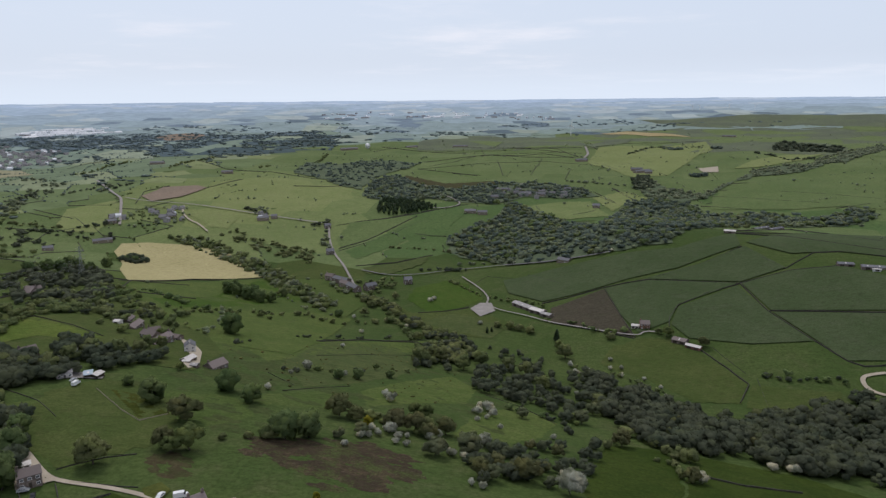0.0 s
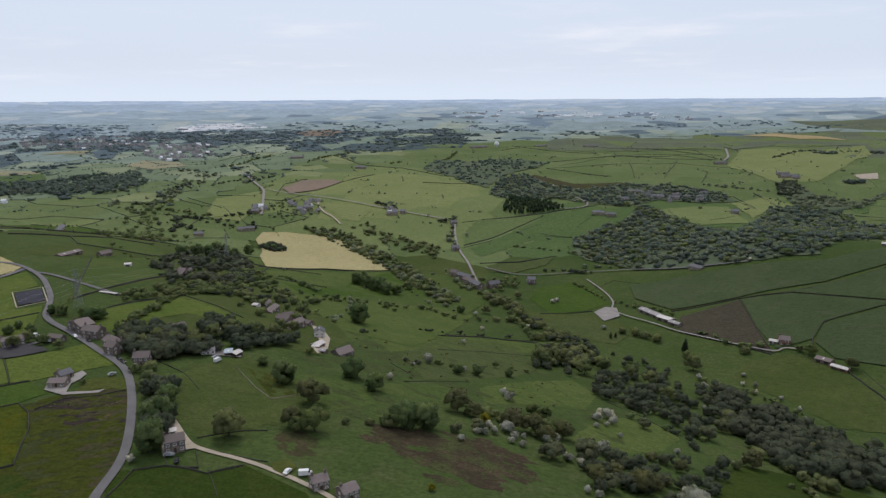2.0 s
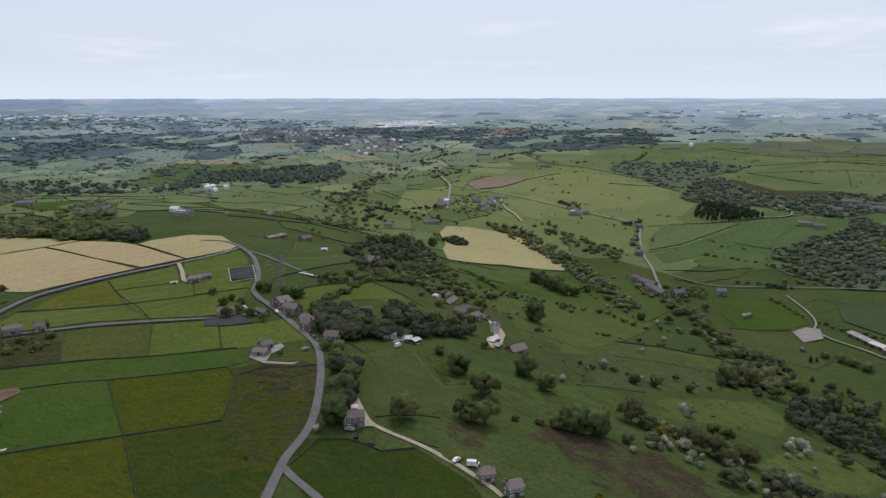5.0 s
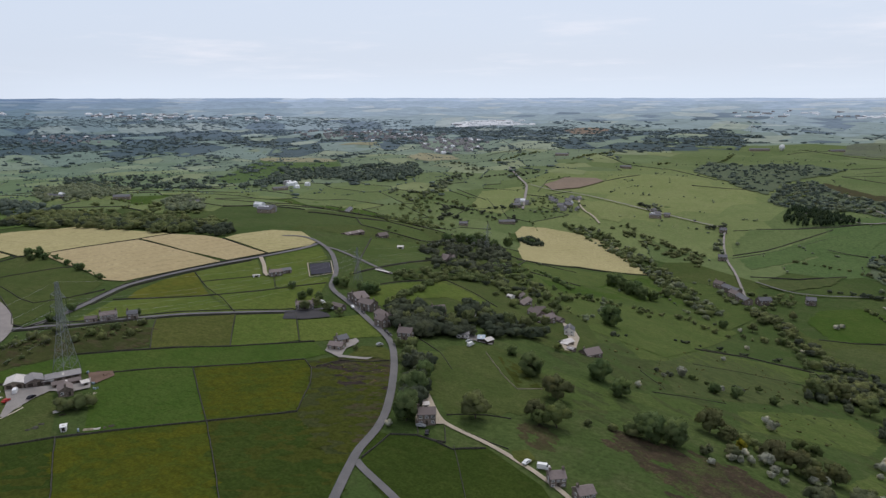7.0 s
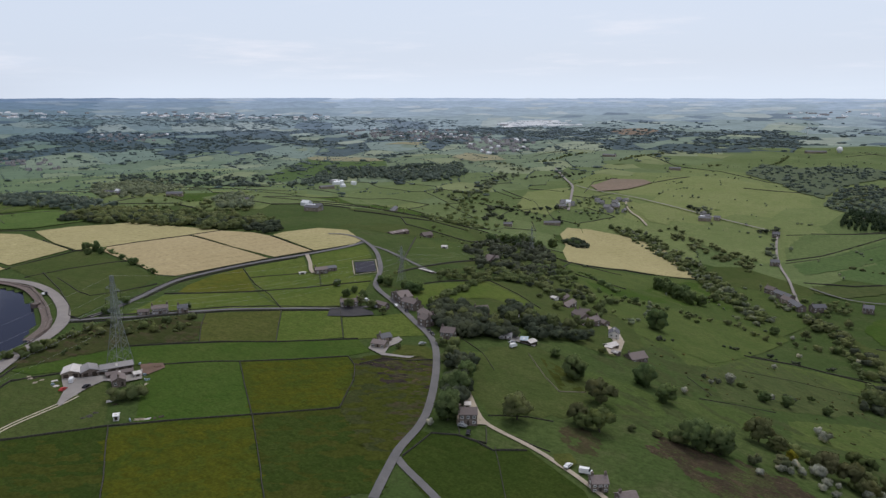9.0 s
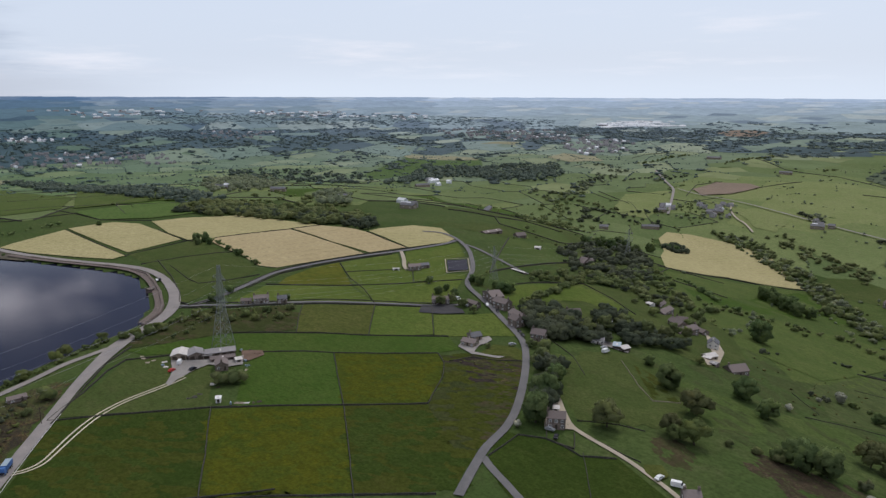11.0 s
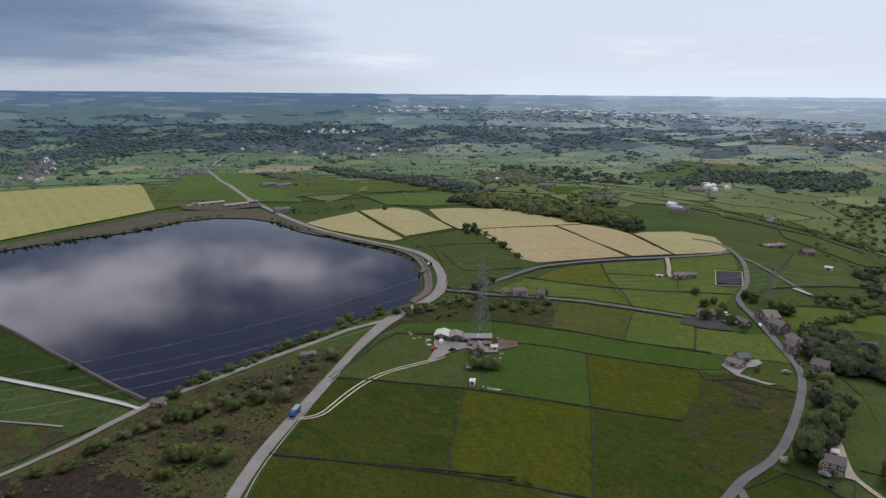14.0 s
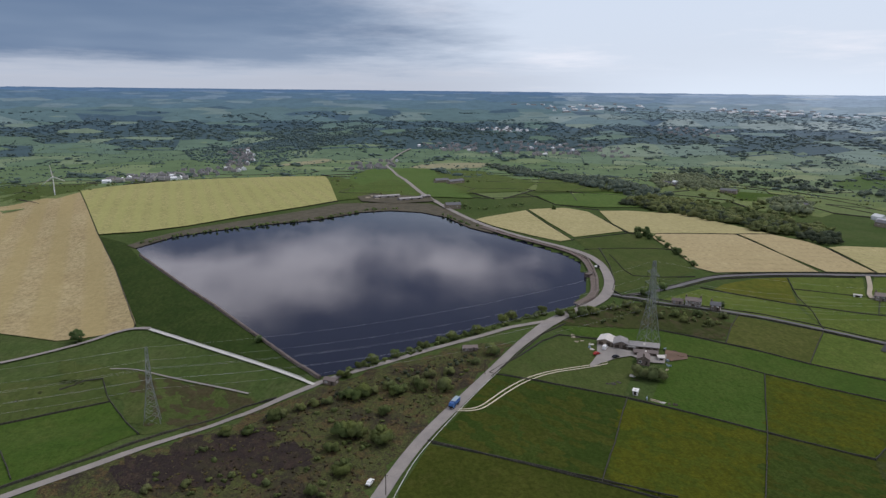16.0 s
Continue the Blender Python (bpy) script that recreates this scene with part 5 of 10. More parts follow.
ribbon("road_9", [(-104, 800.3), (-119.7, 859.3), (-134.9, 917.2), (-155.4, 972.5), (-172.1, 1039.6), (-182.8, 1097.7), (-187, 1131.8)], 3.0, ROAD_PALE, "pale lane climbing from the hamlet", 4)
ribbon("road_10", [(-187, 1131.8), (-249.6, 1151.6), (-321.7, 1175.5), (-377.4, 1201), (-462.1, 1246.1), (-544, 1259.7), (-593.8, 1295.8)], 3.0, ROAD_PALE, "pale lane on the far slope", 4)
ribbon("road_11", [(-514.2, 1092.5), (-541.2, 1158.1), (-578.9, 1245.8), (-602.6, 1296.4), (-651.1, 1369.5), (-688.9, 1426.7), (-748.2, 1507.7)], 4.5, ROAD_PALE, "grey road through a roadside hamlet", 4)
ribbon("track_8", [(-459.4, 1227), (-445.8, 1177.7), (-418.2, 1133.7), (-397.1, 1117.5), (-370.5, 1079.7)], 3.0, GRAVEL, "pale quarry track", 4)
ribbon("track_9", [(23.7, 845.8), (43.6, 793.9), (51.4, 751), (46.3, 729.9), (56.9, 708.4), (84.2, 685.5), (103.8, 661.3), (128.4, 643), (156.2, 621.8), (178.7, 607.4), (186.2, 616), (197.6, 610.6)], 1.9, TARMAC_YARD, "pale farm track across the slope", 4)
ribbon("track_10", [(341.2, 504.8), (329.2, 504.8), (321.1, 502.1), (316.4, 490.1), (317.6, 481.4), (323.1, 474.7)], 3.4, GRAVEL, "sandy track in a pasture", 3)
ribbon("road_12", [(-106.9, 885.9), (-67.6, 854.7), (-31.9, 857.9), (11.5, 878.9), (56.3, 891.2), (85.5, 885.3), (137.9, 845.2), (175.1, 822.2), (199.9, 812.4)], 2.6, ASPHALT, "grey lane along the valley floor", 4)
ribbon("track_11", [(380, 1870.7), (412, 1967.2), (434.4, 2126.9)], 6, ROAD_PALE, "pale track to a hill farm", 4)
ribbon("road_13", [(-96, 1256.5), (-44, 1239.1), (-3.4, 1215.3), (37.6, 1251.8), (18.1, 1320.2), (-3.5, 1347.4)], 3.0, ROAD_PALE, "pale lane under the wood", 4)

ribbon("kerb", [(-212.1, 23.3), (-221.2, 26.8), (-242, 36.6), (-259.7, 48.1), (-277.5, 60.2), (-298.9, 75.3), (-322.4, 92.9)], 0.28, CONCRETE, "pale kerb line beside the road", 3, category="kerb")

ribbon("stone_pitching", [(-690.3, 173.5), (-644, 189.4), (-606.7, 206), (-572.5, 221), (-543.5, 225.3), (-513.6, 220.2), (-479.7, 209.4), (-450.1, 197.9), (-435.1, 188.7), (-420.9, 172.4)], 5.5, DRESSED, "brown stone pitching sloping into the reservoir", 4, category="embankment")

# ---- yards, pond ----
field("yard_1", [(-348.6, 156.5), (-335.2, 171), (-327, 182.7), (-327.7, 188), (-315.9, 180.4), (-318.6, 173.4), (-328.9, 167.7), (-327, 158.5), (-321.9, 147.4), (-317.2, 140.6), (-320.3, 140.2), (-333, 149.9)], TARMAC_YARD, "grey concrete farmyard", 3, "yard")
field("yard_2", [(-334.7, 190.9), (-326.6, 199.3), (-319.9, 196), (-318.7, 185.3), (-323.6, 184.5)], EARTH, "bare red earth by the barns", 2.5, "yard")
field("yard_3", [(-175.6, 257.8), (-177, 264.8), (-164.3, 253.7), (-152.1, 240.8), (-147, 239.5), (-150.7, 237.1), (-158.5, 232.3)], GRAVEL, "gravel yard with rubble by a stone house", 2.5, "yard")
field("yard_4", [(-252.1, 280.1), (-255, 285.8), (-250.2, 305.5), (-244.8, 301.9), (-243.5, 296.1), (-244.1, 289.3), (-239.5, 279.7), (-228, 282.8), (-222.8, 286), (-223.3, 281.8), (-238.6, 276.3)], TARMAC_YARD, "pale paved drive of a bungalow", 2.5, "yard")
field("yard_5", [(-323, 321.7), (-307.3, 334.7), (-296.1, 333.1), (-289.8, 328.7), (-299.1, 317.4), (-312.8, 308.7)], DARK_YARD, "dark gravelled yard", 2.5, "yard")
field("pond", [(-393.9, 422.6), (-384.9, 438.1), (-361.5, 413.5), (-370.4, 399.2)], POND, "square dark lined pond", 3, "pond")
field("yard_6", [(-205.5, 344.9), (-197.5, 348.1), (-183.2, 350.3), (-185.4, 358.1), (-195.3, 358.3), (-203.3, 358.2), (-207.4, 352.8)], TARMAC_YARD, "pale yard between sheds", 2.5, "yard")
field("yard_7", [(-184.5, 463.7), (-171.3, 453.7), (-158.2, 431.4), (-147.6, 395.5), (-151.2, 387.4), (-159, 399.2), (-162, 420.2), (-172.6, 440.6)], GRAVEL, "pale yard by a white house", 2.5, "yard")
field("yard_8", [(28.3, 713.9), (40.3, 734.5), (52.7, 733.4), (54.2, 704.7), (37.7, 686.3)], TARMAC_YARD, "grey hard standing", 3, "yard")
field("yard_9", [(-915.8, 60.3), (-938.7, 83.3), (-904.5, 155.2), (-865.9, 155.9), (-854.3, 103.8), (-877.2, 63.4)], SHORE, "works yard behind the reservoir", 3, "yard")
field("yard_10", [(-236.3, 400.2), (-231.3, 420.4), (-219.4, 395.8), (-223, 380.7)], CONCRETE, "pale house drive", 3, "yard")
field("lawn", [(-112.7, 234.1), (-107.6, 239.4), (-101.8, 233.9), (-102.6, 225.9), (-109.7, 229.5)], OLIVE_LIT_AND_LAWN, "short pale lawn", 2.5, "lawn")
field("shore", [(-652.1, -163.2), (-679.7, -151.2), (-719.3, -123.1), (-768, -66.7), (-818.3, -6.8), (-862.9, 34.4), (-864, 97.8), (-849.1, 145.8), (-796.6, 163.9), (-715.1, 178.3), (-670.4, 185.1), (-660.2, 176.5), (-692.3, 160.7), (-753.5, 148.7), (-789.8, 125.6), (-805.9, 91.2), (-798.6, 57.5), (-755.2, 5.4), (-729.1, -63.7), (-686.9, -128.2), (-639.2, -153.2)], SHORE, "stony shore with dead grass", 2, "shore")

# ---- field walls ----
wall([(-256, 43.8), (-235.8, 72.3), (-214, 101.9), (-200, 119), (-177.5, 141.8), (-156.5, 162.8)])
wall([(-319.5, 86.1), (-306.1, 107.5), (-280.7, 142.6), (-261.9, 162.7), (-238.5, 186.3), (-211.5, 214.3)])
wall([(-280.7, 142.6), (-260.6, 130.3), (-242.6, 119.5), (-221.8, 106), (-214.6, 101.7)])
wall([(-295.4, 224.9), (-267.2, 205.5), (-238.5, 186.3), (-208, 164.3), (-178.1, 142.2), (-168.7, 135.9)])
wall([(-325, 198.3), (-308.9, 214.9), (-295.4, 224.9), (-273.6, 243.8), (-252.9, 264.6)])
wall([(-252.9, 264.6), (-240.8, 256.6), (-228.3, 242.1), (-218.8, 226.3), (-211.5, 214.3)])
wall([(-366, 202.9), (-351.1, 218.5), (-327, 240.1), (-303.3, 256.3), (-286.1, 272.4), (-267.7, 288.9)])
wall([(-314.7, 323), (-276.2, 285)])
wall([(-346, 299.3), (-323.7, 277), (-303.7, 257.5)])
wall([(-381.7, 266), (-363.9, 249.9), (-338.8, 230.5)])
wall([(-443.1, 276.1), (-407.7, 304.3), (-393.2, 320), (-371.8, 346.3), (-346.8, 389.7)])
wall([(-451, 352.5), (-408.6, 329.6), (-379.9, 318.9), (-349.9, 302.6)])
wall([(-426.1, 337.8), (-409.5, 362.3), (-400.5, 376.2)])
wall([(-392.1, 380.1), (-366.7, 356.5)])
wall([(-438.7, 201.9), (-411.5, 228.5), (-401.2, 245.3), (-388.7, 260.7), (-373, 278.5), (-348.1, 298.6), (-328.4, 311.7), (-315.2, 322.4)])
wall([(-432.9, 222), (-408.1, 249.5), (-395.3, 265.1), (-380.4, 284), (-355, 304.4), (-334.9, 317.7), (-321.4, 328.6)])
wall([(-444.6, 260.9), (-452.5, 279.4), (-459.6, 300), (-458.4, 321.5), (-455.7, 342.9), (-450.5, 372.3), (-441.6, 403.4)])
wall([(-447.8, 248.9), (-462.2, 282.8), (-469.6, 303.8), (-468.4, 325.6), (-465.7, 347.3), (-459.1, 379.4), (-450.4, 411.3), (-444.3, 447.3), (-442.6, 475)])
wall([(-621.5, 328.3), (-614.8, 356.2), (-597.8, 401), (-590.9, 437.2)])
wall([(-595.8, 403.2), (-525.8, 391.9), (-457.3, 385.6)])
wall([(-527.6, 447.2), (-483.5, 435.3), (-447.7, 428)])
wall([(-790.1, 253.5), (-692.7, 248.2), (-612.2, 243.5)])
wall([(-616.9, 245.4), (-625.4, 279.2), (-631.5, 309.8), (-623.8, 321.8)])
wall([(-712.9, 319), (-671.4, 313.1), (-632.7, 308.5)])
wall([(-573.8, 239.4), (-570.4, 270.8), (-559.5, 299.9), (-550.7, 312.8)])
wall([(-551.3, 253.5), (-497, 242.8), (-482.1, 242.8), (-472.9, 263.1), (-469.3, 287.2)])
wall([(-319.5, 86.1), (-327.7, 94.1), (-337.1, 105.7), (-359.2, 127.4), (-367.5, 140.6), (-357.1, 160.5)])
wall([(-253.9, 45.4), (-241.5, 64.7), (-228.5, 83.6), (-216.6, 101.4), (-200.8, 124.4)])
wall([(-318.8, -140.1), (-327.4, -119.5), (-336, -98.3)])
wall([(-353.9, -126.6), (-363.6, -117.5), (-365.1, -109.2), (-348, -103.2), (-336, -98.3), (-318.6, -89), (-288.7, -74.5)])
wall([(-308.4, -144.9), (-279.2, -124.1), (-253, -110.1)])
wall([(-445.2, -110.8), (-573.8, -153.7), (-714.6, -205), (-841.4, -248), (-1004.6, -304.2)], 1.2, 0.6)
wall([(-712, -204.3), (-716.5, -165.1), (-740.6, -126.4), (-796.2, -68.9), (-850.8, -6.8), (-885.4, 34)])
wall([(-934, 163.5), (-887.4, 225.4), (-894.3, 298.4), (-916.1, 411.6)])
wall([(-1303, 276.9), (-1006.4, 280.3), (-894.3, 298.4), (-824.9, 302.7), (-776.9, 340.8)])
wall([(-992.5, 299.8), (-1054.7, 380), (-1199.3, 528.6)])
wall([(-143.5, 238.6), (-134.5, 237.7), (-122.6, 235.7), (-114.5, 235.2)], 0.55, 0.3)
wall([(-151.9, 247.7), (-137.5, 258.4), (-126.6, 262.3)], 0.55, 0.3)
wall([(-134.3, 224.7), (-120.9, 207.3), (-109.7, 192.1)], 0.55, 0.3)
wall([(-160.2, 196.9), (-162.4, 218.9), (-152, 224.1), (-142.9, 223.9), (-133.2, 221.6), (-122.2, 230)])
wall([(-224.4, 329.9), (-196.9, 314.9), (-178.4, 296.5)], 0.55, 0.3)
wall([(-178.8, 335), (-154.8, 309.3), (-140.4, 296.7), (-131.4, 307.6)], 0.8, 0.2, GRAVEL, "pale low fence round a garden plot")
wall([(-316.8, 395.1), (-309.3, 428.1), (-290.7, 473.9), (-255.7, 459), (-224.9, 438.2)])
wall([(-240.3, 259.9), (-235.3, 272.4), (-221.3, 279.1), (-211.9, 286.9)])
for line in ([(106.1, 717.7), (167.8, 724.9), (221.6, 723.4), (289, 743.9), (340.1, 775.9)], [(173.1, 721.6), (173.7, 661.7), (175.5, 607)], [(210, 724.9), (247.2, 709.4), (301.3, 682.8)],
             [(301.3, 682.8), (302.9, 621.8), (316, 564.7), (324.6, 527.9)], [(341.8, 775.3), (345.7, 740.1), (355.3, 701.8)], [(301.7, 684), (358.4, 696.1), (406.9, 690.2)],
             [(205.6, 606.1), (216.3, 637.7), (231, 658.4), (263.9, 673.5), (300.3, 683.1)], [(304.2, 622.5), (347.4, 607.4), (391.9, 590.5)], [(222.5, 571.1), (231.7, 532.7), (235.9, 504.9), (215.9, 472.8)],
             [(106.5, 660.6), (142.5, 632.2), (173.9, 605.1)], [(358.3, 839.5), (440, 835.9), (466.9, 786.8), (526.7, 810.3)], [(410.4, 804.5), (397.4, 740)],
             [(355.3, 701.8), (400.1, 733.2), (432.4, 726.1), (457.4, 700.4)], [(129.6, 320.7), (150.7, 315.9), (180.2, 317.2)], [(324.6, 527.9), (332, 517.3), (347.5, 515.4)]):
    wall(line, 1.3, 0.7)
for line in ([(-350.4, 728.2), (-306, 821.8), (-228.4, 856.5)], [(-228.4, 856.5), (-275.2, 932.4), (-315, 987.8)], [(-105.5, 547.5), (-72.6, 583.7), (-23.2, 596.2), (6.5, 539.9)], [(-151.9, 993.7), (-115, 1037), (-75.3, 1088.1), (-36.4, 1146.1)],
             [(-175, 1126.1), (-89.6, 1165.3), (-3.4, 1223.5), (48.3, 1261.7)], [(-206.5, 2093.5), (-113.5, 2261.2), (63.7, 2104), (254.4, 2140), (423.7, 2124.9)], [(-57.6, 1663.7), (66.2, 1726.7), (264.7, 1845.9), (369.1, 1771.9)],
             [(-31.4, 1709.7), (195.1, 2058.4), (401.2, 2009.2)], [(-186.8, 2836.4), (178.5, 2858.6), (479.4, 2743.2)], [(22.5, 1610.5), (86.2, 1579.8)], [(373.8, 1795), (408.6, 1588.1), (438.8, 1512.7)],
             [(867.8, 2358.6), (858.1, 2231.8), (829, 2110.5)], [(499.6, 1311), (622, 1345.7), (760.2, 1467), (861.8, 1478.8)], [(624.9, 1327.9), (698.2, 1262.2), (766.2, 1192.5)], [(459.9, 1202.7), (528.5, 1250.3), (614.2, 1237.2), (662.8, 1143.5)],
             [(-26.8, 700.4), (2.9, 705.9), (27.4, 720.1)], [(103.7, 823), (137.3, 759.2), (112.6, 763.9)]):
    wall(line, 1.2, 0.75, name="field_boundary", label="dark field boundary of stone and thorn", gap=10)
wall([(-245.7, -114.6), (-257.7, -96.4), (-266.6, -83), (-278.9, -71.3), (-295.2, -56.5), (-310.9, -34), (-312.6, -18.6)], 1.1, 0.6, label="dark drystone wall beside the lower lane")
wall([(-156.1, 230.6), (-151.4, 223.9), (-138.5, 224.9), (-146.2, 236.9)], 0.9, 0.4, label="low garden wall before a stone house")
wall([(-436.4, -100.5), (-419.5, -85.8), (-396.6, -66.2), (-375.9, -48.3), (-357.3, -31.9), (-340, -16.8), (-326.6, -5.5)], 1.0, 0.4, CONCRETE, "pale parapet of the concrete road")
# reservoir walls
wall([(-326.6, 1.7), (-349.4, -11.3), (-375.5, -24), (-411.8, -42.3), (-455.8, -63.9), (-502.6, -88.9), (-563.9, -119.7), (-611.8, -143.5)], 1.7, 1.6, DRESSED, "stone parapet wall along the dam", "dam_wall", base=0.2)
wall([(-667.6, 184.3), (-631.7, 197.2), (-595.3, 213.1), (-565, 224.5), (-535, 227), (-506.4, 220.1), (-477.8, 210.9), (-449.8, 199.5), (-431.1, 188.3), (-417.3, 171.8)], 2.2, 2.2, DRESSED, "brown stone reservoir wall beside the road", "reservoir_wall", base=0.2)
wall([(-575.9, 254.4), (-517, 238.2), (-469.4, 221.7), (-449.1, 210.8), (-435.1, 211.3), (-437.7, 233.8)], 1.3, 0.6, label="low drystone wall beside the reservoir road")
wall([(-314.8, 86.1), (-344.3, 109.8), (-370.9, 131.7), (-386.1, 151.5)], 1.0, 0.5)

# ---- far country: a patchwork of fields, hedges and woods ----
def clip_half(poly, px, py, nx, ny):
    out = []
    for i in range(len(poly)):
        a, b = poly[i - 1], poly[i]
        da, db = (a[0] - px) * nx + (a[1] - py) * ny, (b[0] - px) * nx + (b[1] - py) * ny
        if (da <= 0) != (db <= 0):
            k = da / (da - db)
            out.append((a[0] + (b[0] - a[0]) * k, a[1] + (b[1] - a[1]) * k))
        if db <= 0:
            out.append(b)
    return out


def patchwork(r0, r1, gap, seed, az0=-40, az1=118):
    """Cells of a field pattern in a ring of land: each its outline and the middle, and the sides shared by two cells."""
    rnd = random.Random(seed)
    seeds = []
    tries = int((r1 ** 2 - r0 ** 2) / 2 * radians(az1 - az0) / gap ** 2 * 4)
    for _ in range(tries):
        r = math.sqrt(rnd.uniform(r0 ** 2, r1 ** 2))
        a = radians(rnd.uniform(az0, az1))
        p = (-r * math.sin(a), r * math.cos(a))
        if all((p[0] - q[0]) ** 2 + (p[1] - q[1]) ** 2 > (gap * 0.72) ** 2 for q in seeds):
            seeds.append(p)
    S = np.array(seeds)
    cells, sides = [], []
    for i, (x, y) in enumerate(seeds):
        d = np.hypot(S[:, 0] - x, S[:, 1] - y)
        order = np.argsort(d)[1:16]
        poly = [(x - 2 * gap, y - 2 * gap), (x + 2 * gap, y - 2 * gap), (x + 2 * gap, y + 2 * gap), (x - 2 * gap, y + 2 * gap)]
        for j in order:
            mx, my = (x + S[j, 0]) / 2, (y + S[j, 1]) / 2
            poly = clip_half(poly, mx, my, S[j, 0] - x, S[j, 1] - y)
        if len(poly) > 2:
            cells.append(((x, y), poly))
            for k in range(len(poly)):
                a, b = poly[k - 1], poly[k]
                if (a[0], a[1]) < (b[0], b[1]):
                    sides.append((a, b))
    return cells, sides


def sheet(name, cells, material, label, rise, kind="stuff"):
    """Convex cells draped over the ground as one layer."""
    V, F = [], []
    for (cx, cy), poly in cells:
        base = len(V)
        ring = densify(poly + [poly[0]], 35)[:-1]
        V.append((cx, cy))
        V += [(cx + (x - cx) * 0.5, cy + (y - cy) * 0.5) for x, y in ring]
        V += ring
        n = len(ring)
        for i in range(n):
            j = (i + 1) % n
            F.append((base, base + 1 + i, base + 1 + j))
            F.append((base + 1 + i, base + 1 + n + i, base + 1 + n + j))
            F.append((base + 1 + i, base + 1 + n + j, base + 1 + j))
    if not V:
        return
    v = np.array(V)
    z = height(v[:, 0], v[:, 1]) + rise
    ob = fast_mesh(name, np.column_stack([v, z]), np.array(F), material)
    if ob.data.polygons[0].normal.z < 0:
        ob.data.flip_normals()
    tagged(ob, label, "field" if kind == "structure" else "fields", kind=kind)


OPEN = [[(-464.6, 961.5), (-472.9, 1003.6), (-439.9, 1018.1), (-381.7, 1014.6), (-315, 987.8), (-274.4, 929.6), (-229.9, 859.4), (-307.6, 826.3), (-346.9, 740.3), (-405.2, 848.1)], [(-572.8, 1316.2), (-569.5, 1419.1), (-506.1, 1436.4), (-478.8, 1410.2), (-496.9, 1313.9), (-531.2, 1261.2)],
        [(-1017.9, -307.4), (-1070.5, -279.6), (-1148.3, -216.5), (-1234.2, -140.9), (-1298.7, -69.1), (-1261, 26.3), (-885.5, 33.2), (-792.6, -68.6), (-713.6, -164.4), (-706.1, -201.2)], [(-945.1, -380.6), (-952.8, -330.4), (-1004.6, -304.2), (-573.8, -153.7), (-451.2, -112.1), (-428.5, -151.6), (-447.6, -189.6), (-477, -240.3), (-863.4, -418.5)],
        [(-1629.7, 153.6), (-1570.1, 274.7), (-1020.8, 208.4), (-886.1, 211.8), (-963.6, 111.6), (-962.8, 52.4)], [(-778.9, 338.1), (-776.6, 378.1), (-742.1, 430.5), (-677.6, 438.6), (-596.5, 442.9), (-555.1, 450.4), (-535.4, 472.1), (-530.8, 516.1), (-500.4, 529), (-443, 490.8), (-444, 422.4), (-454.9, 382.3), (-471, 304.7), (-609, 320.4), (-681.9, 311.5)],
        [(-735.2, 173.8), (-760.5, 197.5), (-798, 255.5), (-808.8, 310.9), (-777, 326.4), (-636.3, 309), (-607.5, 241.6), (-605.9, 228.4), (-687, 188.2)]]


def bearing(x, y):
    return math.degrees(math.atan2(-x, y)), math.hypot(x, y)


# bearings, and the distances at which the painted haze begins
HAZE_AZ = (-40, -20, -8, 0, 8, 15, 25, 33, 45, 60, 118)
HAZE_START = (3600, 3200, 2700, 2600, 2400, 1900, 1500, 1300, 1200, 1200, 1200)


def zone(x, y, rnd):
    """Which painted haze a far spot has, as steps outwards and westwards under the cloud; none for the near fields."""
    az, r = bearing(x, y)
    start = float(np.interp(az, HAZE_AZ, HAZE_START)) * rnd.uniform(0.97, 1.03)
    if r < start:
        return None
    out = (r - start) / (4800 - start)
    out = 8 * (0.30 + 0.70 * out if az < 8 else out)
    under_cloud = 4 * (az - 40) / 34
    return int(np.clip(round(out), 0, 8)), int(np.clip(round(under_cloud), 0, 4))


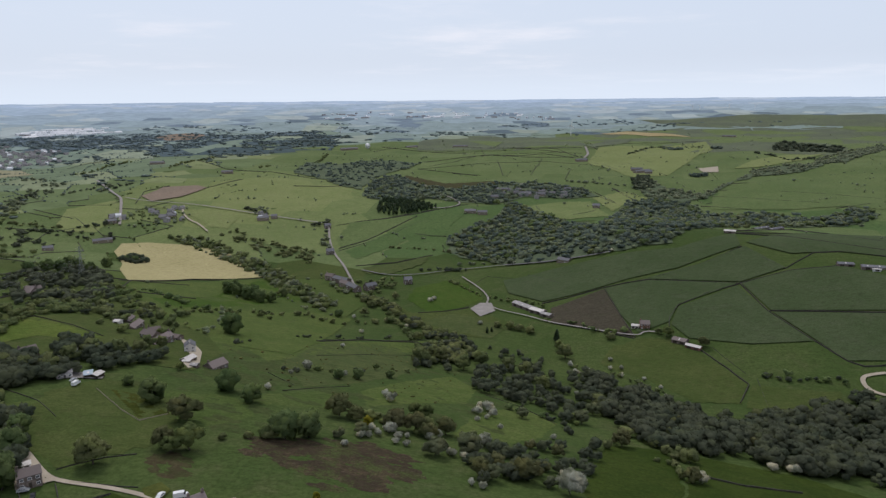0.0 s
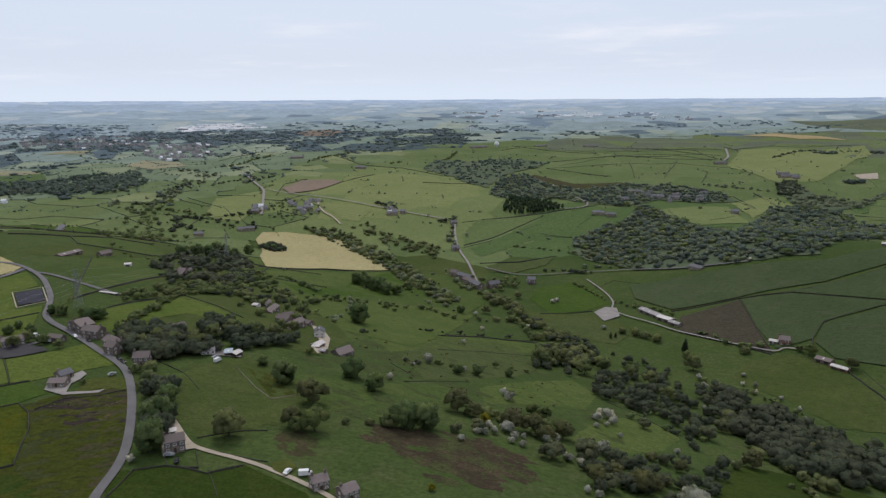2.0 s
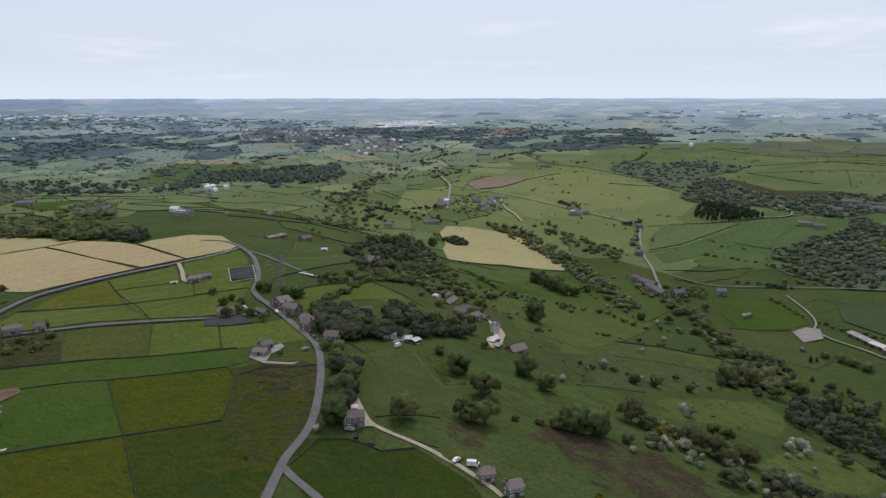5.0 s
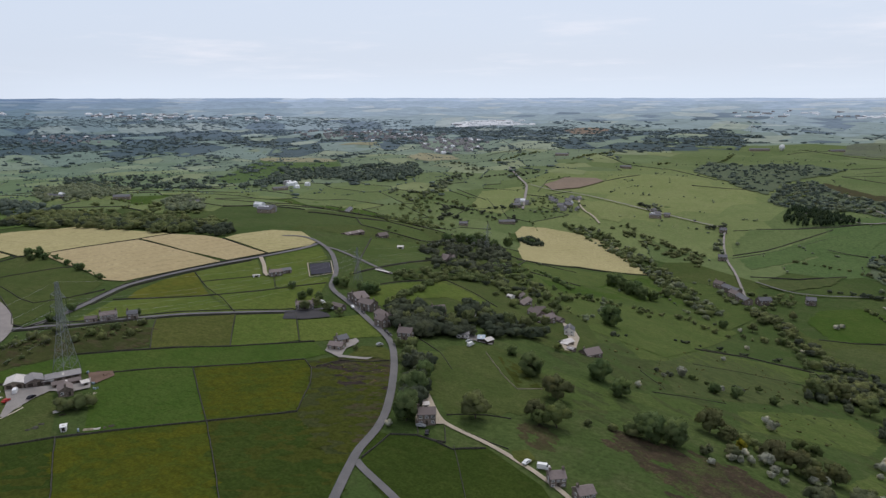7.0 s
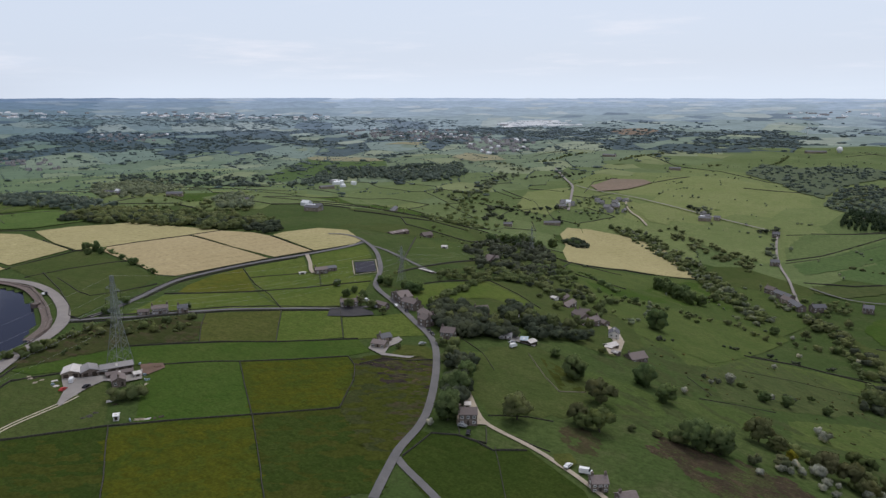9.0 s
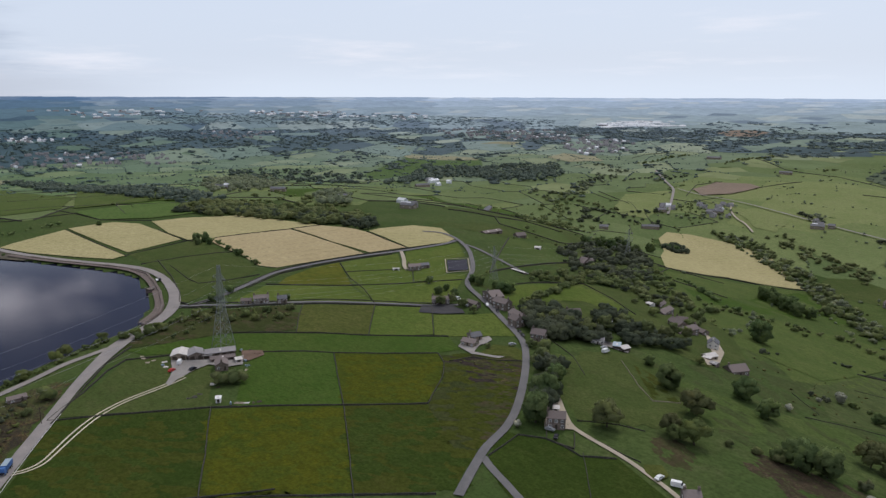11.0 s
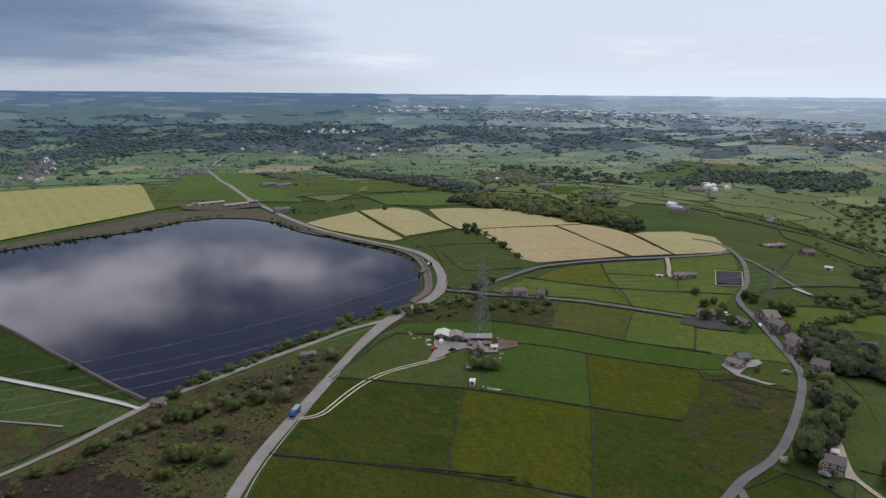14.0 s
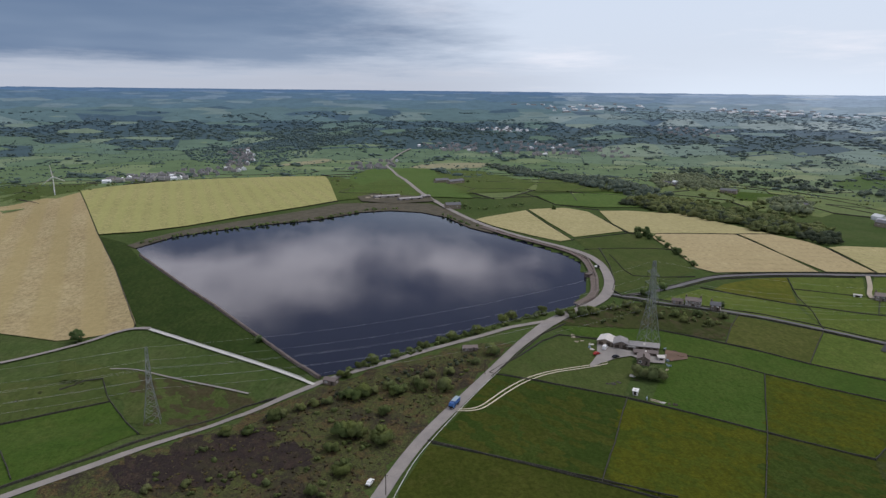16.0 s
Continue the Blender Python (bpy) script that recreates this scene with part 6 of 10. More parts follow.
rnd = random.Random(77)
LOOKS = {"dark": (PASTURE, "green walled far pasture"), "mid": (PASTURE_FAR, "green hedged far pasture"), "bright": (PASTURE_BRIGHT, "bright green far pasture"), "pale": (PASTURE_LIGHTENED, "pale green far pasture"),
         "lime": (PASTURE_SUN_LIME, "pale yellow-green far pasture"), "hill": (HILL_GREEN, "green hedged far pasture"), "deep": (HILL_DEEP, "deep green far pasture"), "slope": (SLOPE_GRASS, "green pasture on the valley side"), "fresh": (SLOPE_FRESH, "bright pasture on the valley side"), "moor": (MOOR_FAR, "brown moor on the far ridge")}
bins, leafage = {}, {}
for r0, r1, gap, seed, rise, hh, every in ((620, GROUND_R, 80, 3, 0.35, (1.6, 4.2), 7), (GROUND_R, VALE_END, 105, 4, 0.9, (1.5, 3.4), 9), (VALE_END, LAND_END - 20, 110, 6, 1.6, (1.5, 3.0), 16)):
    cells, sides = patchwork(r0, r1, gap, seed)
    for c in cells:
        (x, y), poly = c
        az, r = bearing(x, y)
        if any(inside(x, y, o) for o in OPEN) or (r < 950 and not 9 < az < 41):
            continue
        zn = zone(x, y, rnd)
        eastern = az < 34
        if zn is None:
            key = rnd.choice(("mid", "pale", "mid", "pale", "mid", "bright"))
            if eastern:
                # a patch of sun, painted by picking paler fields towards its middle
                sun_patch = math.exp(-((az - 15) / 13) ** 2 - ((r - 1350) / 420) ** 2) + rnd.uniform(-0.12, 0.12)
                key = "lime" if sun_patch > 0.80 else "pale" if sun_patch > 0.48 else rnd.choice(("mid", "hill")) if r > 1500 or az > 4 else rnd.choice(("hill", "deep"))
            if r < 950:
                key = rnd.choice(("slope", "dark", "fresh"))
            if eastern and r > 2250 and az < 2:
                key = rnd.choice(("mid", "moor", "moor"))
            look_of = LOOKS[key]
        else:
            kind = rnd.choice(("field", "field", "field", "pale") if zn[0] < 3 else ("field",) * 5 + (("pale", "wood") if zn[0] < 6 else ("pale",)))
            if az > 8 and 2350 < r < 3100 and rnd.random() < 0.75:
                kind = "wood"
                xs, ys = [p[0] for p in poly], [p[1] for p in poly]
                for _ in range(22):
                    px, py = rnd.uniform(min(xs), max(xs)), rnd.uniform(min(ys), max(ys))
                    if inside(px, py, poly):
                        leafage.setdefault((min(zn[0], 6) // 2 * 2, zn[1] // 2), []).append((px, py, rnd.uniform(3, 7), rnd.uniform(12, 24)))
            look_of = (hazed_tone(kind, *zn), {"field": "blue-green far fields", "pale": "pale blue-green fields", "wood": "dark blue-green woods"}[kind] + " towards the horizon")
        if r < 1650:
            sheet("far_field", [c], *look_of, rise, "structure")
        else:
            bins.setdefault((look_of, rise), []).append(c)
    for a, b in sides:
        mx, my = (a[0] + b[0]) / 2, (a[1] + b[1]) / 2
        az, r = bearing(mx, my)
        if any(inside(mx, my, o) for o in OPEN) or math.hypot(a[0] - b[0], a[1] - b[1]) > gap * 2.3 or (r < 940 and not 9 < az < 41):
            continue
        zn = zone(mx, my, rnd)
        eastern = az < 22
        if r < 1500 and not eastern and rnd.random() < 0.55:
            wall([a, b], 1.5, 1.0, name="field_boundary", label="dark far field boundary of stone and thorn", gap=12)
            continue
        if rnd.random() < (0.22 if eastern else 0.8) and (zn is None or zn[0] < 7):
            key = ("eastern" if eastern or r > 1900 else "near") if zn is None else (min(zn[0], 6) // 2 * 2, zn[1] // 2)
            leafage.setdefault(key, []).extend(along([a, b], every, hh, rnd.random(), every * 0.25, 1.3, 0.45 if eastern else 0.62))
for (look_of, rise), cells in bins.items():
    sheet("far_pastures", cells, *look_of, rise)
trees = [(-r * math.sin(radians(q)), r * math.cos(radians(q))) for r, q in ((math.sqrt(rnd.uniform(640 ** 2, 2000 ** 2)), rnd.uniform(-34, 112)) for _ in range(420))]
for x, y in trees:
    az, r = bearing(x, y)
    if any(inside(x, y, o) for o in OPEN) or (r < 960 and not 9 < az < 41) or zone(x, y, rnd):
        continue
    leafage["eastern" if az < 31 else "near"].append((x, y, rnd.uniform(2.5, 7), rnd.uniform(3, 8)))
# woods of the vale: ragged belts, longer across than deep
for _ in range(15000):
    r, q = math.sqrt(rnd.uniform(1250 ** 2, 3500 ** 2)), rnd.uniform(-36, 114)
    x, y = -r * math.sin(radians(q)), r * math.cos(radians(q))
    u, v = q * 0.62, r / 95
    n = math.sin(u * 0.9 + 1.7 * math.sin(v * 0.33 + 0.4)) * math.sin(v * 0.8 + 1.3 * math.sin(u * 0.6)) + 0.55 * math.sin(u * 2.3 + v * 0.9) * math.sin(v * 1.9 - u * 0.7) + 0.35 * math.sin(u * 5.1 - v * 2.2) + rnd.uniform(-0.25, 0.25)
    deep = 0.35 * math.exp(-((r - 2650) / 420) ** 2)
    zn = zone(x, y, rnd)
    if n + deep < 0.62 or zn is None or any(inside(x, y, o) for o in OPEN):
        continue
    leafage.setdefault((min(zn[0], 6) // 2 * 2, zn[1] // 2), []).append((x, y, rnd.uniform(3, 7), rnd.uniform(12, 24)))
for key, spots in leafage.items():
    mat = {"near": LEAF, "eastern": LEAF_HILL_HAZED}[key] if isinstance(key, str) else hazed_tone("leaf", key[0], min(4, key[1] * 2))
    thicket("hedgerow", spots, mat, "far hedgerows of thorn and small trees" if isinstance(key, str) else "far hazy blue-grey hedges and woods", FAR, "hedge")

# ---- woods and scrub of the valley ----
WOOD = "dense green broad-leaved woodland in the valley"
STREAM = "dense mixed woodland along the stream"
bottom = [(115.3, 525.4), (145.3, 486.1), (179, 440.7), (241.8, 449.9), (285.2, 464.2), (328.5, 483.7), (355.1, 478.7), (257.4, 335.6), (237.8, 339.5), (200.6, 349.6), (146.2, 364.1), (123.4, 364.3), (111.4, 391.8), (105.2, 440.7)]
thicket("woodland", scatter(bottom, 9.5, (7, 13), 11, 1.2), LEAF_WOOD, STREAM, FINE)
thicket("woodland", scatter(bottom, 15, (6, 11), 12, 1.1), LEAF_WOOD, STREAM, FINE)
thicket("woodland", scatter(bottom, 30, (6, 9), 13), LEAF_RUST, "bronze budding trees along the stream", FINE)
thicket("woodland", scatter([(14.4, 492.8), (33.7, 529.1), (65.4, 526.9), (97.4, 527), (119.2, 502), (104.2, 436.1), (73.4, 392.7), (53.3, 426.2), (31.8, 438.3), (18.7, 443.2)], 8, (5, 9), 14, keep=0.8), LEAF_WOOD, STREAM, FINE)
thicket("woodland", scatter([(-23.5, 486.8), (-12.8, 583.2), (7.9, 636.4), (47.6, 589.6), (84.3, 562.6), (79.7, 530.9), (40, 553.5), (6, 497.6)], 9.5, (4, 8), 15, keep=0.65), LEAF_WOOD, STREAM)
thicket("woodland", scatter([(-348.2, 1100.9), (-272.8, 1050.4), (-174.3, 979.5), (-172.1, 919.9), (-255.5, 978.8), (-344.8, 1059.3)], 9.8, (4.0, 7.6), 18, 1.45, keep=0.6), LEAF, "scrub along the brook")
thicket("woodland", scatter([(8.2, 284), (19.6, 305.4), (52.2, 342.2), (61.6, 327.1), (84.3, 349.7), (68.3, 280.1), (52.8, 265.2), (27, 269.7), (9.6, 256.1)], 8.5, (4, 8), 19, keep=0.85), LEAF_WOOD, "thicket at the foot of the slope", FINE)
thicket("woodland", scatter([(13.5, 290), (51.3, 336.5), (60.6, 321.8), (42.5, 275.9), (17.4, 269.5)], 14, (5, 8), 20), LEAF_RUST, "bronze budding thicket", FINE)
# woods round the brow village
BROW = "leafy belt of garden trees round the village"
thicket("woodland", scatter([(-234.3, 325.8), (-252, 355.7), (-239.5, 369), (-220.2, 365.9), (-204.3, 364.4), (-197.7, 351.3), (-204, 332.5), (-217.9, 323.3)], 7, (6, 9), 22, 1.15), LEAF_WOOD, BROW, FINE)
thicket("woodland", scatter([(-203.5, 382.5), (-204.8, 416.4), (-189.9, 421.4), (-171.1, 405.3), (-174.9, 384.5), (-191, 368.8)], 7.5, (6, 9), 23, 1.15), LEAF_WOOD, BROW, FINE)
thicket("woodland", scatter([(-257.5, 344.1), (-266.5, 370.5), (-251.1, 379), (-221.4, 369.4), (-207.1, 346.3), (-217.7, 329.6), (-238.5, 327.5)], 5.5, (7, 11), 24, 1.1), LEAF_WOOD, BROW, FINE)
thicket("woodland", scatter([(-239.3, 404.3), (-241.3, 427.6), (-224.4, 426.4), (-202.1, 385.4), (-213.7, 373.2)], 6.5, (6, 10), 224, 1.1), LEAF_WOOD, BROW, FINE)
thicket("hedgerow", along([(-277.1, 371.1), (-282.6, 416.6), (-294.6, 474.2), (-282.8, 499.2), (-271.3, 526.7)], 4, (3, 6), 225, 2.0, 1.2), LEAF, "tall hedge round a hill pasture", FINE, "hedge")
thicket("woodland", scatter([(-203, 292.8), (-194.4, 299.3), (-176.3, 273.8), (-166.4, 248.8), (-164.3, 236.5), (-173.8, 244.3), (-186.8, 266.7)], 5.5, (6, 10), 25), LEAF_WOOD, "dark trees beside the village road", FINE)
thicket("woodland", scatter([(-224.9, 310.3), (-215.8, 317.2), (-199.3, 295.5), (-203.3, 282.7)], 6, (4, 7), 26), LEAF, "trees beside the village road", FINE)
thicket("woodland", scatter([(-378.2, 567.8), (-419.8, 671.7), (-459.4, 839.6), (-377.3, 763.3), (-308.3, 627.1), (-289.7, 540.9), (-320.5, 532.3), (-338.9, 520.7)], 10.7, (4.8, 8.5), 27, 1.45), LEAF_WOOD, "dark tall trees round a house", MID)
thicket("woodland", scatter([(-347.3, 521.3), (-289.7, 540.9), (-295.6, 599), (-260, 600.7), (-224.2, 556.1), (-229.6, 508), (-260.1, 506.1), (-294.8, 489.8)], 9.8, (3.2, 6.8), 28, 1.45, keep=0.45), LEAF_WOOD, BROW)
thicket("woodland", scatter([(-267.6, 510.1), (-248.6, 537.7), (-212.8, 528.4), (-174.8, 480.4), (-181.4, 451.7), (-203.4, 441), (-238.3, 464)], 11, (4, 7), 29, keep=0.4), LEAF, BROW, FINE)
thicket("woodland", scatter([(-325.3, 442.5), (-303.8, 545.1), (-285.8, 544.6), (-278, 499), (-312.5, 432.6)], 6.5, (4, 7), 30), LEAF, "tall hedge beside a lane", FINE)
thicket("woodland", scatter([(-813.9, 384.7), (-798.9, 452.7), (-722, 473.9), (-636.3, 484.1), (-550.9, 486.7), (-525.7, 449.9), (-606.1, 446.9), (-726.8, 429.5)],  9, (5, 9), 31, 1.4), LEAF_WOOD, "belt of trees behind the hay fields")
thicket("woodland", scatter([(-856.2, 458), (-888.8, 552.7), (-746.9, 578.7), (-574.7, 508.1), (-633.4, 467.5), (-743.5, 446.4)],  13, (5, 9), 32, 1.4, 0.4), LEAF, "trees behind the hay fields")
thicket("woodland", scatter([(-1376.7, 720.4), (-1340, 813.2), (-1009.8, 648.1), (-997, 568.6)], 12.3, (6.4, 11.0), 33, 1.45), LEAF_HILL_HAZED, "far dark wood in the vale", FAR)
thicket("woodland", scatter([(-816.8, 597.1), (-820.8, 646.6), (-717.4, 585.5), (-702.6, 543.7), (-745.3, 547.8)], 10.7, (6.4, 10.2), 34, 1.45), LEAF_HILL_HAZED, "dark clump round a farm", FAR)
thicket("woodland", scatter([(-1048.8, 969.7), (-1237.5, 1247.6), (-1064.6, 1255.9), (-972, 1449.6), (-843.1, 1279.2), (-854.5, 1188.5), (-1027, 1135.6), (-1017.6, 992.5), (-1022.8, 910.1)], 12.3, (5.6, 10.2), 35, 1.45), LEAF_MIST, "steep wood across the vale", FAR)
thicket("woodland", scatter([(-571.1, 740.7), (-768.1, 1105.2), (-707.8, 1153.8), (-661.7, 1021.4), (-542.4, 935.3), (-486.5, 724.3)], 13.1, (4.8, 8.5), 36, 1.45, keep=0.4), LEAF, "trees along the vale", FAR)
thicket("woodland", scatter([(-1677.5, 432.4), (-1616.1, 491.2), (-1131.3, 498.5), (-945.6, 489.7), (-841.7, 470.5), (-876.5, 418.8), (-1005.9, 406.2), (-1497, 430.8)], 10.7, (5.6, 10.2), 38, 1.45), LEAF_MIST, "dark belt of trees across the fields", FAR)
thicket("woodland", scatter([(-828.6, 395.6), (-859.1, 444.6), (-768.9, 480.2), (-624.2, 457.1), (-557.5, 459.9), (-583.3, 434.6), (-682.4, 426.1), (-751.1, 403.7)], 9.0, (6.4, 11.0), 39, 1.45), LEAF, "belt of trees behind the hay fields")
thicket("woodland", scatter([(-2127.2, -357.9), (-2318.1, -264), (-2636.6, -169.5), (-2776.4, 62.2), (-2957.3, 290.8), (-2639.9, 227.7), (-2304.9, 83.6), (-1932.2, -17.9), (-1763.1, -93.6), (-1695.1, -173.6), (-1859.4, -290.4)], 13, (2.5, 4.5), 110, 2.6, 0.8), hazed_tone("leaf", 3, 4), "dark wooded valley beyond the corn field", FAR)
thicket("woodland", scatter([(-3568.5, 1561.7), (-3279.1, 1944.6), (-2968.9, 2371.6), (-2595.6, 2642), (-1966.6, 2876.3), (-1777.9, 2600.2), (-2176.4, 2355.7), (-2525.1, 2012.8), (-2842.3, 1681), (-3063.6, 1334)], 20, (2, 4), 111, 6.0, 0.9), hazed_tone("leaf", 4, 1), "broad band of dark woods in the distance", FAR)
thicket("woodland", scatter([(-1861, 2721.7), (-1613, 2697), (-1292.8, 2829.2), (-1159.8, 3013.8), (-1059.4, 2756.8), (-1228.8, 2482.9), (-1392.1, 2328.5), (-1573.6, 2301.4)], 19, (2, 4), 112, 6.0, 0.9), hazed_tone("leaf", 3, 0), "broad band of dark woods in the distance", FAR)
thicket("woodland", scatter([(-1109.5, 1196), (-1072.1, 1232.4), (-1003.9, 1252), (-959.5, 1216.4), (-1017.3, 1168.8)], 12, (3, 6), 113, 1.8), LEAF_MIST, "dark belt of conifers across the vale", FAR)
thicket("woodland", scatter([(-843, 614.7), (-868.5, 673.6), (-800, 653.1), (-715, 579.2), (-734.7, 551.1)], 11, (4, 7), 114, 1.5), LEAF_HILL_HAZED, "dark clump of trees round a far farm", FAR)
thicket("woodland", scatter([(-1164.2, 597.5), (-1345, 770.8), (-1356.8, 872.7), (-1099.8, 744.7), (-923.5, 578.3), (-935.4, 509.6)], 12, (4, 8), 115, 1.6, 0.7), LEAF_HILL_HAZED, "trees round far farms", FAR)
brook = [(-424.8, 1051.8), (-367.4, 1049.7), (-295.1, 990.5), (-223.7, 903.5), (-158.3, 796.4), (-118.6, 740.4), (-119.6, 684.4), (-163.8, 757.9), (-216.8, 837.5), (-286.2, 923.3), (-355.8, 989.6)]
thicket("woodland", scatter(brook, 9, (5, 9), 120, 1.3, 0.8), LEAF, "dense trees along the brook")
thicket("woodland", scatter(brook, 11, (4, 8), 121, 1.3, 0.8), LEAF_HILL_HAZED, "dense trees along the brook")
thicket("woodland", scatter([(-334.6, 503.6), (-368.7, 643.8), (-328.3, 672.8), (-256.8, 587.5), (-195.7, 493), (-198.7, 446.8), (-244, 481.4), (-292.9, 502.4)], 11, (4, 8), 122, 1.2, 0.35), LEAF, "leafy slope below the village")
thicket("woodland", scatter([(-553.5, 1115.4), (-542, 1197.3), (-454.6, 1227.8), (-409.3, 1136), (-460, 1087.4), (-526.3, 1072.4)], 13, (3, 6), 123, 1.4, 0.6), LEAF_HILL_HAZED, "garden trees of a far hamlet", FAR)
thicket("woodland", scatter([(-338.7, 1201.8), (-326.2, 1224.8), (-303.8, 1202.6), (-306.7, 1172.9), (-324.8, 1171.5)], 9, (4, 6), 124, 1.4), LEAF_HILL_HAZED, "clump of trees by a far farm", FAR)
# ---- the valley side: pastures, hedges and walls ----
field("pasture_70", [(-332.5, 708.7), (-304, 797.9), (-230.4, 847.5), (-248.6, 779.3), (-240.8, 715.2), (-263.2, 644.1), (-289.1, 630.5)], SLOPE_FRESH, "fresh bright pasture on the valley side", 1.3, "field", rough=1.5)
field("pasture_71", [(-201.5, 800.4), (-163.9, 814.3), (-127.4, 777.2), (-117.3, 752.3), (-122.8, 708.2), (-160.2, 675.9), (-188.9, 646.9), (-174, 710.7)], SLOPE_FRESH, "fresh bright pasture on the valley side", 0.4, "field", rough=1.5)
field("pasture_72", [(-234.5, 543), (-183.7, 610.3), (-146, 602.1), (-103.6, 577.3), (-137.2, 526.3), (-157.3, 534.7), (-180.5, 480.6), (-203.2, 502.8)], SLOPE_GRASS, "grazed green pasture on the valley side", 0.4, "field", rough=1.5)
field("pasture_73", [(-147.8, 479.5), (-121.6, 536), (-89.6, 565.5), (-17.3, 604.5), (-24.3, 558.3), (-66.1, 529.1), (-94.8, 489.3), (-116.7, 436.5)], SLOPE_FRESH, "fresh bright pasture on the valley side", 0.4, "field", rough=1.5)
field("pasture_74", [(-106.9, 434.6), (-92.2, 475.6), (-21.2, 537.3), (-20.5, 496.1), (-33.5, 449.6), (-58.5, 406.5), (-81.7, 382.6)], SLOPE_OLIVE, "olive rough pasture on the valley side", 0.4, "field", rough=1.5)
field("pasture_75", [(-49.9, 392.7), (-25.3, 441.9), (5.8, 482.8), (22.9, 449.9), (13.4, 399.2), (-9, 386.9), (-42.7, 357.8)], SLOPE_FRESH, "fresh bright pasture on the valley side", 0.4, "field", rough=1.5)
field("pasture_76", [(-104.8, 347.9), (-90.2, 362.5), (-59.6, 389.3), (-57.1, 340.7), (-82.1, 340.2), (-95.8, 336.4)], SLOPE_GRASS, "grazed green pasture on the valley side", 0.4, "field", rough=1.5)
field("pasture_77", [(-24.5, 667.5), (8.8, 698), (31.9, 686.4), (60.7, 650.5), (43.8, 621.8), (8, 643.6)], SLOPE_OLIVE, "olive rough pasture on the valley side", 1.2, "field", rough=1.5)
field("pasture_78", [(21.2, 384.1), (48.1, 413.6), (67.2, 386.4), (53, 348.1), (26, 317.7), (9.1, 314), (3.7, 325.9)], SLOPE_FRESH, "fresh bright pasture on the valley side", 0.4, "field", rough=1.5)
field("pasture_79", [(-169.5, 336.2), (-155.4, 340.5), (-115.9, 345.1), (-101, 334.2), (-93, 315.6), (-112.1, 292.1), (-122.2, 298.7), (-144.2, 307.6)], SLOPE_GRASS, "grazed green pasture on the valley side", 0.4, "field", rough=1.5)
field("pasture_81", [(-209.9, 307.4), (-189.7, 327.2), (-165.7, 335.7), (-134.5, 303.6), (-136.7, 275.4), (-143.7, 245.1), (-161.7, 256.5), (-181.7, 276.6)], SLOPE_GRASS, "grazed green pasture on the valley side", 0.4, "field", rough=2.5)
field("pasture_82", [(-238.9, 556.5), (-219.8, 642), (-177.4, 639.1), (-129.8, 519), (-146.2, 438.9), (-180.6, 462.3), (-206.2, 479.6)], SLOPE_GRASS, "grazed green pasture on the valley side", 0.4, "field", rough=2.5)
field("pasture_83", [(-115, 477.7), (-95.5, 559), (-59.9, 578.6), (-29.5, 548), (-41, 480.7), (-80.9, 432.5), (-103.6, 415.4)], SLOPE_OLIVE, "olive rough pasture on the valley side", 0.4, "field", rough=2.5)
field("pasture_84", [(-600.2, 1066), (-647.3, 1187.3), (-599.9, 1269.6), (-555.1, 1189.7), (-531.9, 1108), (-533.1, 1049.4), (-575, 1037.5)], PASTURE_SUN_LIME, "yellow-green hillside pasture by a lane", 1.6, "field", rough=3)
field("pasture_85", [(-545.1, 1237.7), (-449.4, 1209.8), (-342.1, 1161.9), (-345.7, 1098.3), (-375.7, 1107.6), (-416.2, 1155.5), (-475.3, 1199.6)], PASTURE_SUN_LIME, "yellow-green hillside pasture by a lane", 1.6, "field", rough=3)
field("pasture_86", [(-277, 1106.4), (-266.9, 1144.2), (-208.3, 1131.2), (-182.3, 1054.5), (-195.9, 985.9), (-237.7, 1008.9), (-289.8, 1049.1)], PASTURE_LIGHTENED, "pale green sunlit hillside pasture", 1.6, "field", rough=3)
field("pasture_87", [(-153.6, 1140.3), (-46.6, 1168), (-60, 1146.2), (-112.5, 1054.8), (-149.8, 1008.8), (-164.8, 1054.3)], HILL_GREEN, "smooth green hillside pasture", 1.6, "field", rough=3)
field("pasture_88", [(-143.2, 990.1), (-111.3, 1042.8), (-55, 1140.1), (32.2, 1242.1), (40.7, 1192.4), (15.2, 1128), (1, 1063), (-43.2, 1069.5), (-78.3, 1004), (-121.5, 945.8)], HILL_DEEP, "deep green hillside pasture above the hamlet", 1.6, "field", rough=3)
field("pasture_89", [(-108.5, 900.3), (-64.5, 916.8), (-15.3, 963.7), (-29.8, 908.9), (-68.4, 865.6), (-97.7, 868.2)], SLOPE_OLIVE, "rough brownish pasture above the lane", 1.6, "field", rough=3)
field("pasture_90", [(279.9, 1283.1), (343.6, 1328.7), (378.8, 1262.9), (323.4, 1227), (288.3, 1164.2)], PASTURE_SUN_LIME, "yellow-green pasture in a hollow", 1.8, "field", rough=3)
field("pasture_91", [(115.4, 1206.1), (223.1, 1257.4), (268.7, 1254.1), (271.4, 1113.3), (196.8, 1104.7), (146.2, 1174.7)], PASTURE_LIGHTENED, "pale green sunlit hillside pasture", 1.8, "field", rough=3)
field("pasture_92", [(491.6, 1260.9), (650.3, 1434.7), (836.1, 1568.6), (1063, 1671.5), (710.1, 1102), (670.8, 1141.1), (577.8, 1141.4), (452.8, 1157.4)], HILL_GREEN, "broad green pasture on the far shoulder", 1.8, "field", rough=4)
